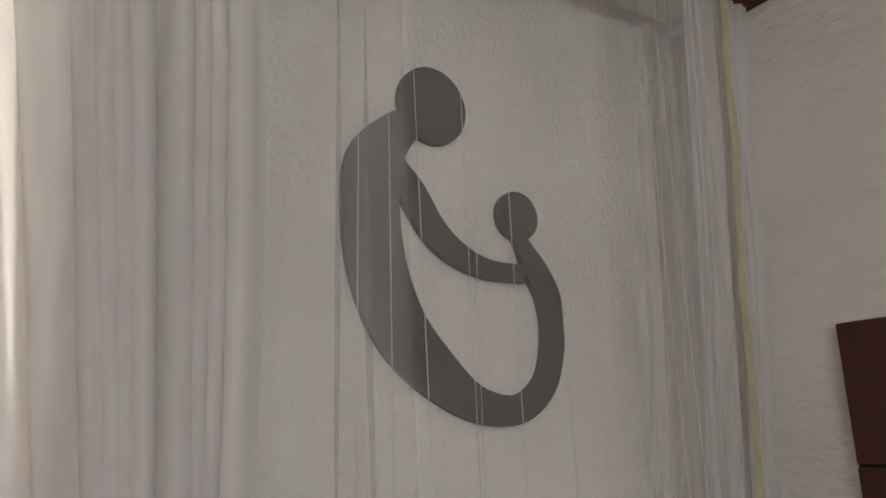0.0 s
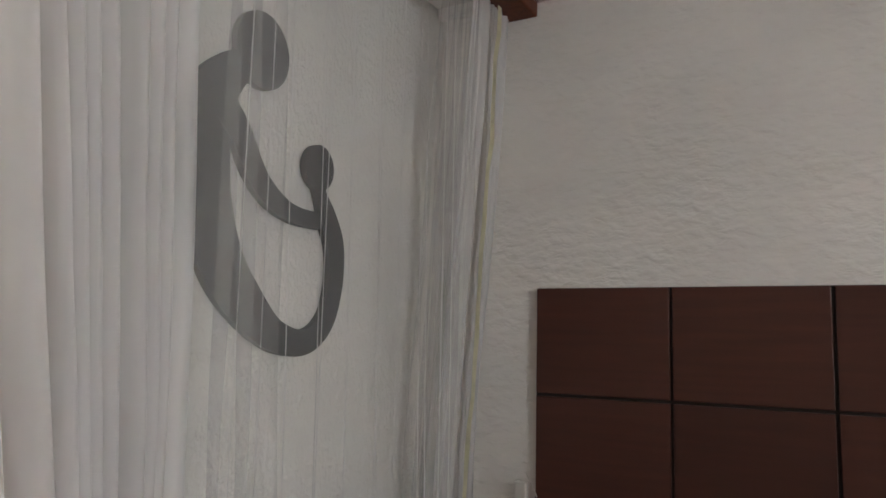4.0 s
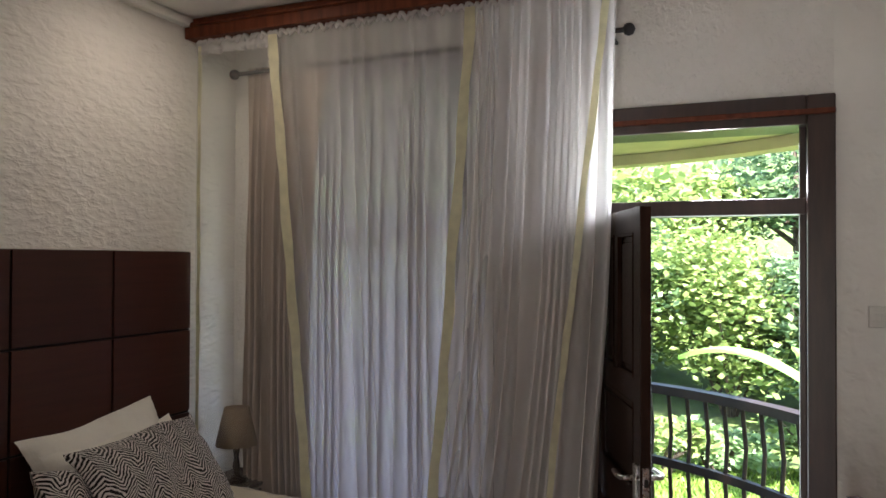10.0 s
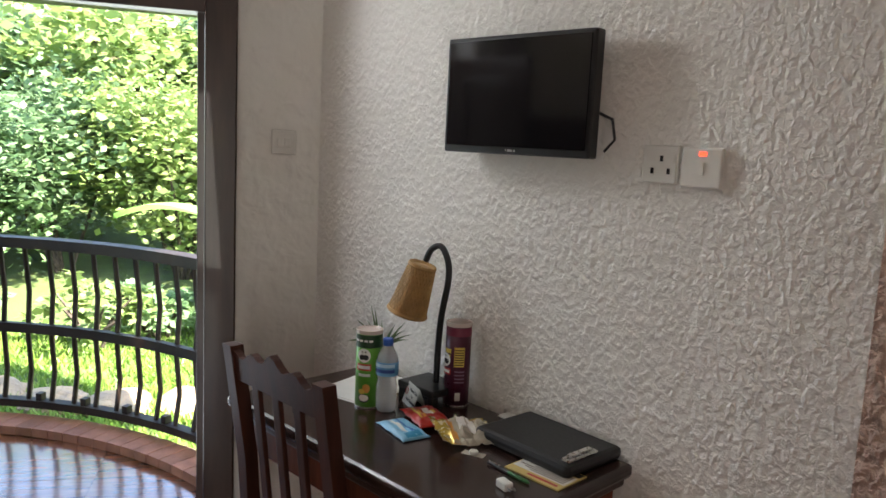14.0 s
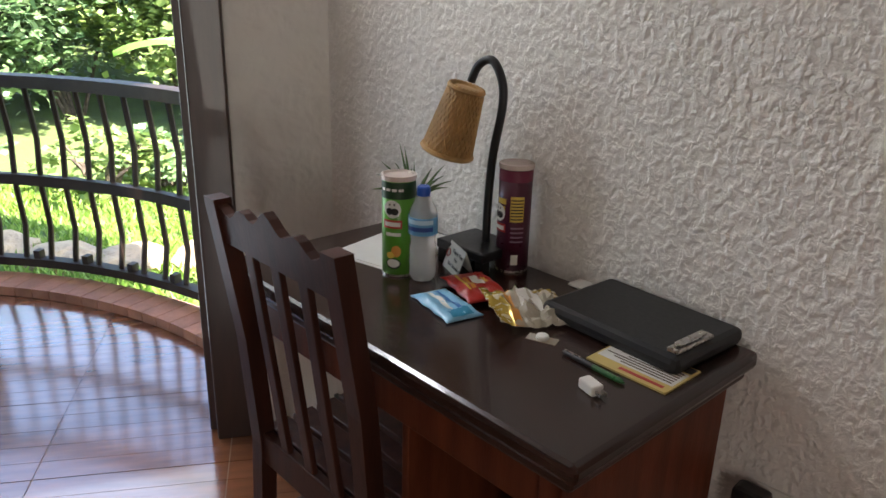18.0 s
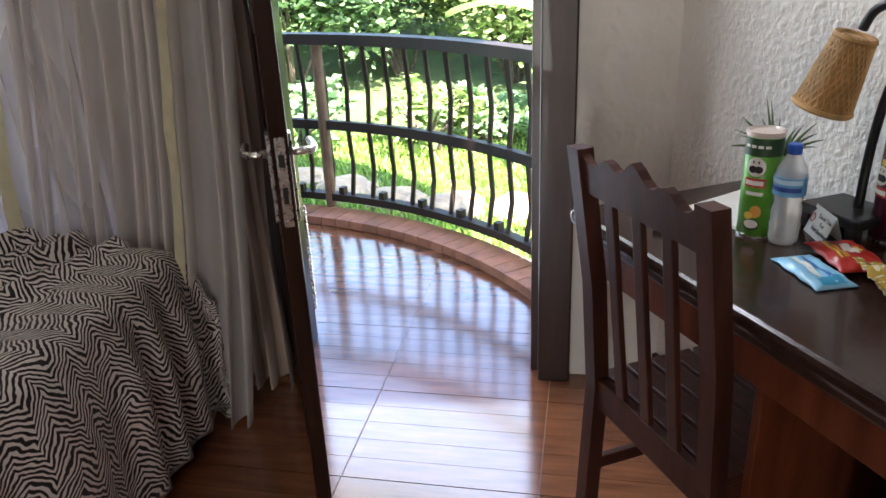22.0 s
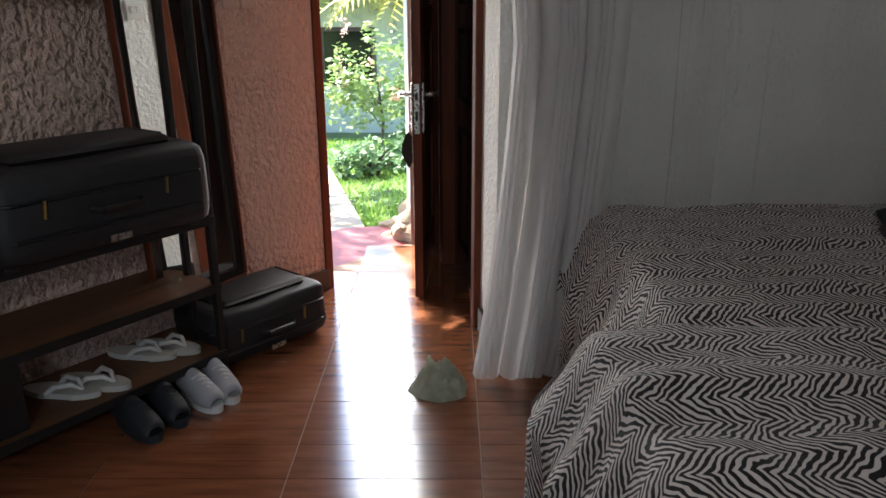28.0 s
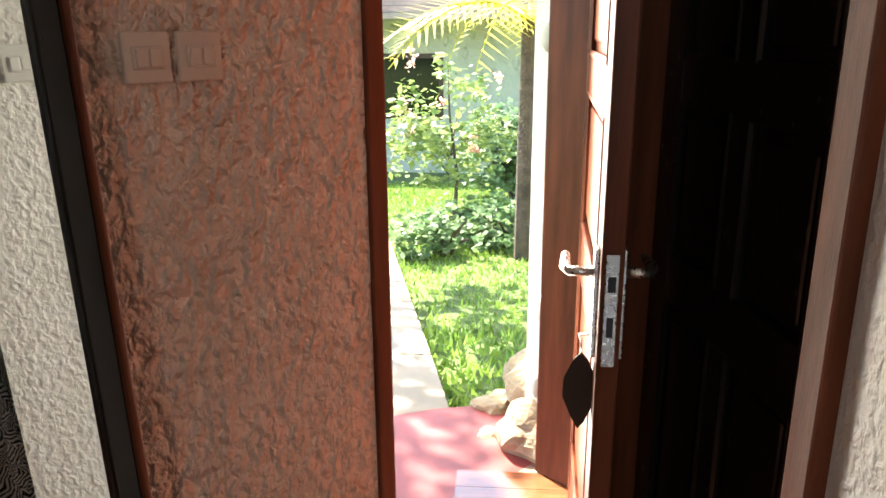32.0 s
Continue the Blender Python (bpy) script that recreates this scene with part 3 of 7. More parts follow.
# the dog that looks away
dab([(742, 302), (758, 252), (780, 236), (783, 270), (771, 300), (754, 319)], INK, "painted_ear")
dab([(779, 286), (800, 256), (821, 249), (819, 276), (795, 306)], INK, "painted_ear")
dab([(659, 316), (720, 298), (760, 304), (801, 325), (792, 352), (700, 356), (680, 340)], OCHRE, "painted_head")
dab([(694, 352), (750, 345), (778, 350), (785, 325), (811, 336), (833, 380), (806, 393), (770, 376), (730, 390), (694, 420)], INK, "painted_muzzle")
dab([(760, 296), (772, 276), (775, 296), (764, 306)], PALE, "painted_ear")
dab([(806, 640), (820, 634), (834, 638), (822, 642)], INK, "painted_signature")

# ---- net rails, nets ----
for nm, x0, x1, y1, lab in (("net_rail", 4.18, 4.30, -2.28, "dark red wooden beam at the ceiling carrying the net"), ("net_rail", -0.17, -0.01, -2.45, "dark red wooden beam at the ceiling carrying the net")):
    rl = thing(nm, lab, "rail")
    part("beam", B(x0, x1, y1, 0.025, 3.01, HC - 0.004, 0.008), REDWOOD, rl)
    part("moulding", B(x0 - 0.02, x1 + 0.02, y1, 0.022, 3.07, HC - 0.03, 0.008), REDWOOD, rl)


def hanging(name, x, ya, yb, ztop, zbot, mat, parent, waves, amp, seed, pull=None, nu=260, nv=26, pinch=0.25, label=""):
    """A gathered sheet that hangs along y at x. pull(u, v): a shift of (dx, dy)."""
    def f(i, j):
        u, v = i / (nu - 1), j / (nv - 1)
        y = ya + (yb - ya) * u
        ph = waves * u + 1.6 * nz(u * waves * 0.35, seed) + 0.35 * nz(u * 6, v * 2.5, seed)
        a = amp * (pinch + (1 - pinch) * min(1, v * 4)) * (0.65 + 0.6 * nz(u * waves * 0.21, v * 1.2, seed + 7) + 0.3)
        dx = a * math.sin(2 * math.pi * ph) + 0.012 * nz(u * 9, v * 5, seed)
        dy = 0.35 * a * math.cos(2 * math.pi * ph)
        p = pull(u, v) if pull else (0, 0)
        return Vector((x + dx + p[0], y + dy + p[1], ztop + (zbot - ztop) * v))
    return grid_mesh(name, nu, nv, f, mat, parent, label)


def band_strip(path, w, parent, mat=BAND, name="band"):
    """A flat ribbon down a list of points, facing x."""
    bm = bmesh.new()
    prev = None
    for k, p in enumerate(path):
        p = Vector(p)
        ww = w * (1 + 0.12 * math.sin(k * 1.7))
        a, b = bm.verts.new(p + Vector((0, ww / 2, 0))), bm.verts.new(p - Vector((0, ww / 2, 0)))
        if prev:
            bm.faces.new((prev[0], prev[1], b, a))
        prev = (a, b)
    bmesh.ops.solidify(bm, geom=bm.faces[:], thickness=0.002)
    return part(name, bm, mat, parent)


def lerp_path(a, b, n, wob=0.01):
    return [Vector(a).lerp(Vector(b), k / (n - 1)) + Vector((wob * nz(k * 0.7, a[1]), wob * nz(k * 0.9, a[1] + 3), 0)) for k in range(n)]


ne = thing("mosquito_net", "white mosquito net with yellowed bands hanging before the window curtain", "mosquito net")
hanging("netting", 4.24, -0.50, -1.72, 3.0, 0.02, NET, ne, 13, 0.03, 3, pull=lambda u, v: (-0.02 * v, -0.27 * v * (1 - u)))
hanging("netting", 4.235, -0.02, -0.52, 2.95, 0.02, NETCLEAR, ne, 4, 0.012, 9, nu=90, pull=lambda u, v: (0.0, -0.27 * v * u))
band_strip(lerp_path((4.235, -0.035, 2.98), (4.23, -0.04, 0.1), 16), 0.022, ne)
hanging("valance", 4.235, -0.02, -0.52, 3.0, 2.93, NETDENSE, ne, 6, 0.015, 5, nu=80, nv=4)
hanging("gathered_edge", 4.235, -1.62, -2.27, 3.0, 0.02, NETDENSE, ne, 13, 0.045, 11, pull=lambda u, v: (-0.03 * v * v, 0.30 * v * v * (1 - 0.4 * u)))
bm = bmesh.new()
tube(bm, [(4.235 + 0.012 * math.sin(k * 2.1), -0.02 - k * 0.019, 2.998 + (0.013 if k % 2 else -0.013) + 0.006 * math.sin(k * 1.3)) for k in range(119)], 0.015, 6)
part("heading", bm, NETDENSE, ne, smooth=True)
band_strip(lerp_path((4.205, -0.53, 2.98), (4.16, -0.82, 0.25), 24), 0.055, ne)
band_strip(lerp_path((4.20, -1.62, 2.98), (4.17, -1.42, 0.3), 24), 0.05, ne)
band_strip(lerp_path((4.18, -2.24, 2.98), (4.15, -1.92, 0.15), 24), 0.03, ne)

nw = thing("mosquito_net", "white mosquito net hanging before the wall sculpture, gathered at its edge", "mosquito net")
hanging("netting", -0.12, -0.30, -1.95, 3.0, 0.04, NETCLEAR, nw, 7, 0.016, 21, pull=lambda u, v: (0.04 * v - 0.12 * v * (1 - u) ** 3, 0.0))
hanging("gathered_edge", -0.12, -0.03, -0.36, 3.0, 0.02, NETDENSE, nw, 8, 0.03, 31, pull=lambda u, v: (-0.15 * min(1, v * 1.6), 0.0), nu=120)
hanging("gathered_edge", -0.045, -1.78, -2.50, 3.0, 0.03, NETDENSE, nw, 12, 0.04, 41, pull=lambda u, v: (0.04 + 0.16 * v * v, 0.34 * u * min(1, v * 1.7) - 0.17 * v ** 3), nu=170)
hanging("netting", -0.115, -1.42, -1.90, 3.0, 0.05, NETCLEAR, nw, 5, 0.03, 23, pull=lambda u, v: (0.05 * v, 0.0), nu=90)
hanging("netting", -0.125, -0.28, -0.58, 3.0, 0.05, NETCLEAR, nw, 6, 0.03, 27, pull=lambda u, v: (-0.14 * v, -0.03 * v), nu=90)
for k in range(13):
    y = -0.52 - 0.085 * k + 0.03 * math.sin(k * 2.3)
    part("thread", tube(bmesh.new(), [(-0.106 + 0.03 * s_, y - 0.05 * s_ * math.sin(k * 1.7 + 0.6), 2.98 - 2.8 * s_) for s_ in (0, 0.2, 0.45, 0.7, 1)], 0.0011, 4), NETDENSE, nw)
band_strip(lerp_path((-0.08, -0.20, 2.98), (-0.20, -0.22, 0.9), 20), 0.035, nw)

# ---- window, curtains ----
wf = thing("window_1", "white framed window behind the curtains", "window", kind="structure")
for y in (-1.98, -1.13, -0.33):
    part("window_frame", B(4.70, 4.76, y, y + 0.05, 0.35, 2.72), DARKWOOD, wf)
for z in (0.35, 1.95, 2.67):
    part("window_frame", B(4.702, 4.758, -1.98, -0.28, z, z + 0.05), DARKWOOD, wf)
cu = thing("window_curtain", "greige satin curtains with a sheer between them on an iron rod", "curtain")
bm = tube(bmesh.new(), [(4.42, -0.14, 2.86), (4.42, -2.27, 2.86)], 0.012)
rod = part("curtain_rod", bm, IRON, cu)
for y in (-0.12, -2.29):
    part("finial", lathe(bmesh.new(), [(0.001, -0.03), (0.02, -0.022), (0.03, 0), (0.02, 0.022), (0.001, 0.03)], 14, (4.42, y, 2.86)), IRON, rod, smooth=True)
for y in (-0.2, -2.2):
    part("bracket", tube(bmesh.new(), [(4.62, y, 2.86), (4.42, y, 2.86)], 0.009), IRON, rod)
hanging("left_curtain", 4.44, -0.20, -0.72, 2.89, 0.03, CURTAIN, cu, 9, 0.045, 51, nu=150, pull=lambda u, v: (0, 0.10 * math.sin(v * 3.0) * u))
hanging("sheer_curtain", 4.49, -0.50, -1.85, 2.86, 0.03, SHEERCUR, cu, 20, 0.03, 61)
hanging("right_curtain", 4.43, -1.62, -2.16, 2.89, 0.03, CURTAIN, cu, 10, 0.045, 71, nu=150)

# ---- balcony door ----
df = thing("door_1", "dark brown wooden balcony door frame with a glazed fanlight", "door", kind="structure")
YL, YR, ZT = -2.02, -3.122, 2.537
part("jamb", B(4.565, 4.80, -3.122, -3.012, 0, ZT, 0.006), DARKWOOD, df)
part("stop", B(4.63, 4.69, -3.012, -2.985, 0, 2.41, 0.003), DARKWOOD, df)
part("jamb", B(4.565, 4.80, -2.13, -2.02, 0, ZT, 0.006), DARKWOOD, df)
part("head", B(4.562, 4.803, -3.012, -2.13, 2.41, ZT, 0.006), DARKWOOD, df)
part("head_moulding", B(4.548, 4.565, -3.122, -2.02, 2.45, 2.475, 0.004), REDWOOD, df)
part("transom", B(4.60, 4.76, -3.012, -2.13, 2.03, 2.10, 0.005), DARKWOOD, df)


def panel_door(name, width, height, panels, mat, parent_m, label, cat, group="", lever_side=1, thick=0.042):
    """A framed and panelled leaf, hinged at its own x = 0 and z axis, that reaches along x."""
    t = thing(name, label, cat, group, m=parent_m)
    st = 0.105
    part("stile", B(0, st, -thick / 2, thick / 2, 0.012, height, 0.003), mat, t)
    part("stile", B(width - st, width, -thick / 2, thick / 2, 0.012, height, 0.003), mat, t)
    last = 0.012
    for z0, z1, split in panels:
        part("rail", B(st, width - st, -thick / 2 + 0.001, thick / 2 - 0.001, last, z0, 0.003), mat, t)
        cols = [(st, width - st)]
        if split:
            c = width / 2
            cols = [(st, c - 0.04), (c + 0.04, width - st)]
            part("muntin", B(c - 0.04, c + 0.04, -thick / 2 + 0.001, thick / 2 - 0.001, z0, z1, 0.003), mat, t)
        for x0, x1 in cols:
            pn = part("panel", B(x0 + 0.03, x1 - 0.03, -0.013, 0.013, z0 + 0.03, z1 - 0.03, 0.008), mat, t)
            part("panel_field", B(x0, x1, -0.006, 0.006, z0, z1), mat, pn)
            for s in (-1, 1):
                mo = bmesh.new()
                yy = s * (thick / 2 - 0.006)
                for a, b in (((x0, z0), (x1, z0)), ((x1, z0), (x1, z1)), ((x1, z1), (x0, z1)), ((x0, z1), (x0, z0))):
                    tube(mo, [(a[0], yy, a[1]), (b[0], yy, b[1])], 0.009, 6)
                part("moulding", mo, mat, pn)
        last = z1
    part("rail", B(st, width - st, -thick / 2 + 0.001, thick / 2 - 0.001, last, height, 0.003), mat, t)
    return t


def lock_set(t, width, z, thick=0.042):
    """Lever handles on both faces, their long plates and the lock's edge plate."""
    x = width - 0.055
    for s in (-1, 1):
        y = s * (thick / 2)
        pl = part("handle_plate", B(x - 0.02, x + 0.02, y, y + s * 0.009, z - 0.13, z + 0.09, 0.002), CHROME, t, "brushed nickel handle plate")
        bm = bmesh.new()
        tube(bm, [(x, y, z + 0.04), (x, y + s * 0.055, z + 0.04), (x - 0.03, y + s * 0.062, z + 0.04), (x - 0.115, y + s * 0.058, z + 0.037)], [0.011, 0.010, 0.011, 0.009], 10)
        part("lever", bm, CHROME, pl, "nickel lever handle", smooth=True)
    ed = part("lock_plate", B(width - 0.001, width + 0.003, -0.012, 0.012, z - 0.13, z + 0.09, 0.001), CHROME, t, "nickel lock plate on the door's edge")
    part("latch", B(width + 0.003, width + 0.007, -0.007, 0.007, z + 0.02, z + 0.05), BLACKPLASTIC, ed)
    part("bolt", B(width + 0.003, width + 0.005, -0.006, 0.006, z - 0.07, z - 0.03), BLACKPLASTIC, ed)


HX, HY = 4.58, -2.135
ang = math.degrees(math.atan2(-2.437 - HY, 3.880 - HX))
wleaf = math.hypot(3.880 - HX, -2.437 - HY)
bd = panel_door("balcony_door_leaf", wleaf, 2.03, ((0.16, 0.78, True), (0.95, 1.28, False), (1.38, 1.93, True)), LEAFWOOD, pose(HX, HY, 0, 0, 0, ang), "dark panelled balcony door standing open into the room", "door")
lock_set(bd, wleaf, 0.97)
bm = bmesh.new()
for k in range(26):
    tube(bm, [(wleaf - 0.055 + 0.003 * math.sin(k * 2), 0.04, 0.87 - k * 0.011), (wleaf - 0.055 - 0.003 * math.sin(k * 2), 0.043, 0.861 - k * 0.011)], 0.0035, 6)
part("key_chain", bm, CHROME, bd, "thin metal key chain hanging from the lock")

# ---- entrance ----
ef = thing("door_2", "red-brown wooden entrance door frame", "door", kind="structure")
mE = frame_of(JP, LP)
LE = math.hypot(LP[0] - JP[0], LP[1] - JP[1])
for x0, x1, nm in ((-0.005, 0.07, "jamb"), (LE - 0.002, LE + 0.048, "jamb")):
    ob = part(nm, B(x0, x1, 0.012, -0.16, 0, 2.12, 0.006), REDWOOD, ef)
    ob.matrix_basis = mE
ob = part("head", B(0.07, LE - 0.004, 0.010, -0.158, 2.05, 2.12, 0.006), REDWOOD, ef)
ob.matrix_basis = mE
# eave out of view, added to keep sun off the wall inside
ob = part("trim_added_entrance_eave", B(-0.75, LE + 1.5, -1.15, -0.23, 2.5, 2.62, 0.01), EAVE)
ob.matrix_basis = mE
tagged(ob, "plain eave added out of view above the entrance to cut the sun", "eave", kind="structure")
FX, FY = -0.675, -2.535
eang = math.degrees(math.atan2(FY - JP[1] + 0.045, FX - JP[0] - 0.03))
ew = math.hypot(FX - JP[0] - 0.03, FY - JP[1] + 0.045)
el = panel_door("entrance_door_leaf", ew, 2.03, ((0.22, 0.78, False), (0.90, 1.25, False), (1.35, 1.93, False)), REDWOOD, pose(JP[0] + 0.03, JP[1] - 0.045, 0, 0, 0, eang), "red-brown panelled entrance door standing half open", "door")
lock_set(el, ew, 0.93)
LEATHER = simple("dark_brown_leather", (0.03, 0.018, 0.013), 0.6)
kt = thing("key_tag", "dark leaf-shaped leather key tag hanging from the entrance lock", "key tag", m=pose(JP[0] + 0.03, JP[1] - 0.045, 0, 0, 0, eang))
bm = bmesh.new()
out = [(0, 0.0), (0.012, -0.012), (0.028, -0.05), (0.026, -0.085), (0.010, -0.125), (0.0, -0.14), (-0.012, -0.12), (-0.028, -0.085), (-0.027, -0.05), (-0.012, -0.014)]
extrude_shape(bm, out, -0.0025, 0.0025)
bm.transform(Matrix.Translation((ew - 0.06, -0.045, 0.80)) @ Matrix.Rotation(radians(75), 4, "Z") @ Matrix.Scale(1.2, 4))
part("leaf", bm, LEATHER, kt)
part("ring", tube(bmesh.new(), [(ew - 0.07 + 0.012 * math.cos(a), -0.045, 0.812 + 0.014 * math.sin(a)) for a in [k * math.pi / 6 for k in range(13)]], 0.0015, 6, False), CHROME, kt)
part("key", tube(bmesh.new(), [(ew - 0.06, -0.02, 0.84), (ew - 0.065, -0.05, 0.835), (ew - 0.07, -0.045, 0.82)], 0.003, 6), CHROME, kt)
# bathroom door
bf = thing("door_3", "red-brown wooden bathroom door frame", "door", kind="structure")
for x0, x1 in ((RX - 0.03, RX + 0.035), (RX + 0.825, RX + 0.90)):
    ob = part("jamb", B(x0, x1, 0.03, -0.14, 0, 2.13, 0.006), REDWOOD, bf)
    ob.matrix_basis = dR
ob = part("head", B(RX + 0.035, RX + 0.825, 0.028, -0.138, 2.05, 2.13, 0.006), REDWOOD, bf)
ob.matrix_basis = dR
bl = panel_door("bathroom_door_leaf", 0.785, 2.03, ((0.16, 0.78, True), (0.90, 1.25, True), (1.35, 1.93, True)), BLACKDOOR, dR @ pose(RX + 0.038, -0.06, 0), "dark panelled bathroom door, closed", "door")


# ---- beds ----
def soft(o, r=0.055):
    return r * (1 - math.exp(-o / r))


def drape(name, x0, x1, yf, yh, ztop, ol, orr, of, mat, label, category, seed, zfloor=0.03, top=None, group="", skew=0.0, slant=0.0, flare=0.0, hem=False, res=0.022, ripple=0.016, wave=0.2):
    """A cover spread over a bed that falls over its sides and foot."""
    w, h = x1 - x0, yh - yf
    nu, nv = int((w + ol + orr) / res) + 1, int((h + of) / res) + 1

    def st(i, j):
        return -ol + (w + ol + orr) * i / (nu - 1), -of + (h + of) * j / (nv - 1)

    def f(i, j):
        s, t = st(i, j)
        oxl, oxr, oy = max(0, -s), max(0, s - w), max(0, -t)
        ox = max(oxl, oxr)
        x, y = min(max(s, 0), w), max(t, 0) * (1 - skew * min(max(s / w, 0), 1))
        drop = math.hypot(ox, oy) if ox and oy else max(ox, oy)
        dz = drop - soft(drop)
        fall = min(1.0, dz / 0.25)
        rp = ripple * fall
        if oxl or oxr:
            k = soft(ox) + rp * (1 + math.sin(2 * math.pi * (t / wave + 0.8 * nz(t * 2.2, seed)))) + 0.012 * fall
            x += -k if oxl else k
            if oxr:
                y -= slant * oxr * max(0, t / h) ** 2
        if oy:
            y -= flare * fall ** 2 + soft(oy) + rp * (1 + math.sin(2 * math.pi * (s / wave + 0.8 * nz(s * 2.2, seed + 5)))) + 0.012 * fall
        z = ztop - dz + 0.016 * nz(s * 4.5, t * 4.5, seed) + 0.010 * nz(s * 11, t * 9, seed + 3)
        if top:
            z += top(s, t) * (1 - fall)
        return Vector((x0 + x, yf + y, max(zfloor + 0.012 * nz(s * 9, t * 9, seed), z)))

    th_ = thing(name, label, category, group) if hem else None
    ob = grid_mesh("cover" if hem else name, nu, nv, f, mat, th_, uv=lambda i, j: st(i, j))
    if hem:
        rim = [f(0, j) for j in range(nv - 1, -1, -2)] + [f(i, 0) for i in range(1, nu, 2)] + [f(nu - 1, j) for j in range(1, nv, 2)]
        part("hem", tube(bmesh.new(), rim, 0.006, 5), HEMM, th_, "dark stitched hem", smooth=True)
        part("head_hem", tube(bmesh.new(), [f(i, nv - 1) for i in range(0, nu, 2)], 0.008, 5), HEMM, th_, "dark stitched hem", smooth=True)
    so = ob.modifiers.new("thickness", "SOLIDIFY")
    so.thickness, so.offset = 0.012, -1
    return th_ if hem else tagged(ob, label, category, group)


HEMM = material("hem_thread", (0.30, 0.27, 0.25), 0.8, vary=0.3, scale=60)


def bed(x0, x1, yf, label, ztop=0.62):
    b = thing("bed", label, "bed", "beds under the headboard", m=pose((x0 + x1) / 2, yf, 0))
    c = (x0 + x1) / 2
    a, e = x0 - c, x1 - c
    L = -yf - 0.02
    part("side_rail", B(a + 0.02, a + 0.06, 0.03, L, 0.22, 0.36, 0.006), DARKWOOD, b)
    part("side_rail", B(e - 0.06, e - 0.02, 0.03, L, 0.22, 0.36, 0.006), DARKWOOD, b)
    part("end_rail", B(a + 0.06, e - 0.06, 0.03, 0.07, 0.2, 0.34, 0.006), DARKWOOD, b)
    for lx in (a + 0.02, e - 0.09):
        for ly in (0.03, L - 0.075):
            part("leg", B(lx, lx + 0.07, ly, ly + 0.07, 0, 0.40 if ly > 0.5 else 0.22, 0.006), DARKWOOD, b)
    part("mattress", B(a + 0.03, e - 0.03, 0.04, L - 0.005, 0.362, ztop, 0.05), SHEET, b, "cream sheeted mattress", smooth=True)
    return b


BED1, BED2, BED3 = (0.06, 1.06, -1.88), (1.10, 2.36, -2.10), (3.06, 4.24, -1.92)
bed(*BED1, "dark wooden single bed beside the hanging net")
bed(*BED2, "dark wooden bed pushed against its neighbour")
bed(*BED3, "dark wooden bed beside the window, unmade")
drape("bed_sheet", BED2[0], 2.28, -0.80, -0.05, 0.622, 0.0, 0.36, 0.0, SHEET, "cream cotton sheet over the bed's head end", "sheet", 5, ripple=0.012)
drape("bed_sheet", BED1[0], BED1[1], -0.62, -0.05, 0.626, 0.02, 0.0, 0.0, SHEET, "cream cotton sheet over the bed's head end", "sheet", 6, ripple=0.012)
drape("bed_sheet", BED3[0], BED3[1], -1.50, -0.05, 0.626, 0.10, 0.06, 0.0, SHEET, "cream cotton sheet laid bare by the folded cover", "sheet", 7, ripple=0.012)
drape("zebra_bedspread", BED1[0], BED1[1] + 0.01, BED1[2], -0.52, 0.645, 0.60, 0.02, 0.66, ZEBRA, "zebra-print bedspread hanging over the bed's foot", "bedspread", 11, group="zebra bedspreads", hem=True, flare=0.05, top=lambda s, t: -0.03 * max(0, (s - 0.85) / 0.15))
drape("zebra_bedspread", BED2[0], 2.29, BED2[2], -0.46, 0.655, 0.02, 0.43, 0.66, ZEBRA, "zebra-print bedspread hanging over the bed's foot and side", "bedspread", 12, group="zebra bedspreads", hem=True, slant=0.8, flare=0.07, ripple=0.017,
      top=lambda s, t: 0.012 * math.sin(s * 24 + 2 * nz(t * 2)) - 0.03 * max(0, (0.12 - s) / 0.12))


def pushed(s, t):
    """Ridges of a cover pushed down the bed."""
    r = 0
    for c, h, wd, k in ((0.61, 0.08, 0.032, 0.0), (0.52, 0.09, 0.03, 0.05), (0.42, 0.08, 0.034, 0.12), (0.30, 0.055, 0.035, 0.22)):
        d = t - c + k * (s - 0.6) * 0.9 + 0.05 * nz(s * 3, c * 5)
        r += h * math.exp(-(d / wd) ** 2) * (0.75 + 0.35 * nz(s * 2.5, c * 9))
    return r


cover3 = drape("zebra_bedspread", BED3[0], 4.15, BED3[2], -1.27, 0.65, 0.52, 0.36, 0.62, ZEBRA, "zebra-print bedspread pushed down in folds", "bedspread", 13, group="zebra bedspreads", hem=True, ripple=0.018, skew=0.30, top=pushed)


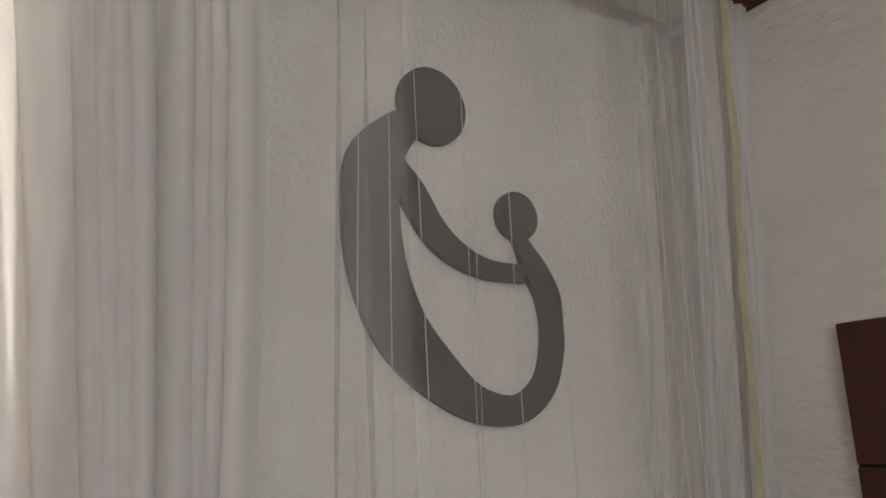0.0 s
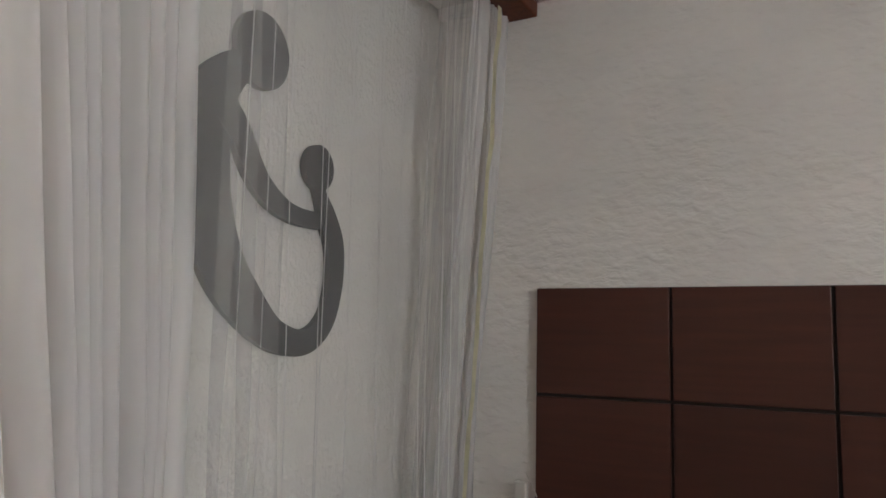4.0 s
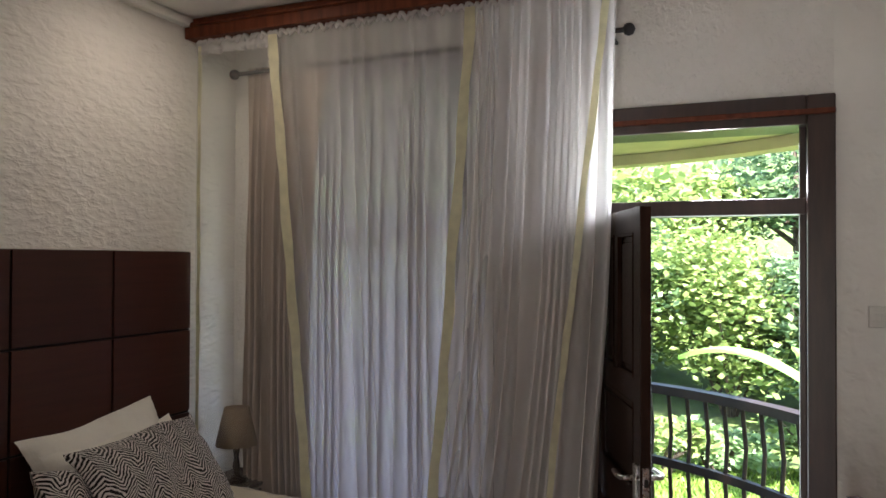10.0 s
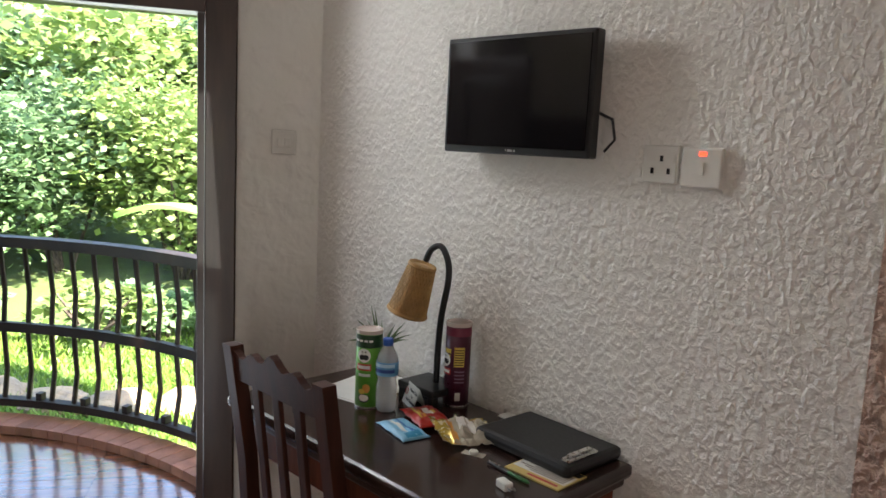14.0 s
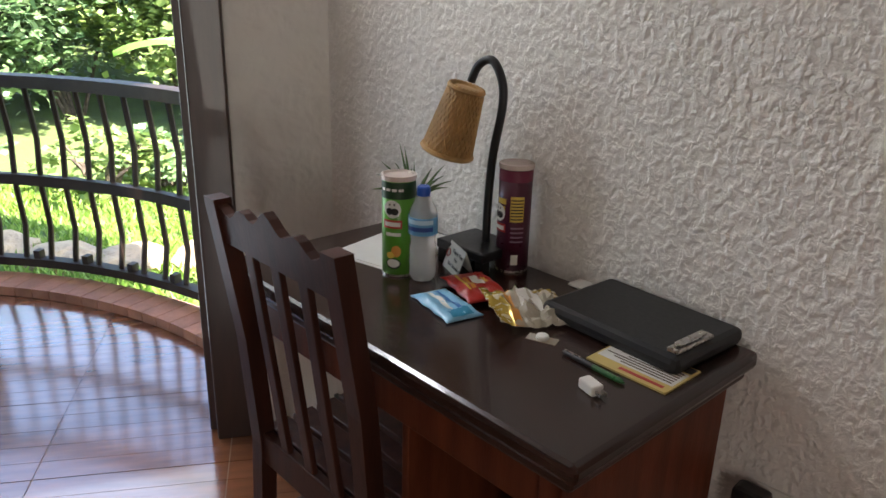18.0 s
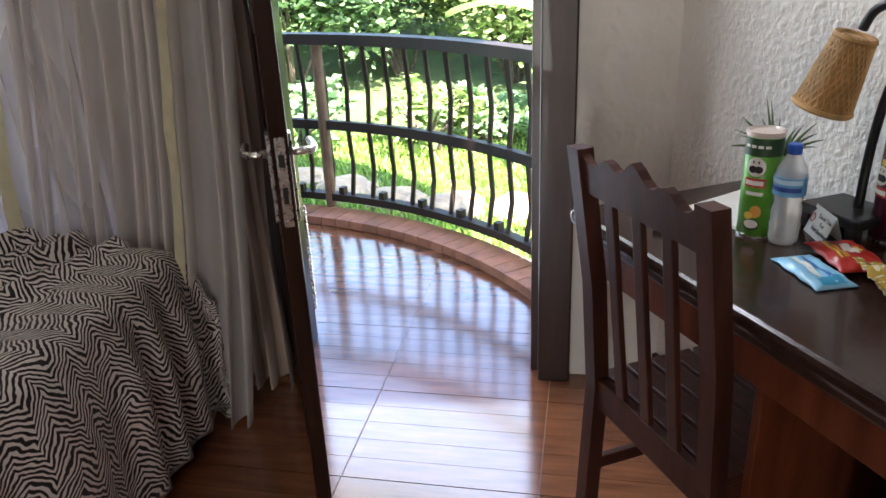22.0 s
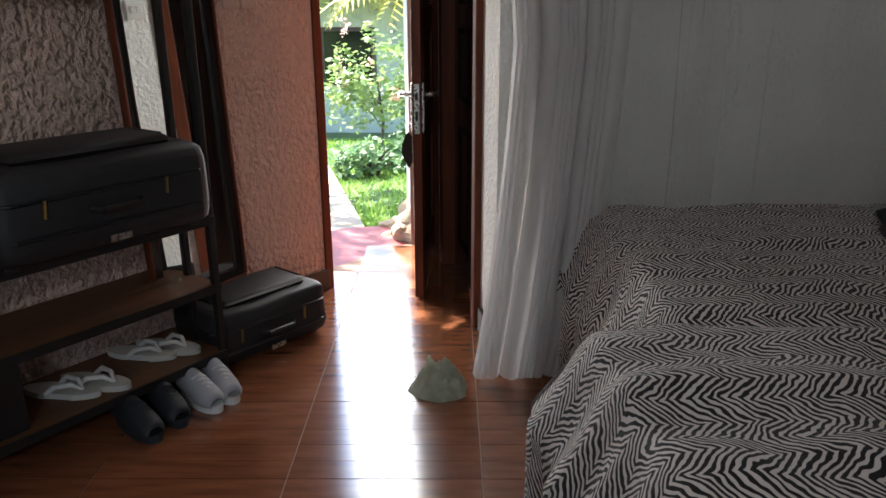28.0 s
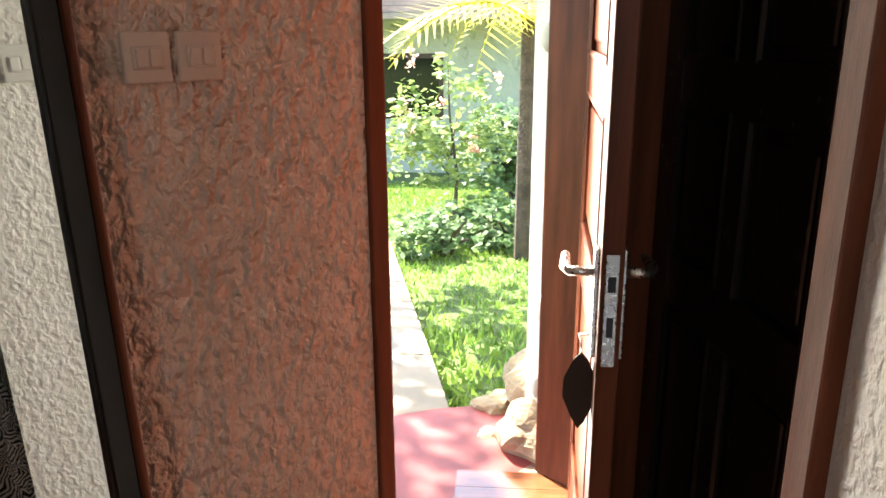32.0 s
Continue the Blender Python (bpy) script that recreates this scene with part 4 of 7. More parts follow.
def pillow(name, w, h, t, mat, m, label, seed, group, corner=0.05):
    n = 22
    verts, faces, uvs = [], [], []
    for side in (1, -1):
        for j in range(n):
            for i in range(n):
                u, v = 2 * i / (n - 1) - 1, 2 * j / (n - 1) - 1
                k = max(0.0, (1 - u ** 4)) ** 0.5 * max(0.0, (1 - v ** 4)) ** 0.5
                px_ = 1 - 0.07 * (1 - v * v)
                py_ = 1 - 0.09 * (1 - u * u)
                z = side * t / 2 * k * (1 + 0.22 * nz(u * 2, v * 2, seed + side) ) + 0.012 * nz(u * 4, v * 4, seed)
                z -= 0.02 * (u * u) * (v * v)
                z += 0.035 * nz(u * 1.1 + seed, v * 1.1, seed) + 0.008 * nz(u * 6, v * 6, seed + 4)
                sag = 0.05 * h * nz(u * 1.6, seed * 3.1) * (v > 0) * v
                verts.append((u * w / 2 * (0.92 + 0.08 * v * v), v * h / 2 * (0.92 + 0.10 * u * u) + sag, z))
                uvs.append((u * w / 2 + side * 0.3, v * h / 2))
    for side in range(2):
        o = side * n * n
        for j in range(n - 1):
            for i in range(n - 1):
                q = (o + j * n + i, o + j * n + i + 1, o + (j + 1) * n + i + 1, o + (j + 1) * n + i)
                faces.append(q if side == 0 else tuple(reversed(q)))
    me = bpy.data.meshes.new(name)
    me.from_pydata(verts, [], faces)
    me.materials.append(mat)
    lay_ = me.uv_layers.new(name="UVMap")
    for lp in me.loops:
        lay_.data[lp.index].uv = uvs[lp.vertex_index]
    for p in me.polygons:
        p.use_smooth = True
    ob = new(name, me)
    ob.matrix_basis = m
    return tagged(ob, label, "pillow", group)


WP, ZP = "white pillows on the beds", "zebra cushions on the beds"
pillow("white_pillow", 0.74, 0.42, 0.17, TOWEL, pose(1.89, -0.17, 0.89, 70, 3, 0), "plump cream pillow leaning on the headboard", 1, WP)
pillow("white_pillow", 0.76, 0.40, 0.12, TOWEL, pose(1.98, -0.08, 0.86, 78, 3, -4), "cream pillow behind another", 2, WP)
pillow("white_pillow", 0.76, 0.44, 0.15, TOWEL, pose(0.74, -0.20, 0.875, 68, 4, -3), "plump cream pillow leaning on the headboard", 3, WP)
pillow("white_pillow", 0.72, 0.40, 0.12, TOWEL, pose(0.84, -0.08, 0.87, 76, 2, 0), "cream pillow behind another", 4, WP)
pillow("zebra_cushion", 0.56, 0.46, 0.16, ZEBRA, pose(0.63, -0.36, 0.84, 62, 8, -12), "zebra-print cushion leaning on a cream pillow", 5, ZP)
pillow("white_pillow", 0.74, 0.44, 0.13, TOWEL, pose(3.57, -0.10, 0.90, 74, -7, 0), "cream pillow standing behind zebra cushions", 6, WP)
pillow("white_pillow", 0.74, 0.40, 0.13, TOWEL, pose(3.60, -0.20, 0.85, 68, -4, 0), "cream pillow standing behind zebra cushions", 7, WP)
pillow("zebra_cushion", 0.76, 0.50, 0.16, ZEBRA, pose(3.63, -0.36, 0.84, 58, -2, 2), "zebra-print cushion leaning on cream pillows", 8, ZP)
pillow("zebra_cushion", 0.46, 0.36, 0.14, ZEBRA, pose(3.30, -0.27, 0.80, 62, 12, 14), "zebra-print cushion slipped behind another", 9, ZP)
drape("crumpled_sheet", 3.04, 3.34, -1.28, -0.90, 0.67, 0.12, 0.0, 0.05, TOWEL, "cream sheet bunched over the bed's edge", "sheet", 17, ripple=0.02, wave=0.13, top=lambda s, t: 0.05 * abs(nz(s * 9, t * 9, 4)))


def flap(i, j):
    u, v = i / 15, j / 9
    p = Vector((3.10, -1.30, 0)).lerp(Vector((3.46, -1.24, 0)), u) + Vector((0.03 * v, -0.17 * v * (0.6 + 0.6 * u), 0))
    return Vector((p.x, p.y, 0.70 + 0.02 * math.sin(u * 5) + 0.012 * nz(u * 6, v * 6) - 0.03 * max(0, u - 0.8) / 0.2))


ob = grid_mesh("turned_corner", 16, 10, flap, ZEBRA, cover3, "turned-back corner", uv=lambda i, j: (i * 0.024, j * 0.02))
so = ob.modifiers.new("thickness", "SOLIDIFY")
so.thickness, so.offset = 0.02, -1


def heap(name, c, rx, ry, h, mat, label, category, seed, ang=0, n=40):
    """A crumpled pile of cloth."""
    def f(i, j):
        a, r = 2 * math.pi * i / (n - 1), j / (n - 1)
        k = 1 + 0.28 * nz(math.cos(a) * 1.7, math.sin(a) * 1.7, seed)
        z = h * (1 - r ** 2.2) * (0.75 + 0.6 * nz(math.cos(a) * r * 3.5, math.sin(a) * r * 3.5, seed + 2)) + 0.015 * nz(math.cos(a) * r * 9, math.sin(a) * r * 9, seed)
        if j == n - 1:
            z = 0
        x, y = rx * r * k * math.cos(a), ry * r * k * math.sin(a)
        ca, sa = math.cos(radians(ang)), math.sin(radians(ang))
        return Vector((c[0] + x * ca - y * sa, c[1] + x * sa + y * ca, c[2] + max(0.0, z)))
    return tagged(grid_mesh(name, n, n, f, mat), label, category)


heap("jacket", (0.42, -0.80, 0.655), 0.30, 0.20, 0.12, material("dark_green_cloth", (0.014, 0.024, 0.021), 0.85, vary=0.2, scale=12, bump=0.4, bump_scale=30, dist=0.01), "crumpled dark green jacket on the zebra bedspread", "jacket", 3, -15)
heap("cloth", (0.56, -0.97, 0.655), 0.22, 0.09, 0.05, material("mauve_cloth", (0.06, 0.045, 0.05), 0.85, vary=0.2, scale=12), "crumpled grey-mauve cloth beside the jacket", "cloth", 8, 10)


# ---- bedside tables and lamps ----
def bedside(x, y, label):
    t = thing("bedside_table", label, "bedside table", "bedside tables", m=pose(x, y, 0))
    part("top", B(-0.15, 0.15, -0.15, 0.15, 0.60, 0.625, 0.005), DARKWOOD, t)
    for sx in (-1, 1):
        part("side", B(sx * 0.135 - 0.01, sx * 0.135 + 0.01, -0.14, 0.14, 0.0, 0.60, 0.003), DARKWOOD, t)
    part("back", B(-0.125, 0.125, 0.12, 0.14, 0.1, 0.60, 0.003), DARKWOOD, t)
    dr = part("drawer", B(-0.12, 0.12, -0.145, -0.12, 0.42, 0.585, 0.003), DARKWOOD, t)
    part("knob", lathe(bmesh.new(), [(0.001, 0), (0.012, 0.004), (0.012, 0.012), (0.001, 0.016)], 10, (0, -0.15, 0.5)), CHROME, dr)
    return t


LINEN = material("taupe_linen_shade", (0.30, 0.225, 0.15), 0.9, vary=0.06, scale=40, bump=0.2, bump_scale=300, dist=0.001)


def table_lamp(x, y, z, label):
    t = thing("table_lamp", label, "lamp", "bedside lamps", m=pose(x, y, z))
    part("base", lathe(bmesh.new(), [(0.06, 0), (0.062, 0.012), (0.03, 0.022), (0.014, 0.04), (0.02, 0.08), (0.012, 0.13), (0.018, 0.17), (0.010, 0.22)], 20), DARKWOOD, t, smooth=True)
    bm = bmesh.new()
    k = 28
    rings = []
    for r, zz in ((0.112, 0.20), (0.066, 0.40), (0.063, 0.40), (0.109, 0.20)):
        rings.append([bm.verts.new((r * math.cos(2 * math.pi * i / k), r * math.sin(2 * math.pi * i / k), zz)) for i in range(k)])
    for a in range(4):
        for i in range(k):
            bm.faces.new((rings[a][i], rings[a][(i + 1) % k], rings[(a + 1) % 4][(i + 1) % k], rings[(a + 1) % 4][i]))
    part("shade", bm, LINEN, t, "taupe fabric lamp shade", smooth=True)
    return t


bedside(4.43, -0.185, "dark wooden bedside table between bed and curtain")
bedside(-0.095, -0.18, "dark wooden bedside table between bed and net")
table_lamp(4.34, -0.215, 0.625, "bedside lamp with a taupe shade on a dark base")
table_lamp(0.02, -0.20, 0.625, "bedside lamp with a taupe shade on a dark base")
so_ = thing("wall_socket", "white cable switch hanging at the headboard's edge", "socket")
part("body", B(-0.075, -0.025, -0.02, 0.012, 1.02, 1.11, 0.006), WHITEPLASTIC, so_)
part("cable", tube(bmesh.new(), [(-0.03, -0.015, 1.15), (0.0, -0.018, 1.10), (0.02, -0.016, 1.06)], 0.003, 6), WHITEPLASTIC, so_)

# ---- wall with television, air conditioner and desk ----
WM = Matrix.Translation((3.410, -4.1325, 0)) @ Matrix.Rotation(radians(30.5), 4, "Z")
DM = Matrix.Translation((3.412, -4.106, 0)) @ Matrix.Rotation(radians(29.0), 4, "Z")
DZ = 0.83


def on_wall(name, label, category, x, y, z, group="", rz=0):
    t = thing(name, label, category, group)
    t.matrix_basis = WM @ pose(x, y, z, 0, 0, rz)
    return t


tv = on_wall("television", "black flat television on a wall bracket above the desk", "television", 0.428, 0.06, 1.595)
tv.matrix_basis = tv.matrix_basis @ Matrix.Diagonal((0.96, 1.0, 1.03, 1))
part("case", B(-0.265, 0.265, -0.022, 0.018, 0, 0.315, 0.006), BLACKPLASTIC, tv)
part("screen", B(-0.252, 0.252, 0.0185, 0.0215, 0.02, 0.303), SCREEN, tv, "black glossy screen")
part("maker_plate", B(-0.018, 0.018, 0.0187, 0.0205, 0.008, 0.014), CHROME, tv)
part("bracket", B(-0.05, 0.05, -0.082, -0.022, 0.12, 0.22, 0.004), IRON, tv)
part("cable", tube(bmesh.new(), [(-0.24, -0.03, 0.12), (-0.285, -0.05, 0.10), (-0.29, -0.06, 0.05), (-0.26, -0.06, 0.02)], 0.004, 6), BLACKPLASTIC, tv)
ACM = simple("air_conditioner_plastic", (0.62, 0.57, 0.45), 0.35)
ac = on_wall("air_conditioner", "white split air conditioner high on the wall", "air conditioner", 0.405, 0.0, 2.33)
part("body", B(-0.40, 0.46, 0.002, 0.195, 0.05, 0.29, 0.02), ACM, ac)
part("flap", B(-0.38, 0.44, 0.05, 0.185, 0.03, 0.048, 0.006), ACM, ac)
part("slot", B(-0.36, 0.42, 0.10, 0.198, 0.055, 0.075), BLACKPLASTIC, ac)
part("front_panel", B(-0.395, 0.455, 0.196, 0.204, 0.095, 0.285, 0.004), ACM, ac)
part("badge", B(0.20, 0.26, 0.2045, 0.206, 0.11, 0.118), simple("badge_grey", (0.3, 0.3, 0.3)), ac)
part("display", B(-0.37, -0.31, 0.2045, 0.206, 0.10, 0.14), simple("display_blue_grey", (0.35, 0.38, 0.42), 0.2), ac)
part("pipe", tube(bmesh.new(), [(-0.38, 0.05, 0.06), (-0.55, 0.02, 0.05), (-0.75, 0.015, 0.03)], 0.012, 8), WHITEPLASTIC, ac)
REDLAMP = bpy.data.materials.new("red_indicator")
REDLAMP.use_nodes = True
REDLAMP.node_tree.nodes["Principled BSDF"].inputs["Base Color"].default_value = (0.6, 0.02, 0.01, 1)
REDLAMP.node_tree.nodes["Principled BSDF"].inputs["Emission Color"].default_value = (1, 0.05, 0.02, 1)
REDLAMP.node_tree.nodes["Principled BSDF"].inputs["Emission Strength"].default_value = 0.5
sk = on_wall("wall_socket", "white double wall socket", "socket", 0.012, -0.002, 1.546, "sockets by the desk")
part("plate", B(-0.046, 0.046, 0, 0.016, 0, 0.092, 0.004), WHITEPLASTIC, sk)
for x, z in ((-0.005, 0.06), (-0.025, 0.03), (0.018, 0.03)):
    part("pin_hole", B(x - 0.004, x + 0.004, 0.0155, 0.0168, z - 0.007, z + 0.007), BLACKPLASTIC, sk)
part("rocker", B(-0.04, -0.028, 0.0165, 0.02, 0.05, 0.07, 0.001), WHITEPLASTIC, sk)
s2 = on_wall("wall_switch", "white wall switch with a red lamp", "switch", -0.095, -0.002, 1.541, "sockets by the desk")
part("plate", B(-0.05, 0.05, 0, 0.018, 0, 0.095, 0.005), WHITEPLASTIC, s2)
part("rocker", B(-0.008, 0.008, 0.018, 0.022, 0.03, 0.06, 0.001), WHITEPLASTIC, s2)
part("indicator", B(-0.012, 0.006, 0.0175, 0.0195, 0.075, 0.085), REDLAMP, s2, "small glowing red indicator")


def rocker_switch(m, label, gang=2, mat=None):
    t = thing("light_switch", label, "switch", "light switches", m=m)
    mm = mat or WHITEPLASTIC
    part("plate", B(-0.045, 0.045, 0, 0.014, -0.045, 0.045, 0.004), mm, t)
    part("rim", B(-0.03, 0.03, 0.0135, 0.0165, -0.02, 0.02, 0.002), mm, t)
    for k in range(gang):
        part("rocker", B(-0.024 + 0.026 * k, -0.002 + 0.026 * k, 0.0165, 0.021, -0.016, 0.016, 0.002), mm, t)
    return t


rocker_switch(pose(4.62, -3.289, 1.595, 0, 0, 90), "white light switch beside the balcony door", mat=simple("switch_ivory", (0.62, 0.60, 0.55), 0.4))

# desk
ds = thing("desk", "dark red-brown wooden writing desk with plain side panels", "desk", m=DM @ Matrix.Translation((0, 0, DZ - 0.852)))
part("top", B(-0.012, 1.06, 0.0, 0.562, 0.815, 0.852, 0.012), DESKTOP, ds, "dark varnished desk top", smooth=False)
part("edge_moulding", B(0.003, 1.045, 0.012, 0.547, 0.79, 0.815, 0.008), DARKWOOD, ds)
part("side_panel", B(0.03, 0.055, 0.02, 0.53, 0.022, 0.79, 0.003), REDWOOD, ds)
part("back_panel", B(0.085, 0.42, 0.02, 0.035, 0.022, 0.79, 0.002), REDWOOD, ds)
part("wall_cleat", B(0.44, 1.03, 0.013, 0.04, 0.74, 0.79, 0.003), REDWOOD, ds)
part("apron", B(0.055, 1.035, 0.49, 0.515, 0.69, 0.79, 0.003), REDWOOD, ds)
part("front_stile", B(0.03, 0.075, 0.515, 0.53, 0.022, 0.79, 0.003), REDWOOD, ds)
part("middle_panel", B(0.42, 0.44, 0.035, 0.505, 0.022, 0.79, 0.003), REDWOOD, ds)

# chair
CHAIRW = material("dark_red_chair_wood", (0.065, 0.021, 0.013), 0.45, vary=0.25, scale=3, bump=0.12, bump_scale=30, dist=0.002, stretch=(8, 8, 1), spec=0.3)
ch = thing("desk_chair", "dark brown wooden chair with slatted back, drawn up to the desk", "chair", m=DM @ pose(0.664, 0.572, 0) @ Matrix.Diagonal((1.0, 1.0, 1.012, 1)))
for sx in (-1, 1):
    bm = bmesh.new()
    pts = [(sx * 0.215, 0.02, 0.0), (sx * 0.215, 0.0, 0.42), (sx * 0.215, 0.02, 0.7), (sx * 0.215, 0.07, 1.03)]
    for (a, b) in zip(pts, pts[1:]):
        q = [bm.verts.new((p[0] + dx, p[1] + dy, p[2])) for p in (a, b) for dx, dy in ((-0.022, -0.02), (0.022, -0.02), (0.022, 0.02), (-0.022, 0.02))]
        for k in range(4):
            bm.faces.new((q[k], q[(k + 1) % 4], q[4 + (k + 1) % 4], q[4 + k]))
        bm.faces.new((q[3], q[2], q[1], q[0]))
        bm.faces.new((q[4], q[5], q[6], q[7]))
    bmesh.ops.remove_doubles(bm, verts=bm.verts, dist=0.0001)
    part("back_post", bm, CHAIRW, ch)
    part("front_leg", B(sx * 0.205 - 0.02, sx * 0.205 + 0.02, -0.40, -0.36, 0, 0.43, 0.004), CHAIRW, ch)
    part("stretcher", B(sx * 0.21 - 0.011, sx * 0.21 + 0.011, -0.36, 0.0, 0.17, 0.205, 0.003), CHAIRW, ch)
    part("seat_rail", B(sx * 0.21 - 0.014, sx * 0.21 + 0.014, -0.38, -0.02, 0.36, 0.43, 0.003), CHAIRW, ch)
bm = bmesh.new()
xs = [-0.20 + 0.4 * k / 24 for k in range(25)]
topz = [1.01 + 0.045 * (1 - abs(x) / 0.2) ** 2 * 0.6 + 0.012 * math.cos(x * 62) for x in xs]
extrude_shape(bm, [(x, 0.935) for x in xs] + [(x, z) for x, z in reversed(list(zip(xs, topz)))], -0.011, 0.011)
for v in bm.verts:
    v.co.y += 0.052 + (v.co.z - 0.9) * 0.15
part("top_rail", bm, CHAIRW, ch)
part("lower_rail", B(-0.195, 0.195, -0.012, 0.014, 0.37, 0.45, 0.004), CHAIRW, ch)
for x in (-0.10, 0.0, 0.10):
    bm = B(x - 0.017, x + 0.017, -0.007, 0.007, 0.445, 0.95, 0.003)
    for v in bm.verts:
        v.co.y += 0.004 + max(0, (v.co.z - 0.5)) * 0.13
    part("back_slat", bm, CHAIRW, ch)
for k in range(6):
    part("seat_slat", B(-0.225, 0.225, -0.415 + k * 0.068, -0.358 + k * 0.068, 0.43, 0.45, 0.004), CHAIRW, ch)
part("stretcher", B(-0.2, 0.2, -0.195, -0.165, 0.175, 0.20, 0.003), CHAIRW, ch)

# waste basket
WICK = material("woven_rush", (0.45, 0.27, 0.12), 0.8, vary=0.3, scale=30, bump=0.6, bump_scale=90, dist=0.004)
wb = thing("waste_basket", "round woven rush waste basket under the desk", "basket", m=DM @ pose(0.24, 0.345, 0) @ Matrix.Diagonal((1.0, 1.0, 0.85, 1)))
bm = bmesh.new()
lathe(bm, [(0.10, 0.0), (0.115, 0.02), (0.138, 0.31), (0.140, 0.325), (0.132, 0.325), (0.112, 0.03), (0.0001, 0.025)], 40)
part("body", bm, WICK, wb, smooth=True)
bm = bmesh.new()
for k in range(14):
    z = 0.03 + k * 0.021
    r = 0.1165 + 0.0225 * (z - 0.02) / 0.29
    tube(bm, [(r * math.cos(a), r * math.sin(a), z) for a in [2 * math.pi * i / 36 for i in range(37)]], 0.0035, 5, False)
tagged(part("weave", bm, WICK, wb), kind="stuff")
part("rim", tube(bmesh.new(), [(0.137 * math.cos(a), 0.137 * math.sin(a), 0.327) for a in [2 * math.pi * i / 40 for i in range(41)]], 0.008, 8, False), WICK, wb)


# desk lamp
def desk_at(x, y, rz=0, z=0.852):
    return DM @ pose(x, y, z + DZ - 0.852, 0, 0, rz)


BAMBOO = material("woven_bamboo", (0.52, 0.30, 0.11), 0.6, vary=0.2, scale=20, bump=0.2, bump_scale=80, dist=0.002)
dl = thing("desk_lamp", "bendable black desk lamp with a woven bamboo shade", "lamp", m=desk_at(0.66, 0.085) @ Matrix.Scale(1.06, 4))
part("base", B(-0.075, 0.075, -0.06, 0.065, 0.03, 0.052, 0.004), BLACKPLASTIC, dl)
for x, y in ((-0.06, -0.045), (0.06, -0.045), (-0.06, 0.05), (0.06, 0.05)):
    part("foot", B(x - 0.012, x + 0.012, y - 0.012, y + 0.012, 0, 0.03, 0.002), BLACKPLASTIC, dl)
neck = [(-0.01, -0.01, 0.05), (-0.012, -0.01, 0.16), (-0.03, 0.0, 0.26), (-0.05, 0.0, 0.36), (-0.045, 0.0, 0.415), (-0.015, 0.0, 0.453), (0.02, 0.005, 0.44), (0.038, 0.01, 0.40)]
sm = []
for i in range(len(neck) - 1):
    p0, p1, p2, p3 = (Vector(neck[min(max(i + d, 0), len(neck) - 1)]) for d in (-1, 0, 1, 2))
    for s in range(6):
        t = s / 6
        sm.append(0.5 * (2 * p1 + (p2 - p0) * t + (2 * p0 - 5 * p1 + 4 * p2 - p3) * t * t + (3 * p1 - p0 - 3 * p2 + p3) * t ** 3))
part("gooseneck", tube(bmesh.new(), sm, 0.0095, 10), BLACKPLASTIC, dl, smooth=True)
shm = Matrix.Translation((0.045, 0.012, 0.395)) @ Euler((radians(8), radians(-14), 0)).to_matrix().to_4x4()
bm = bmesh.new()
r0, r1, hh = 0.038, 0.057, 0.155
for sgn in (1, -1):
    for k in range(26):
        a0 = 2 * math.pi * k / 26
        path = []
        for s in range(9):
            f_ = s / 8
            a = a0 + sgn * f_ * 1.5
            r = r0 + (r1 - r0) * f_ + 0.0012 * math.sin(s * math.pi + k * math.pi) * sgn
            path.append((r * math.cos(a), r * math.sin(a), -hh * f_))
        tube(bm, path, 0.0028, 4)
bm.transform(shm)
shade = tagged(part("shade", bm, BAMBOO, dl, "tan woven bamboo shade"), kind="stuff")
for r, z in ((r0, -0.006), (r1, -hh + 0.004)):
    bm = tube(bmesh.new(), [(r * math.cos(a), r * math.sin(a), z) for a in [2 * math.pi * i / 32 for i in range(33)]], 0.006, 6, False)
    bm.transform(shm)
    part("hoop", bm, BAMBOO, dl)
bm = lathe(bmesh.new(), [(r1 - 0.008, -hh + 0.006), (r0 - 0.006, -0.006), (0.001, -0.004)], 24)
bm.transform(shm)
part("lining", bm, BAMBOO, dl)


def ring_band(parent, name, r, z0, z1, a0, a1, mat):
    """A printed patch wrapped round a can."""
    bm = bmesh.new()
    n = max(3, int((a1 - a0) / 8))
    prev = None
    for k in range(n + 1):
        a = radians(a0 + (a1 - a0) * k / n)
        v = [bm.verts.new((r * math.cos(a), r * math.sin(a), z)) for z in (z0, z1)]
        if prev:
            bm.faces.new((prev[0], v[0], v[1], prev[1]))
        prev = v
    return part(name, bm, mat, parent)


def round_patch(parent, name, r, ac_, zc, ra, rz_, mat, lift=0.0):
    bm = bmesh.new()
    vs = []
    for k in range(20):
        t = 2 * math.pi * k / 20
        a = radians(ac_ + ra * math.cos(t))
        vs.append(bm.verts.new(((r + lift) * math.cos(a), (r + lift) * math.sin(a), zc + rz_ * math.sin(t))))
    bm.faces.new(vs)
    bmesh.ops.triangulate(bm, faces=bm.faces)
    return part(name, bm, mat, parent)


CARDG, CARDP = simple("green_printed_card", (0.10, 0.33, 0.035), 0.32), simple("purple_printed_card", (0.075, 0.012, 0.03), 0.3)
PWHITE, PRED, PYEL, PGREEN, PDARK, PORANGE = simple("print_white", (0.75, 0.73, 0.68)), simple("print_red", (0.45, 0.03, 0.025)), simple("print_yellow", (0.70, 0.50, 0.08)), simple("print_dark_green", (0.012, 0.05, 0.014)), simple("print_black", (0.012, 0.011, 0.010)), simple("print_orange", (0.65, 0.28, 0.05))


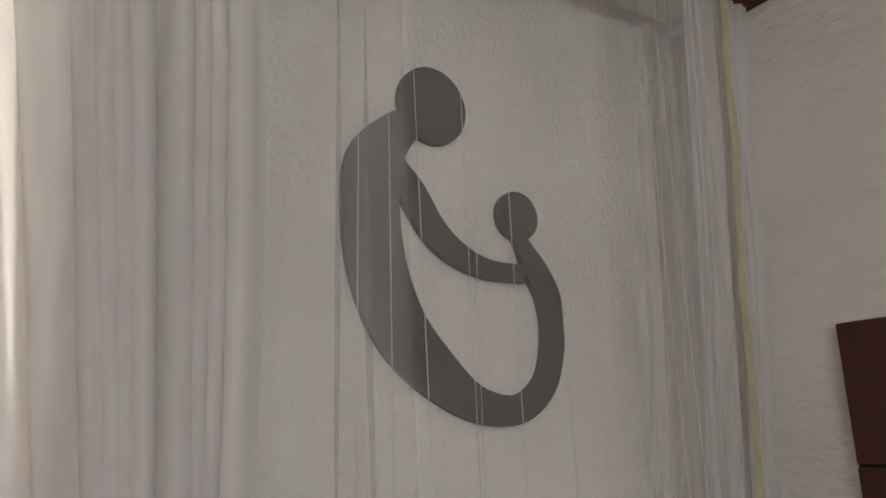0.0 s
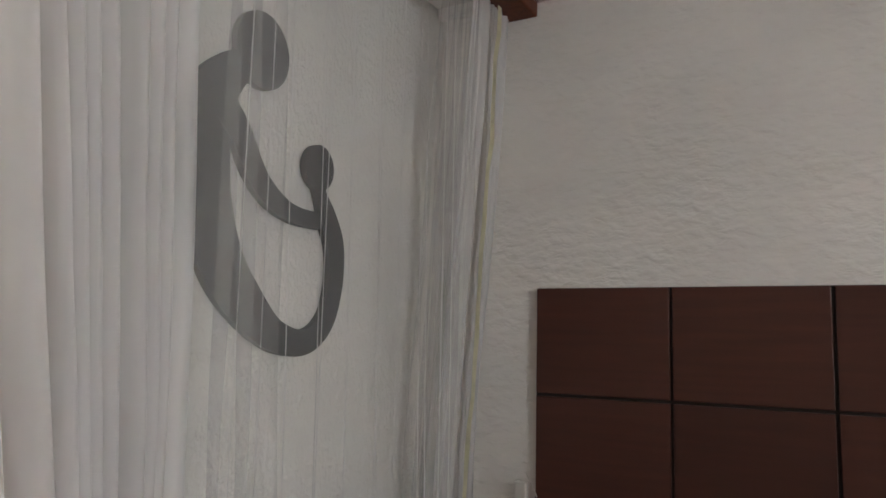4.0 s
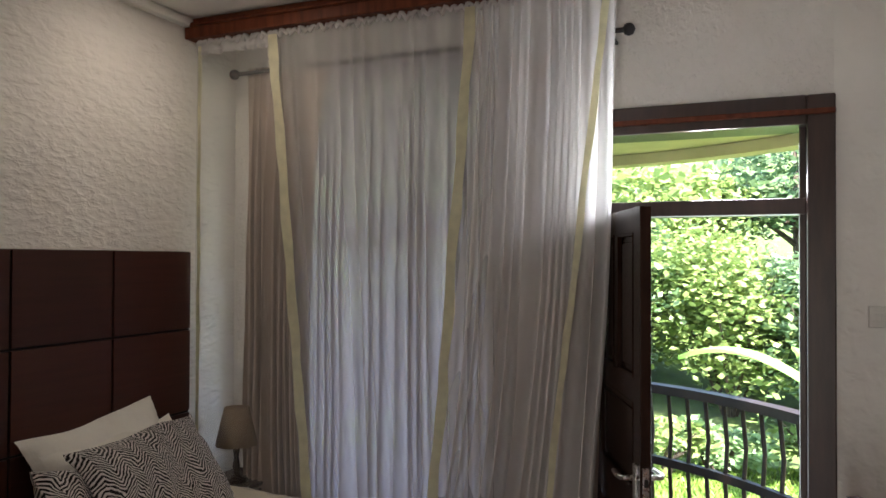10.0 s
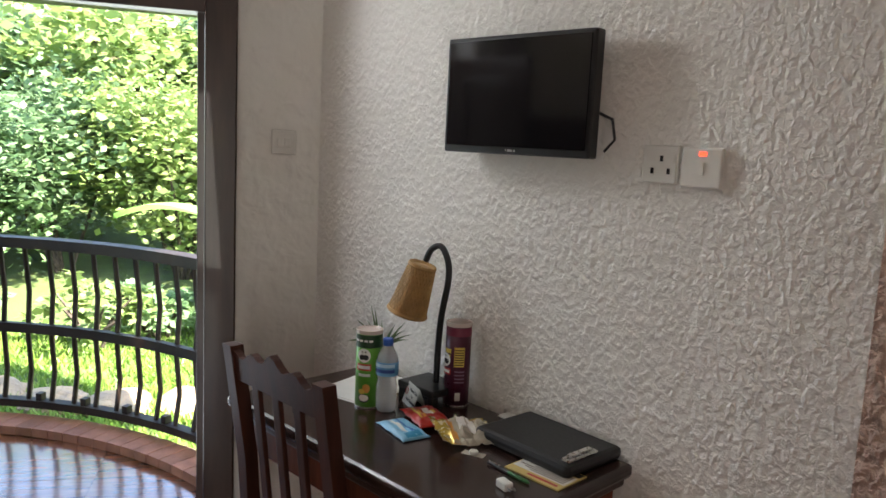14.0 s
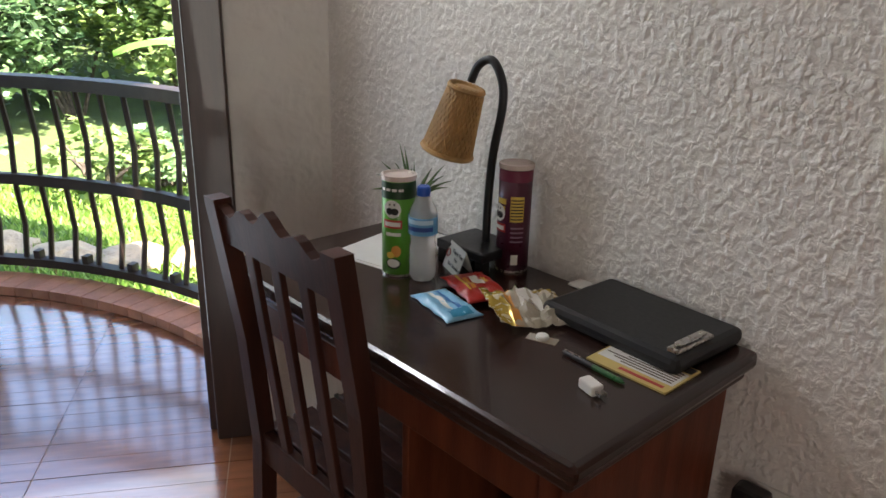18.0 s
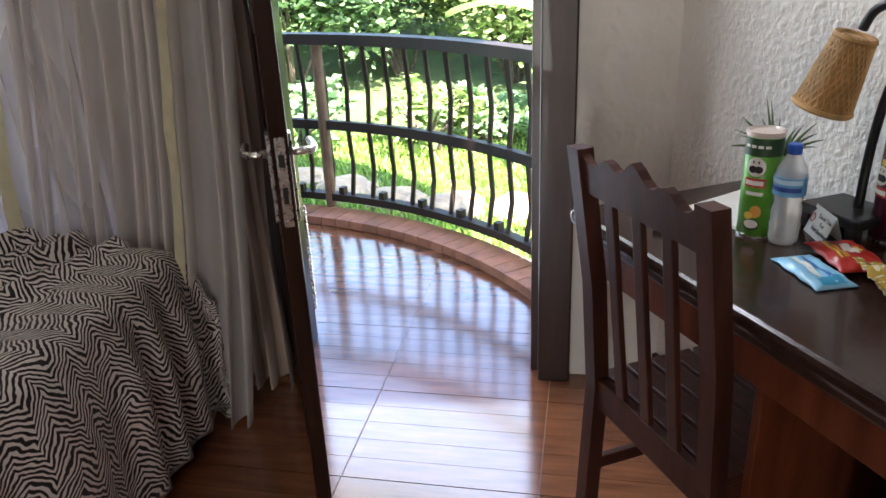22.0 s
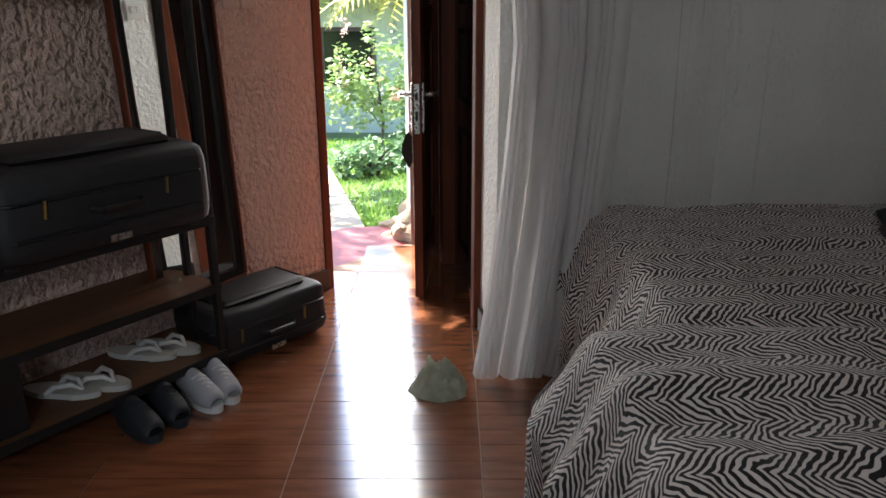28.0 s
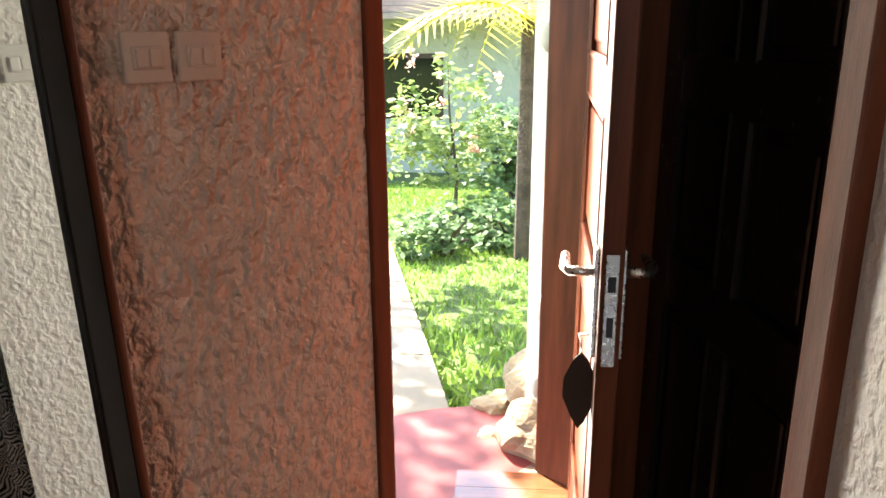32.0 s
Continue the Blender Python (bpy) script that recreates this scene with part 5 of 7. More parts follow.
def crisp_can(m, card, h, label, face, purple=False):
    t = thing("crisp_can", label, "crisp can", m=m)
    R_ = 0.0385
    part("tube", lathe(bmesh.new(), [(R_, 0.003), (R_, h - 0.006)], 36), card, t, smooth=True)
    part("base_rim", lathe(bmesh.new(), [(R_ + 0.001, 0), (R_ + 0.001, 0.005)], 36), CHROME, t)
    part("lid", lathe(bmesh.new(), [(R_ + 0.002, h - 0.012), (R_ + 0.002, h - 0.001), (R_ - 0.004, h), (R_ - 0.008, h - 0.004), (0.001, h - 0.004)], 36), simple("clear_lid", (0.62, 0.52, 0.46), 0.2), t, "translucent plastic lid")
    r = R_ + 0.0005
    if purple:
        ring_band(t, "top_band", r, h - 0.04, h - 0.014, 0, 360, simple("print_plum", (0.18, 0.02, 0.05)))
        ring_band(t, "facts_panel", r, 0.125, 0.185, face + 28, face + 75, PYEL)
        for k in range(7):
            ring_band(t, "print_line", r + 0.0006, 0.13 + k * 0.0075, 0.133 + k * 0.0075, face + 30, face + 72, PDARK)
        for k in range(4):
            ring_band(t, "print_line", r, 0.075 + k * 0.011, 0.079 + k * 0.011, face + 32, face + 78, simple("print_lilac", (0.25, 0.16, 0.22)))
        ring_band(t, "bar_code", r, 0.02, 0.045, face + 38, face + 62, PWHITE)
        ring_band(t, "name_bar", r, 0.165, 0.178, face - 30, face + 12, PYEL)
        ring_band(t, "name_bar", r, 0.148, 0.160, face - 30, face + 8, PYEL)
    else:
        ring_band(t, "top_band", r, h - 0.052, h - 0.014, 0, 360, PGREEN)
        for k in range(4):
            ring_band(t, "print_line", r + 0.0005, h - 0.034, h - 0.028, face - 44 + 22 * k, face - 28 + 22 * k, PWHITE)
        round_patch(t, "sour_cream", r, face + 4, 0.032, 26, 0.013, PDARK, 0.0)
        round_patch(t, "sour_cream", r, face + 4, 0.033, 22, 0.010, PWHITE, 0.0006)
        round_patch(t, "crisp", r, face + 14, 0.062, 17, 0.014, PORANGE, 0.0003)
        round_patch(t, "crisp", r, face - 6, 0.052, 14, 0.008, PYEL, 0.0006)
        ring_band(t, "flavour_bar", r, 0.098, 0.106, face - 24, face + 30, PWHITE)
    z = h - 0.075 if not purple else h - 0.115
    f2 = face if not purple else face - 20
    round_patch(t, "emblem", r, f2, z, 30, 0.021, PWHITE, 0.0003)
    round_patch(t, "emblem_bar", r, f2 + 9, z - 0.005, 13, 0.008, PDARK, 0.0008)
    round_patch(t, "emblem_bar", r, f2 - 9, z - 0.005, 13, 0.008, PDARK, 0.0008)
    for s in (-8, 8):
        round_patch(t, "emblem_dot", r, f2 + s, z + 0.011, 3, 0.003, PDARK, 0.0008)
    ring_band(t, "name_bar", r + 0.0004, z - 0.045, z - 0.025, f2 - 34, f2 + 34, PRED)
    ring_band(t, "name_bar", r + 0.0008, z - 0.040, z - 0.030, f2 - 28, f2 + 28, PWHITE)
    return t


crisp_can(desk_at(0.735, 0.275), CARDG, 0.236, "green cardboard crisp can with a clear lid", 118)
crisp_can(desk_at(0.585, 0.05), CARDP, 0.258, "dark purple cardboard crisp can against the wall", 90, True)

# water bottle
WATER = bpy.data.materials.new("clear_bottle_plastic")
WATER.use_nodes = True
wbs = WATER.node_tree.nodes["Principled BSDF"]
wbs.inputs["Base Color"].default_value, wbs.inputs["Roughness"].default_value = (0.93, 0.97, 1.0, 1), 0.06
wbs.inputs["Alpha"].default_value, wbs.inputs["IOR"].default_value = 0.30, 1.4
bt = thing("water_bottle", "clear plastic water bottle with a blue cap", "bottle", m=desk_at(0.665, 0.262))
part("body", lathe(bmesh.new(), [(0.001, 0.006), (0.02, 0.0), (0.029, 0.004), (0.032, 0.02), (0.0305, 0.03), (0.0325, 0.045), (0.0305, 0.06), (0.032, 0.075), (0.028, 0.095), (0.031, 0.11), (0.0325, 0.12), (0.0325, 0.155), (0.029, 0.17), (0.018, 0.19), (0.0125, 0.20), (0.0125, 0.205)], 28), WATER, bt, smooth=True)
part("label", lathe(bmesh.new(), [(0.0332, 0.112), (0.0332, 0.152)], 28), simple("blue_label", (0.10, 0.30, 0.52), 0.35), bt, "pale blue printed label")
for z0, z1, mt in ((0.138, 0.148, simple("print_pale_blue", (0.45, 0.65, 0.78))), (0.122, 0.132, simple("print_navy", (0.02, 0.06, 0.25)))):
    ring_band(bt, "print_line", 0.0338, z0, z1, 20, 180, mt)
part("cap", lathe(bmesh.new(), [(0.0145, 0.198), (0.015, 0.20), (0.015, 0.216), (0.013, 0.219), (0.001, 0.219)], 24), simple("blue_cap", (0.015, 0.09, 0.42), 0.4), bt, "blue screw cap")


def lettering(parent, text, size, mat, m, name="lettering"):
    cu_ = bpy.data.curves.new(name, "FONT")
    cu_.body, cu_.size, cu_.align_x, cu_.align_y, cu_.extrude = text, size, "CENTER", "CENTER", 0.0003
    tmp = bpy.data.objects.new(name, cu_)
    me = bpy.data.meshes.new_from_object(tmp)
    bpy.data.objects.remove(tmp)
    me.materials.append(mat)
    ob = new(name, me)
    ob.matrix_basis = m
    ob.parent = parent
    return ob


sg = thing("sign_card", "white folded no-smoking card on the desk", "sign", m=desk_at(0.648, 0.165, 158))
bm = bmesh.new()
vs = [bm.verts.new(p) for p in ((-0.048, -0.022, 0), (0.048, -0.022, 0), (0.048, 0, 0.062), (-0.048, 0, 0.062), (0.048, 0.022, 0), (-0.048, 0.022, 0))]
bm.faces.new((vs[0], vs[1], vs[2], vs[3]))
bm.faces.new((vs[3], vs[2], vs[4], vs[5]))
bmesh.ops.solidify(bm, geom=bm.faces[:], thickness=0.0008)
part("card", bm, PWHITE, sg)
tilt = math.degrees(math.atan2(0.062, 0.022))
for k, line in enumerate(("Thank You", "For", "Not Smoking")):
    f_ = 0.045 - k * 0.0145
    lettering(sg, line, 0.0135, PDARK, pose(0.012, -0.022 * (1 - f_ / 0.062) - 0.0012, f_, tilt, 0, 0))
bm = tube(bmesh.new(), [(0.009 * math.cos(a), 0.009 * math.sin(a), 0) for a in [2 * math.pi * k / 20 for k in range(21)]], 0.0011, 5, False)
bm.transform(pose(-0.036, -0.022 * (1 - 0.035 / 0.062) - 0.0012, 0.035, tilt, 0, 0))
part("red_ring", bm, PRED, sg)


def packet(m, w, h, t, mat, label, category, seed, extra=None):
    """A soft foil packet with crimped ends."""
    th_ = thing("snack_packet", label, category, "snack packets", m=m)
    n = 20

    def f(i, j):
        u, v = 2 * i / (n - 1) - 1, 2 * j / (n - 1) - 1
        k = max(0, 1 - u ** 4) * max(0, 1 - v ** 6)
        return Vector((u * w / 2, v * h / 2 * (1 - 0.04 * math.cos(u * 9)), 0.004 + t * k * (0.7 + 0.5 * nz(u * 2.5, v * 2.5, seed)) + 0.003 * nz(u * 8, v * 8, seed) * k))
    ob = grid_mesh("pouch", n, n, f, mat, th_)
    so = ob.modifiers.new("thickness", "SOLIDIFY")
    so.thickness, so.offset = 0.002, -1
    for a, b, c, d, mt, nm in extra or ():
        grid_mesh(nm, 8, 5, lambda i, j: f((a + (b - a) * i / 7) * (n - 1), (c + (d - c) * j / 4) * (n - 1)) + Vector((0, 0, 0.0016)), mt, th_)
    return th_


FOILR = simple("red_foil", (0.42, 0.022, 0.015), 0.3)
FOILB = simple("light_blue_foil", (0.22, 0.48, 0.66), 0.3)
packet(desk_at(0.515, 0.325, 168), 0.155, 0.085, 0.014, FOILB, "light blue snack packet on the desk", "snack packet", 2, ((0.1, 0.75, 0.30, 0.42, PWHITE, "print_bar"), (0.15, 0.8, 0.52, 0.62, simple("print_blue", (0.05, 0.2, 0.5)), "print_bar"), (0.78, 0.95, 0.2, 0.8, simple("print_teal", (0.02, 0.25, 0.42)), "print_bar")))
packet(desk_at(0.53, 0.225, 160, 0.862), 0.155, 0.10, 0.016, FOILR, "red snack packet lying on a blue one", "snack packet", 3, ((0.28, 0.62, 0.45, 0.65, PWHITE, "name_bar"), (0.3, 0.7, 0.30, 0.40, PORANGE, "print_bar"), (0.35, 0.55, 0.70, 0.80, PYEL, "print_bar"), (0.2, 0.75, 0.18, 0.24, PYEL, "print_bar")))
FOILC = bpy.data.materials.new("clear_gold_film")
FOILC.use_nodes = True
fb = FOILC.node_tree.nodes["Principled BSDF"]
fb.inputs["Base Color"].default_value, fb.inputs["Roughness"].default_value, fb.inputs["Alpha"].default_value = (0.78, 0.72, 0.58, 1), 0.12, 0.55
GOLDF = simple("gold_foil", (0.52, 0.36, 0.07), 0.25, 0.4)
cb_ = thing("snack_bag", "crumpled clear and gold snack bag", "snack bag", m=desk_at(0.385, 0.215, 150))
n_ = 26


def crumple(i, j):
    u, v = 2 * i / (n_ - 1) - 1, 2 * j / (n_ - 1) - 1
    return Vector((u * 0.085 + 0.01 * nz(u * 3, v * 3), v * 0.085 + 0.008 * nz(v * 4, u * 3), 0.006 + 0.045 * max(0, (1 - u * u)) * max(0, 1 - v * v) * (0.5 + 0.9 * nz(u * 2.3, v * 2.3, 8)) + 0.018 * abs(nz(u * 6, v * 6, 5)) + 0.02 * max(0, -v) ** 2))


grid_mesh("film", n_, n_, crumple, FOILC, cb_, smooth=False)
for nm, i0, i1, j0, j1, mt in (("gold_end", 0, 26, 0, 5, GOLDF), ("gold_side", 0, 6, 5, 22, GOLDF), ("gold_end", 4, 20, 21, 25, GOLDF), ("orange_stripe", 0, 25, 5, 7, PORANGE), ("white_patch", 10, 18, 9, 17, PWHITE), ("green_patch", 5, 9, 8, 14, simple("print_leaf_green", (0.08, 0.22, 0.03)))):
    grid_mesh(nm, 10, 6, lambda i, j: crumple(i0 + (i1 - i0) * i / 9, j0 + (j1 - j0) * j / 5) + Vector((0, 0, 0.0015)), mt, cb_)
BLKR = simple("black_vinyl", (0.010, 0.010, 0.011), 0.45)
lb = thing("document_folder", "black padded clip folder on the desk", "folder", m=desk_at(0.195, 0.115, -3))
part("body", B(-0.165, 0.16, -0.125, 0.10, 0.0, 0.036, 0.014), BLKR, lb, smooth=False)
part("sheet_edge", B(0.155, 0.235, -0.115, -0.07, 0.002, 0.006), PWHITE, lb, "paper strip showing from under the folder")
cl_ = part("clip", B(-0.155, -0.13, -0.03, 0.085, 0.037, 0.045, 0.003), CHROME, lb, "nickel spring clip")
part("clip_lever", B(-0.150, -0.135, -0.015, 0.07, 0.047, 0.052, 0.002), CHROME, cl_)
cdm = thing("card", "yellow printed information card on the desk", "card", m=desk_at(0.10, 0.225, 0))
part("sheet", B(-0.082, 0.082, -0.058, 0.058, 0.0, 0.0035), simple("yellow_card", (0.62, 0.47, 0.16), 0.5), cdm)
part("print_bar", B(-0.078, 0.078, -0.054, -0.032, 0.0037, 0.0042), PDARK, cdm)
part("print_bar", B(-0.078, 0.078, -0.026, 0.030, 0.0037, 0.0042), PWHITE, cdm)
for k in range(6):
    part("print_line", B(-0.072, 0.072 - 0.02 * (k % 3), -0.022 + k * 0.0085, -0.0185 + k * 0.0085, 0.0044, 0.0048), simple("print_brown", (0.10, 0.06, 0.03)), cdm)
part("print_bar", B(-0.07, 0.02, 0.040, 0.048, 0.0037, 0.0042), PRED, cdm)
pn_ = thing("pen", "black and green ballpoint pen on the desk", "pen", m=desk_at(0.15, 0.305, 176))
part("barrel", tube(bmesh.new(), [(-0.07, 0, 0.005), (0.0, 0, 0.005)], 0.005, 10), BLACKPLASTIC, pn_)
part("grip", tube(bmesh.new(), [(0.0, 0, 0.005), (0.06, 0, 0.005), (0.07, 0, 0.004)], [0.005, 0.005, 0.0015], 10), simple("green_pen", (0.02, 0.12, 0.03), 0.3), pn_)
part("clip", B(-0.068, -0.03, -0.001, 0.001, 0.010, 0.012), CHROME, pn_)
cg = thing("phone_charger", "white plug-in phone charger", "charger", m=desk_at(0.105, 0.37, 165))
part("body", B(-0.022, 0.018, -0.012, 0.012, 0, 0.02, 0.004), WHITEPLASTIC, cg)
for y in (-0.006, 0.006):
    part("pin", B(0.018, 0.034, y - 0.001, y + 0.001, 0.007, 0.013), CHROME, cg)
part("port", B(-0.0225, -0.0218, -0.005, 0.007, 0.008, 0.013), BLACKPLASTIC, cg)
tw = thing("sweet", "clear wrapped white sweet", "sweet", m=desk_at(0.285, 0.285, 20))
part("sweet_body", lathe(bmesh.new(), [(0.001, 0.002), (0.012, 0.002), (0.013, 0.006), (0.011, 0.010), (0.001, 0.011)], 16), PWHITE, tw)
part("wrapper", B(-0.03, 0.03, -0.013, 0.013, 0.0, 0.0015), FOILC, tw)
pp = thing("papers", "white papers at the desk's far end", "paper", m=desk_at(0.86, 0.17, 12))
part("sheet", B(-0.105, 0.105, -0.148, 0.148, 0, 0.002), PWHITE, pp)
part("sheet", B(-0.09, 0.10, -0.13, 0.14, 0.0022, 0.004), PWHITE, pp)
rm = thing("remote_control", "black remote control on the desk", "remote control", m=desk_at(0.865, 0.40, 35))
part("case", B(-0.022, 0.022, -0.07, 0.07, 0, 0.018, 0.006), BLACKPLASTIC, rm)
for a in range(3):
    for b in range(5):
        part("button", B(-0.015 + a * 0.011, -0.008 + a * 0.011, -0.05 + b * 0.02, -0.04 + b * 0.02, 0.018, 0.0205), simple("button_grey", (0.2, 0.2, 0.2)), rm)
# air plant
LEAFG = material("plant_green", (0.10, 0.17, 0.045), 0.5, vary=0.3, scale=20)
pl = thing("air_plant", "small spiky green plant in a glass behind the crisp can", "plant", m=desk_at(0.80, 0.17))
part("pot", lathe(bmesh.new(), [(0.03, 0), (0.033, 0.01), (0.036, 0.15), (0.030, 0.15), (0.001, 0.14)], 18), BLACKPLASTIC, pl)
rp_ = random.Random(12)
for k in range(22):
    a, ln, up = rp_.uniform(0, 6.28), rp_.uniform(0.08, 0.13), rp_.uniform(0.25, 1.4)
    pts = [(0.012 * math.cos(a) + ln * s * math.cos(up) * math.cos(a), 0.012 * math.sin(a) + ln * s * math.cos(up) * math.sin(a), 0.15 + ln * (s * math.sin(up) * 1.1 - 0.35 * s * s * math.cos(up))) for s in (0, 0.25, 0.5, 0.75, 1)]
    part("blade", tube(bmesh.new(), pts, [0.005, 0.0045, 0.0035, 0.002, 0.0005], 5), LEAFG, pl)
# adapter in the wall
ad = on_wall("plug_adapter", "black plug adapter with a blue cable in a low wall socket", "plug", -0.03, -0.002, 0.465)
part("socket_plate", B(-0.10, 0.0, 0, 0.01, 0.0, 0.08, 0.003), WHITEPLASTIC, ad)
part("adapter", B(-0.04, 0.03, 0.01, 0.06, 0.0, 0.08, 0.012), BLACKPLASTIC, ad)
part("plug", tube(bmesh.new(), [(-0.005, 0.06, 0.05), (-0.01, 0.085, 0.03), (-0.02, 0.09, 0.0)], [0.014, 0.012, 0.006], 10), simple("blue_plug", (0.05, 0.13, 0.22), 0.4), ad)
part("cable", tube(bmesh.new(), [(-0.02, 0.09, 0.0), (-0.05, 0.10, -0.1), (-0.03, 0.10, -0.22), (-0.08, 0.10, -0.32), (-0.10, 0.11, -0.42), (-0.06, 0.14, -0.492), (0.06, 0.2, -0.494)], 0.004, 8), simple("blue_cable", (0.05, 0.10, 0.15), 0.4), ad)

# ---- entrance side ----
PM = frame_of(LP, SP)


def at_pink(x, y, z=0.0, rz=0):
    """x along the wall away from the entrance, y out into the room."""
    return PM @ pose(x, y, z, 0, 0, rz)


MIRROR = bpy.data.materials.new("mirror_glass")
MIRROR.use_nodes = True
mb = MIRROR.node_tree.nodes["Principled BSDF"]
mb.inputs["Metallic"].default_value, mb.inputs["Roughness"].default_value, mb.inputs["Base Color"].default_value = 1.0, 0.015, (0.82, 0.85, 0.84, 1)
mi = thing("wall_mirror", "tall leaning mirror in a thin dark red wooden frame", "mirror", m=PM @ pose(0.615, 0.085, 0.26, 2.5, 0, 7))
MW, MH = 0.47, 1.72
part("glass", B(0.05, MW - 0.05, 0.006, 0.010, 0.05, MH - 0.05), MIRROR, mi, "mirror glass")
part("backing", B(0.01, MW - 0.01, -0.006, 0.004, 0.01, MH - 0.01), BLACKDOOR, mi)
for x0, x1, xo in ((0.012, 0.05, 0.0), (MW - 0.05, MW - 0.012, MW - 0.012)):
    part("inner_frame", B(x0, x1, 0.0, 0.022, 0.012, MH - 0.012, 0.003), BLACKDOOR, mi, "black inner frame")
    part("frame_side", B(xo, xo + 0.012, -0.004, 0.030, 0.012, MH - 0.012, 0.004), REDWOOD, mi)
for z0, z1, zo in ((0.012, 0.05, 0.0), (MH - 0.05, MH - 0.012, MH - 0.012)):
    part("inner_frame", B(0.05, MW - 0.05, 0.0, 0.021, z0, z1, 0.003), BLACKDOOR, mi, "black inner frame")
    part("frame_end", B(0.006, MW - 0.006, -0.004, 0.029, zo, zo + 0.012, 0.004), REDWOOD, mi)
for x in (0.08, MW - 0.1):
    part("wall_bracket", B(x, x + 0.025, -0.085, 0.02, -0.014, -0.002, 0.002), IRON, mi)
SWP = simple("switch_plate_pink", (0.62, 0.45, 0.37), 0.4)
for x in (0.494, 0.405):
    rocker_switch(at_pink(x, 0.0, 1.375) @ Matrix.Scale(0.84, 4), "pinkish light switch beside the entrance", mat=SWP)
rocker_switch(dR @ pose(0.19, 0.0, 1.42), "white light switch beside the bathroom door")
# clothes rack with shelves
rk = thing("wardrobe_rack", "black metal wardrobe rack with wooden shelves", "rack", m=at_pink(0.96, 0.0))
RD, RLen = 0.363, 1.25
for x in (0.0, RLen):
    for y in (0.20, RD):
        part("post", B(x - 0.013, x + 0.013, y - 0.013, y + 0.013, 0, 1.95, 0.003), IRON, rk)
RACKW = material("rack_shelf_wood", (0.13, 0.055, 0.022), 0.5, vary=0.2, scale=4, stretch=(1, 8, 8))
for z in (0.12, 0.385, 0.64):
    part("shelf", B(-0.01, RLen + 0.01, 0.03, RD + 0.01, z - 0.018, z, 0.003), RACKW, rk)
    part("shelf_edge", B(-0.012, RLen + 0.012, RD + 0.012, RD + 0.02, z - 0.03, z + 0.002, 0.002), IRON, rk)
part("hanging_bar", tube(bmesh.new(), [(0, 0.2, 1.88), (RLen, 0.2, 1.88)], 0.013), IRON, rk)
# hanging cloth
tg = thing("hanging_towel", "white cloth hanging on the wardrobe rack", "towel", m=at_pink(1.35, 0.2))
grid_mesh("cloth", 40, 14, lambda i, j: Vector((-0.42 + 0.84 * i / 39, 0.03 * math.sin(i * 0.9) * (0.3 + j / 13), 1.90 - 0.50 * j / 13)), TOWEL, tg)


def suitcase(m, w, d, h, label, handle=True):
    """A soft suitcase lying flat: w along, d deep, h high."""
    NYL = BAGM
    t = thing("suitcase", label, "suitcase", "black suitcases", m=m)
    bm = bmesh.new()
    box(bm, -w / 2, w / 2, -d / 2, d / 2, 0.012, h, 0.05)
    bmesh.ops.subdivide_edges(bm, edges=bm.edges[:], cuts=2, use_grid_fill=True)
    for v in bm.verts:
        v.co += Vector((0.008 * nz(v.co.x * 9, v.co.y * 9, v.co.z * 9), 0.01 * nz(v.co.x * 7, 3 + v.co.y * 9, v.co.z * 9), 0.010 * nz(v.co.x * 6, v.co.y * 6, 9) if v.co.z > h * 0.5 else 0))
    part("body", bm, NYL, t, smooth=True)
    for z in (h * 0.32, h * 0.68):
        part("zip", tube(bmesh.new(), [(sx * (w / 2 + 0.001), sy * (d / 2 + 0.001), z) for sx, sy in ((-1, -0.75), (-1, 0.75), (-0.85, 1), (0.85, 1), (1, 0.75), (1, -0.75), (0.85, -1), (-0.85, -1), (-1, -0.75))], 0.006, 6), BLACKPLASTIC, t)
    part("front_pocket", B(-w * 0.36, w * 0.36, -d * 0.34, d * 0.34, h - 0.01, h + 0.028, 0.02), NYL, t, smooth=True)
    part("pocket_zip", tube(bmesh.new(), [(-w * 0.34, -d * 0.25, h + 0.028), (-w * 0.34, d * 0.25, h + 0.028)], 0.004, 6), BLACKPLASTIC, t)
    for x, y in ((w * 0.30, d / 2 + 0.008), (-w * 0.25, d / 2 + 0.008)):
        part("zip_pull", tube(bmesh.new(), [(x, y, h * 0.68), (x + 0.008, y + 0.006, h * 0.68 - 0.05)], 0.005, 6), BRASS, t, "brass zip pull")
    part("badge", B(-0.035, 0.035, d / 2 + 0.004, d / 2 + 0.010, h * 0.12, h * 0.12 + 0.02, 0.002), CHROME, t, "silver name plate")
    part("handle", tube(bmesh.new(), [(-0.08, d / 2 + 0.005, h * 0.5), (-0.06, d / 2 + 0.035, h * 0.5), (0.06, d / 2 + 0.035, h * 0.5), (0.08, d / 2 + 0.005, h * 0.5)], 0.009, 8), BLACKPLASTIC, t)
    for x in (-w / 2 + 0.05, w / 2 - 0.05):
        part("foot", B(x - 0.02, x + 0.02, -d / 2 + 0.05, d / 2 - 0.05, 0.0, 0.02, 0.004), BLACKPLASTIC, t)
    return t


BAGM = material("black_nylon", (0.012, 0.012, 0.014), 0.6, vary=0.2, scale=30, bump=0.3, bump_scale=300, dist=0.001)
BRASS = simple("brass", (0.45, 0.28, 0.08), 0.35, 0.9)
suitcase(at_pink(1.36, 0.285, 0.64), 0.70, 0.38, 0.29, "large black soft suitcase lying on the rack's shelf")
suitcase(at_pink(0.68, 0.205, 0.0, -4), 0.56, 0.32, 0.24, "black soft suitcase lying on the floor")
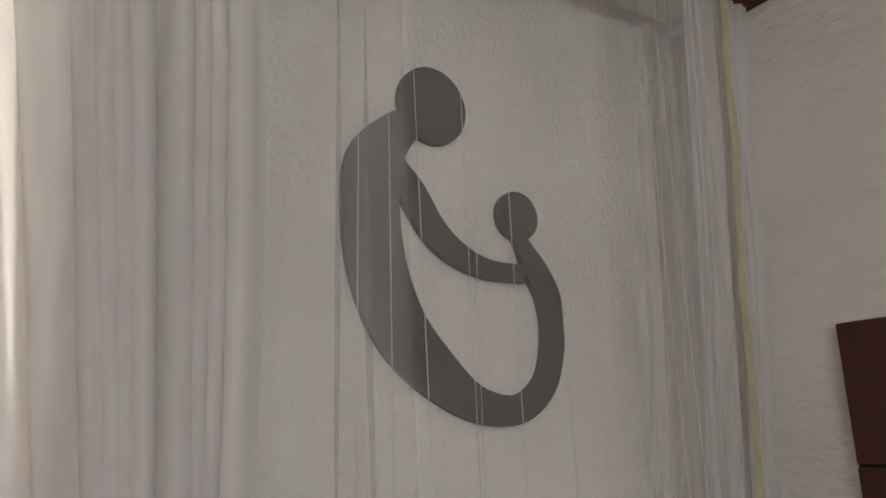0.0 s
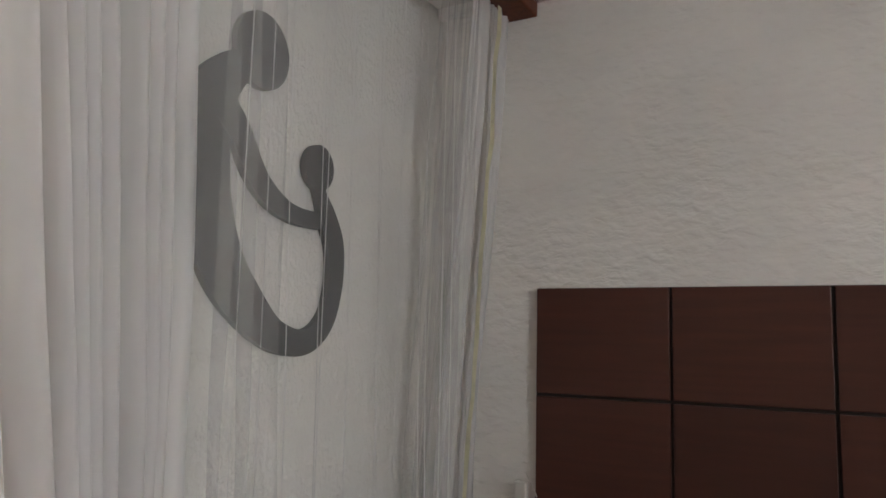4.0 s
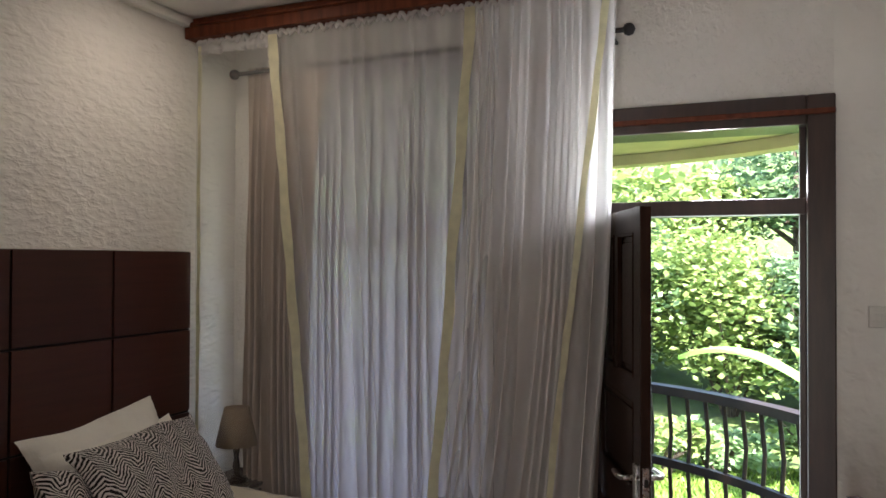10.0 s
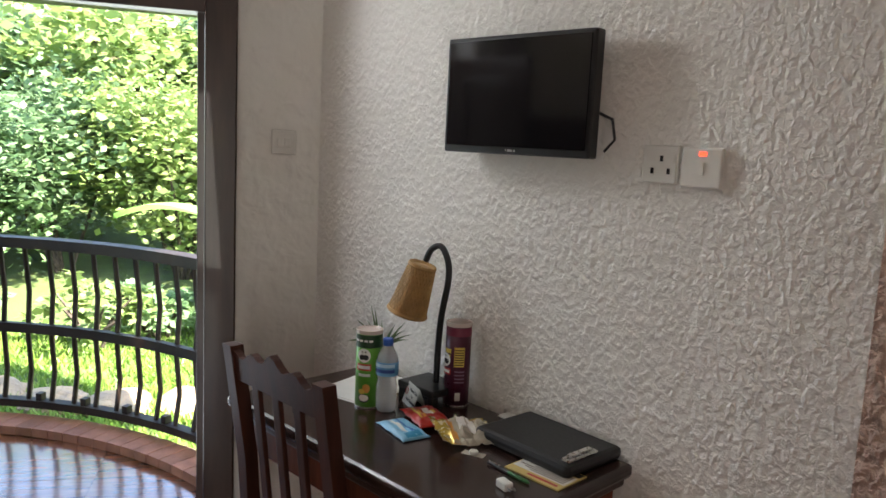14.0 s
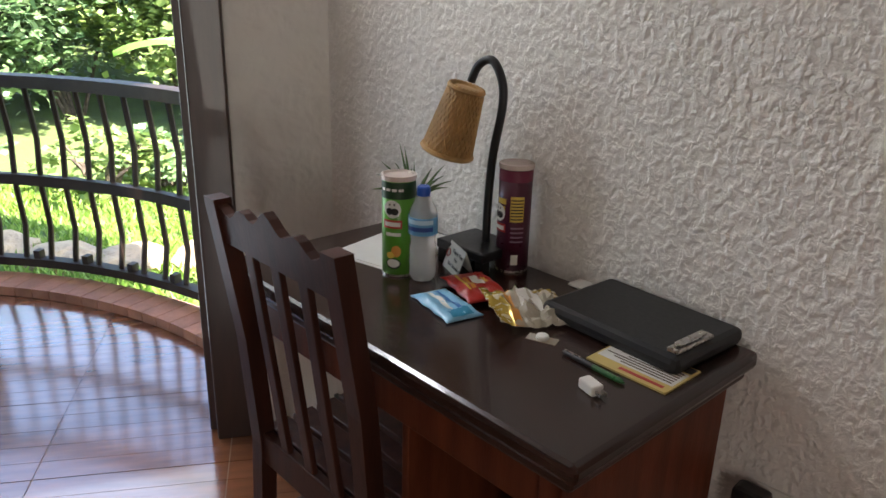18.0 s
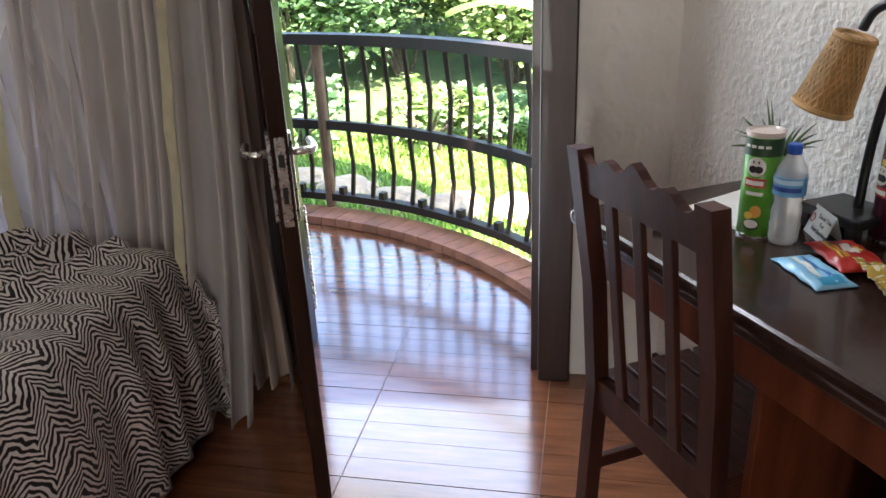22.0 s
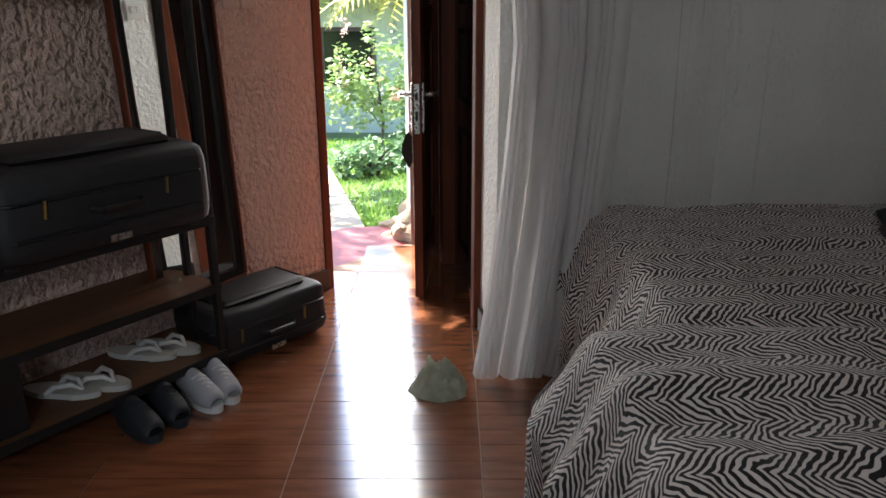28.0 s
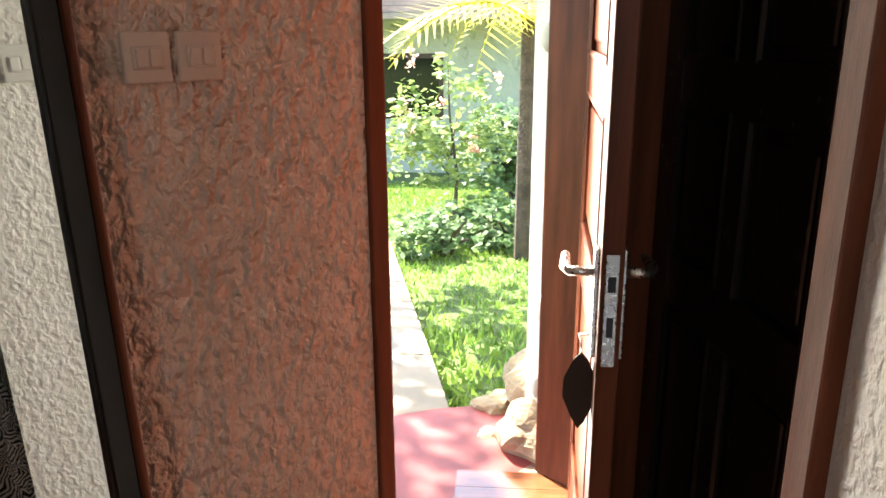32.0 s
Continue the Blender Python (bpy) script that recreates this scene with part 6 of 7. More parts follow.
# safe box on the lower shelf
sb = thing("room_safe", "black steel room safe with a keypad on the rack's lower shelf", "safe", m=at_pink(1.86, 0.20, 0.12))
part("body", B(-0.2, 0.2, -0.15, 0.15, 0, 0.24, 0.008), BLACKPLASTIC, sb)
for a in range(3):
    for b in range(4):
        part("key", B(0.07 + a * 0.024, 0.085 + a * 0.024, 0.15, 0.155, 0.06 + b * 0.024, 0.075 + b * 0.024, 0.002), simple("key_grey", (0.35, 0.35, 0.35)), sb)


def flip_flop(m):
    t = thing("flip_flop", "pale worn flip-flop on the rack's bottom shelf", "sandal", "flip-flops on the shelf", m=m)
    out = []
    for k in range(28):
        a = 2 * math.pi * k / 28
        w = 0.048 * (1 - 0.18 * math.cos(a) ** 2 * (1 if math.cos(a) < 0 else -0.3)) - (0.008 if abs(math.cos(a)) < 0.35 else 0)
        out.append((0.135 * math.cos(a), w * math.sin(a)))
    bm = bmesh.new()
    extrude_shape(bm, out, 0, 0.02)
    for v in bm.verts:
        v.co = Vector((v.co.x, v.co.z, v.co.y))
    bmesh.ops.recalc_face_normals(bm, faces=bm.faces)
    part("sole", bm, FLIPM, t)
    for s in (-1, 1):
        part("strap", tube(bmesh.new(), [(0.075, 0, 0.02), (0.05, s * 0.02, 0.045), (0.0, s * 0.04, 0.042), (-0.03, s * 0.043, 0.018)], [0.006, 0.008, 0.009, 0.008], 8), FLIPS, t)
    return t


FLIPM, FLIPS = simple("pale_grey_rubber", (0.50, 0.49, 0.44), 0.7), simple("white_rubber", (0.62, 0.61, 0.58), 0.6)
for x, y, r in ((1.08, 0.20, 112), (1.17, 0.17, 118), (1.39, 0.24, 112), (1.49, 0.21, 120)):
    flip_flop(at_pink(x, y, 0.122, r))


def trainer(m, mats, label):
    t = thing("trainer", label, "shoe", "trainers on the floor", m=m)
    n = 26
    prof = [(-0.13, 0.03, 0.06), (-0.125, 0.036, 0.09), (-0.08, 0.038, 0.095), (-0.03, 0.04, 0.085), (0.02, 0.045, 0.075), (0.07, 0.048, 0.055), (0.11, 0.042, 0.045), (0.135, 0.026, 0.03)]

    def f(i, j):
        x, w, h = prof[j]
        a = math.pi * i / (n - 1)
        return Vector((x, w * math.cos(a), 0.025 + h * math.sin(a) ** 0.7))
    ob = grid_mesh("upper", n, len(prof), f, mats[0], t)
    so = ob.modifiers.new("thickness", "SOLIDIFY")
    so.thickness, so.offset = 0.004, -1
    out = []
    for k in range(30):
        a = 2 * math.pi * k / 30
        out.append((0.143 * math.cos(a), (0.046 + 0.008 * math.cos(a)) * math.sin(a)))
    bm = bmesh.new()
    extrude_shape(bm, out, 0, 0.03)
    for v in bm.verts:
        v.co = Vector((v.co.x, v.co.z, v.co.y))
    bmesh.ops.recalc_face_normals(bm, faces=bm.faces)
    part("sole", bm, mats[1], t)
    for k in range(4):
        x = 0.01 + k * 0.02
        part("lace", tube(bmesh.new(), [(x, -0.025, 0.092 - k * 0.008), (x + 0.004, 0, 0.105 - k * 0.009), (x + 0.01, 0.025, 0.092 - k * 0.008)], 0.0035, 6), mats[2], t)
    return t


GREYSH, WHITESH, DARKSH = simple("grey_mesh", (0.36, 0.36, 0.38), 0.8), simple("white_sole", (0.66, 0.65, 0.62), 0.6), simple("dark_shoe", (0.015, 0.017, 0.022), 0.7)
trainer(at_pink(1.03, 0.42, 0, 74), (GREYSH, WHITESH, WHITESH), "grey and white trainer on the floor")
trainer(at_pink(1.12, 0.42, 0, 82), (GREYSH, WHITESH, WHITESH), "grey and white trainer on the floor")
trainer(at_pink(1.24, 0.40, 0, 78), (DARKSH, DARKSH, DARKSH), "dark trainer on the floor")
trainer(at_pink(1.36, 0.41, 0, 84), (DARKSH, DARKSH, DARKSH), "dark trainer on the floor")
# straw-coloured cloth at the net's foot
heap("cloth_hat", (0.20, -2.46, 0.0), 0.11, 0.10, 0.12, material("pale_green_cloth", (0.45, 0.46, 0.34), 0.9, vary=0.25, scale=14, bump=0.3, bump_scale=40, dist=0.006), "crumpled pale green cloth at the net's foot", "cloth", 15, 20, 30)

# ---- sculpture on the west wall ----
def ribbon(path, widths, x0, x1):
    """A flat bar of changing width that follows (y, z) points, cut from plate."""
    n = len(path)
    left, right = [], []
    for i in range(n):
        a, b = path[max(i - 1, 0)], path[min(i + 1, n - 1)]
        d = Vector((b[0] - a[0], b[1] - a[1])).normalized()
        nrm = Vector((-d.y, d.x)) * widths[i] / 2
        left.append((path[i][0] + nrm.x, path[i][1] + nrm.y))
        right.append((path[i][0] - nrm.x, path[i][1] - nrm.y))
    return left, right


def smooth_path(keys, n=10):
    out = []
    for i in range(len(keys) - 1):
        p0, p1, p2, p3 = (Vector(keys[min(max(i + d, 0), len(keys) - 1)]) for d in (-1, 0, 1, 2))
        for s in range(n):
            t = s / n
            out.append(0.5 * (2 * p1 + (p2 - p0) * t + (2 * p0 - 5 * p1 + 4 * p2 - p3) * t * t + (3 * p1 - p0 - 3 * p2 + p3) * t ** 3))
    out.append(Vector(keys[-1]))
    return out


def plate_bar(bm, keys, x0, x1):
    pts = smooth_path([(k[0], k[1], k[2]) for k in keys])
    l, r = ribbon([(p.x, p.y) for p in pts], [p.z for p in pts], x0, x1)
    prev = None
    for a, b in zip(l, r):
        q = [bm.verts.new((x, c[0], c[1])) for c in (a, b) for x in (x0, x1)]
        if prev:
            bm.faces.new((prev[0], q[0], q[2], prev[2]))
            bm.faces.new((prev[3], q[3], q[1], prev[1]))
            bm.faces.new((prev[1], q[1], q[0], prev[0]))
            bm.faces.new((prev[2], q[2], q[3], prev[3]))
        else:
            bm.faces.new((q[0], q[2], q[3], q[1]))
        prev = q
    bm.faces.new((prev[1], prev[3], prev[2], prev[0]))


def disc(bm, cy, cz, ry, rz, x0, x1, tilt=0):
    pts = []
    for k in range(32):
        a = 2 * math.pi * k / 32
        y, z = ry * math.cos(a), rz * math.sin(a)
        c, s = math.cos(radians(tilt)), math.sin(radians(tilt))
        pts.append((cy + y * c - z * s, cz + y * s + z * c))
    a = [bm.verts.new((x0, y, z)) for y, z in pts]
    b = [bm.verts.new((x1, y, z)) for y, z in pts]
    bm.faces.new(a)
    bm.faces.new(list(reversed(b)))
    for k in range(32):
        bm.faces.new((a[k], b[k], b[(k + 1) % 32], a[(k + 1) % 32]))


bm = bmesh.new()
XA, XB = -0.466, -0.442
plate_bar(bm, [(-1.171, 2.476, 0.083), (-1.250, 2.425, 0.116), (-1.323, 2.318, 0.166), (-1.333, 2.169, 0.174), (-1.313, 2.012, 0.176), (-1.251, 1.862, 0.169), (-1.150, 1.750, 0.146), (-1.016, 1.658, 0.103), (-0.871, 1.640, 0.083), (-0.767, 1.713, 0.080), (-0.726, 1.849, 0.083), (-0.733, 1.971, 0.090), (-0.777, 2.057, 0.086), (-0.816, 2.125, 0.056), (-0.835, 2.159, 0.050)], XA, XB)
plate_bar(bm, [(-1.270, 2.310, 0.100), (-1.203, 2.244, 0.090), (-1.143, 2.151, 0.086), (-1.063, 2.083, 0.076), (-0.957, 2.045, 0.060), (-0.822, 2.041, 0.056)], XA + 0.002, XB + 0.002)
disc(bm, -1.130, 2.529, 0.115, 0.122, XA + 0.001, XB + 0.001, 12)
disc(bm, -0.837, 2.222, 0.076, 0.078, XA + 0.001, XB + 0.001)
bmesh.ops.recalc_face_normals(bm, faces=bm.faces)
tagged(part("wall_sculpture", bm, STEEL), "flat dark grey metal wall sculpture of two curved abstract figures", "sculpture")

# ---- balcony ----
BC, BR = (4.0, -1.2), 2.33
A0, A1 = -66, 60


def arc(r, a, z=0.0):
    return Vector((BC[0] + r * math.cos(radians(a)), BC[1] + r * math.sin(radians(a)), z))


def arc_bar(r0, r1, z0, z1, a0, a1, n=48):
    bm = bmesh.new()
    prev = None
    for k in range(n + 1):
        a = a0 + (a1 - a0) * k / n
        q = [bm.verts.new(arc(r, a, z)) for r, z in ((r0, z0), (r1, z0), (r1, z1), (r0, z1))]
        if prev:
            for i in range(4):
                bm.faces.new((prev[i], q[i], q[(i + 1) % 4], prev[(i + 1) % 4]))
        else:
            bm.faces.new(list(reversed(q)))
        prev = q
    bm.faces.new(prev)
    bmesh.ops.recalc_face_normals(bm, faces=bm.faces)
    return bm


RAILW = material("dark_painted_rail_wood", (0.030, 0.018, 0.014), 0.5, vary=0.2, scale=5, spec=0.3)
POSTW = material("worn_post_wood", (0.22, 0.13, 0.08), 0.6, vary=0.25, scale=8)
br = thing("balcony_railing", "curved dark wooden balcony railing with bent bars", "railing")
part("top_rail", arc_bar(BR - 0.045, BR + 0.045, 0.965, 1.02, A0, A1), RAILW, br)
part("middle_rail", arc_bar(BR - 0.02, BR + 0.02, 0.50, 0.55, A0, A1), RAILW, br)
part("bottom_rail", arc_bar(BR - 0.03, BR + 0.03, 0.085, 0.125, A0, A1), RAILW, br)
a = A0 + 1.5
k = 0
while a < A1:
    bm = bmesh.new()
    d = 0.03
    tube(bm, [arc(BR, a, 0.125), arc(BR + d, a, 0.28), arc(BR + 0.01, a, 0.5), arc(BR + d, a, 0.72), arc(BR, a, 0.965)], 0.0135, 6)
    part("baluster", bm, RAILW, br)
    if k % 2 == 0:
        part("rail_block", arc_bar(BR - 0.02, BR + 0.02, 0.125, 0.165, a + 1.2, a + 2.0, 2), RAILW, br)
    a += 3.35
    k += 1
for a in (-14, 34):
    part("post", tube(bmesh.new(), [arc(BR - 0.01, a, 0.0), arc(BR - 0.01, a, 1.0)], 0.03, 10), POSTW, br, "pale worn wooden post")
# eave over the balcony


def clip_east(bm, x=4.845):
    """Keeps what lies outside the east wall."""
    g = bm.verts[:] + bm.edges[:] + bm.faces[:]
    r = bmesh.ops.bisect_plane(bm, geom=g, plane_co=(x, 0, 0), plane_no=(-1, 0, 0), clear_outer=True)
    es = [e for e in bm.edges if len(e.link_faces) == 1]
    if es:
        bmesh.ops.holes_fill(bm, edges=es, sides=0)
    return bm


bm = clip_east(arc_bar(0.3, 2.95, 2.62, 2.74, -80, 80, 60))
tagged(part("trim_balcony_eave", bm, EAVE), "pale yellow eave above the balcony", "eave", kind="structure")
bm = clip_east(arc_bar(2.80, 2.97, 2.54, 2.615, -80, 80, 60))
tagged(part("trim_eave_edge", bm, EAVE), "pale yellow rounded eave edge", "eave", kind="structure")
SPOT = bpy.data.materials.new("lit_downlight")
SPOT.use_nodes = True
SPOT.node_tree.nodes["Principled BSDF"].inputs["Emission Color"].default_value = (1, 0.95, 0.85, 1)
SPOT.node_tree.nodes["Principled BSDF"].inputs["Emission Strength"].default_value = 3.0
dlt = thing("downlight", "small round light in the balcony eave", "light", m=pose(5.35, -2.75, 2.612))
part("lens", lathe(bmesh.new(), [(0.001, 0), (0.045, 0), (0.045, 0.008)], 18), SPOT, dlt)
part("rim", lathe(bmesh.new(), [(0.046, -0.003), (0.06, -0.003), (0.06, 0.008)], 18), WHITEPLASTIC, dlt)
dl2 = thing("downlight", "small round lit recessed light in the ceiling", "light", m=pose(3.66, -0.60, 3.108))
part("lens", lathe(bmesh.new(), [(0.001, 0), (0.040, 0), (0.040, 0.010)], 18), SPOT, dl2)
part("rim", lathe(bmesh.new(), [(0.041, -0.004), (0.055, -0.004), (0.055, 0.010)], 18), WHITEPLASTIC, dl2)
# outer faces of the building, seen beside the openings
tagged(part("wall_outer_east", B(4.845, 4.86, 0.03, 3.0, -0.3, HC), WALL_SOFT), "plain outer wall", "wall", kind="structure")

# ---- ground ----
GRASS_SOIL = material("lawn_soil", (0.085, 0.14, 0.030), 0.95, vary=0.3, scale=3, bump=0.6, bump_scale=60, dist=0.03, color2=(0.06, 0.09, 0.025))
n_ = 90
GX = [-60 + 120 * i / (n_ - 1) for i in range(n_)]


def ground_z(x, y):
    e, wv_ = max(0.0, x - 6.2), max(0.0, -1.7 - x)
    z = -0.16 - 0.05 * min(e, 4) + 0.35 * max(0, e - 6.5) ** 0.9 * (e > 6.5)
    if x < 0:
        z = -0.10 - 0.09 * min(max(0, -x - 2), 11)
    return z + 0.03 * nz(x * 0.5, y * 0.5)


grid = grid_mesh("ground", n_, n_, lambda i, j: Vector((GX[i], GX[j], ground_z(GX[i], GX[j]) if not (-2.6 < GX[i] < 6.4 and -6.5 < GX[j] < 3) else -0.3)), GRASS_SOIL)
tagged(grid, "lawn reaching to the woods", "ground", kind="structure")


def foliage_mesh(name, centres, count, size, mat, seed, parent=None, flat=0.35, stuff=True, shell=0.55):
    """Leaves scattered through ellipsoids (centre, radii), thinner at the rim and clumped."""
    r = np.random.RandomState(seed)
    V, Fc = [], []
    vols = np.array([c[1][0] * c[1][1] * c[1][2] for c in centres], float) ** 0.8
    vols /= vols.sum()
    base = 0
    for (cc, rad), fr in zip(centres, vols):
        n = max(8, int(count * fr))
        nc = max(4, n // 14)
        d = r.normal(size=(nc, 3))
        d /= np.linalg.norm(d, axis=1)[:, None]
        clump = d * (shell + (1 - shell) * r.rand(nc, 1)) * np.array(rad) + np.array(cc)
        idx = r.randint(0, nc, n)
        p = clump[idx] + r.normal(size=(n, 3)) * np.array(rad) * 0.13
        ax = r.normal(size=(n, 3))
        ax[:, 2] *= flat
        ax /= np.linalg.norm(ax, axis=1)[:, None]
        up = r.normal(size=(n, 3)) * 0.6 + np.array((0, 0, 1))
        sd = np.cross(ax, up)
        sd /= np.linalg.norm(sd, axis=1)[:, None] + 1e-9
        s = size * (0.55 + 0.9 * r.rand(n, 1))
        tip, a, b = p + ax * s, p + ax * s * 0.45 + sd * s * 0.32, p + ax * s * 0.45 - sd * s * 0.32
        V.append(np.stack([p, a, tip, b], 1).reshape(-1, 3))
        Fc.append(np.arange(n * 4).reshape(n, 4) + base)
        base += n * 4
    V, Fc = np.concatenate(V), np.concatenate(Fc)
    me = bpy.data.meshes.new(name)
    me.from_pydata(V.tolist(), [], Fc.tolist())
    me.materials.append(mat)
    ob = new(name, me)
    if parent is not None:
        ob.parent = parent
    if stuff:
        ob["kind"] = "stuff"
    return ob


def leafy(name, color, color2):
    """Leaves: some light comes through them; colour changes leaf by leaf."""
    m = bpy.data.materials.new(name)
    m.use_nodes = True
    nt = m.node_tree
    n, l = nt.nodes, nt.links
    b = n["Principled BSDF"]
    g = n.new("ShaderNodeNewGeometry")
    mx = n.new("ShaderNodeMixRGB")
    mx.inputs["Color1"].default_value, mx.inputs["Color2"].default_value = (*color, 1), (*color2, 1)
    l.new(g.outputs["Random Per Island"], mx.inputs["Fac"])
    l.new(mx.outputs["Color"], b.inputs["Base Color"])
    b.inputs["Roughness"].default_value = 0.5
    tl = n.new("ShaderNodeBsdfTranslucent")
    l.new(mx.outputs["Color"], tl.inputs["Color"])
    ms = n.new("ShaderNodeMixShader")
    ms.inputs["Fac"].default_value = 0.4
    l.new(b.outputs["BSDF"], ms.inputs[1])
    l.new(tl.outputs["BSDF"], ms.inputs[2])
    l.new(ms.outputs["Shader"], n["Material Output"].inputs["Surface"])
    return m


LEAF_A = leafy("wood_leaves", (0.075, 0.15, 0.065), (0.18, 0.28, 0.14))
LEAF_B = leafy("bright_leaves", (0.13, 0.22, 0.06), (0.28, 0.36, 0.12))
LEAF_C = leafy("grey_green_leaves", (0.10, 0.20, 0.08), (0.20, 0.30, 0.14))
BLADE = leafy("grass_blades", (0.10, 0.22, 0.03), (0.26, 0.38, 0.07))
BARK = material("bark", (0.10, 0.075, 0.055), 0.9, vary=0.3, scale=12, bump=0.8, bump_scale=40, dist=0.02)


def tree(name, x, y, h, crown, leaves, size, mat, seed, label, trunk_r=0.12, category="tree", zc=0.62):
    r = random.Random(seed)
    z0 = ground_z(x, y) - 0.05
    t = thing(name, label, category, m=pose(x, y, z0))
    bm = bmesh.new()
    top = Vector((r.uniform(-0.3, 0.3), r.uniform(-0.3, 0.3), h * 0.8))
    tube(bm, [(0, 0, 0), top * 0.35 + Vector((r.uniform(-.1, .1), r.uniform(-.1, .1), 0)), top * 0.7, top], [trunk_r, trunk_r * 0.8, trunk_r * 0.5, trunk_r * 0.15], 9)
    cs = []
    for k in range(7):
        a = r.uniform(0, 6.28)
        s = r.uniform(0.3, 0.75)
        p = top * s
        e = p + Vector((math.cos(a) * crown[0] * r.uniform(.5, .9), math.sin(a) * crown[1] * r.uniform(.5, .9), r.uniform(0.1, 0.4) * h * 0.5))
        tube(bm, [p, p.lerp(e, 0.5) + Vector((0, 0, 0.06 * h)), e], [trunk_r * 0.4, trunk_r * 0.25, trunk_r * 0.07], 6)
        cs.append((tuple(e), (crown[0] * r.uniform(.35, .6), crown[1] * r.uniform(.35, .6), crown[2] * r.uniform(.3, .5))))
    part("trunk", bm, BARK, t, smooth=True)
    cs.append(((0, 0, h * zc), (crown[0] * 0.8, crown[1] * 0.8, crown[2] * 0.75)))
    foliage_mesh("crown", cs, leaves, size, mat, seed, t)
    return t


def bush(name, x, y, rad, leaves, size, mat, seed, label):
    r = random.Random(seed)
    z0 = ground_z(x, y) - 0.05
    t = thing(name, label, "bush", m=pose(x, y, z0))
    bm = bmesh.new()
    for k in range(6):
        a = r.uniform(0, 6.28)
        e = Vector((math.cos(a) * rad[0] * 0.6, math.sin(a) * rad[1] * 0.6, rad[2] * r.uniform(0.8, 1.5)))
        tube(bm, [(0.05 * math.cos(a), 0.05 * math.sin(a), 0), e * 0.5 + Vector((0, 0, rad[2] * 0.2)), e], [0.03, 0.02, 0.006], 6)
    part("stem", bm, BARK, t)
    cs = [((r.uniform(-.5, .5) * rad[0], r.uniform(-.5, .5) * rad[1], rad[2] * r.uniform(0.55, 1.35)), (rad[0] * r.uniform(.4, .65), rad[1] * r.uniform(.4, .65), rad[2] * r.uniform(.35, .6))) for _ in range(9)]
    foliage_mesh("leaves", cs, leaves, size, mat, seed, t)
    return t


rt = random.Random(77)
mats = (LEAF_A, LEAF_C, LEAF_A, LEAF_B)
# wood beyond the balcony
for k, ang_ in enumerate(range(-62, 40, 9)):
    d_ = 9.5 + rt.uniform(-0.6, 1.2)
    x, y = 3.0 + d_ * math.cos(radians(ang_)), -2.6 + d_ * math.sin(radians(ang_))
    bush("wood_bush", x, y, (1.7, 1.7, 1.25 + rt.uniform(0, .4)), 13000, 0.105, mats[k % 4], 100 + k, "dense sunlit green shrub at the wood's edge")
for k, ang_ in enumerate(range(-64, 44, 12)):
    d_ = 13.5 + rt.uniform(-0.8, 1.5)
    x, y = 3.0 + d_ * math.cos(radians(ang_)), -2.6 + d_ * math.sin(radians(ang_))
    tree("wood_tree", x, y, 3.5 + rt.uniform(-0.7, 0.7), (2.4, 2.4, 1.4), 10000, 0.17, mats[(k + 1) % 4], 200 + k, "tall leafy tree of the wood behind the lawn", 0.16)
for k in range(9):
    x, y = 7.6 + rt.uniform(-0.5, 1.0), -6.5 + k * 0.95 + rt.uniform(-0.3, 0.3)
    bush("flower_bed_bush", x + 0.8, y, (0.6, 0.6, 0.38), 900, 0.09, (LEAF_C, LEAF_B)[k % 2], 300 + k, "low garden shrub in the bed before the wood")
# banana leaf over the rail
bp_ = thing("banana_plant", "banana plant with broad pale green leaves beyond the railing", "plant", m=pose(8.6, -3.5, ground_z(8.6, -3.5)))
BAN = leafy("banana_leaf", (0.20, 0.40, 0.10), (0.26, 0.46, 0.12))
for k, (a, ln) in enumerate(((1.3, 1.5), (2.9, 1.2), (-1.6, 1.3), (0.3, 1.1))):
    def bl_(i, j, a=a, ln=ln):
        s, w = j / 13, (i / 6 - 0.5)
        wd = 0.36 * math.sin(math.pi * min(1, 0.08 + s * 0.92)) ** 0.6
        return Vector((math.cos(a) * ln * s - math.sin(a) * w * wd, math.sin(a) * ln * s + math.cos(a) * w * wd, 0.75 + 0.45 * math.sin(s * 2.3) + 0.1 * abs(w)))
    grid_mesh("leaf", 7, 14, bl_, BAN, bp_)
part("stem", tube(bmesh.new(), [(0, 0, 0), (0, 0, 0.8)], [0.09, 0.06], 10), BAN, bp_)
# low stone edging of the lawn
STONE = material("pale_stone", (0.40, 0.35, 0.28), 0.9, vary=0.2, scale=10, bump=0.5, bump_scale=30, dist=0.02)


def rock(c, r, seed, label="pale brown rock at the path's edge", name="rock", category="rock"):
    bm = bmesh.new()
    bmesh.ops.create_icosphere(bm, subdivisions=3, radius=1)
    for v in bm.verts:
        n3 = v.co.normalized()
        k = 1 + 0.35 * nz(n3.x * 1.3 + seed, n3.y * 1.3, n3.z * 1.3) + 0.12 * nz(n3.x * 4, n3.y * 4 + seed, n3.z * 4)
        v.co = Vector((n3.x * r[0] * k, n3.y * r[1] * k, n3.z * r[2] * k))
    ob = part(name, bm, ROCKM)
    ob.matrix_basis = pose(c[0], c[1], c[2], 0, 0, seed * 40)
    return tagged(ob, label, category, "rocks by the porch")


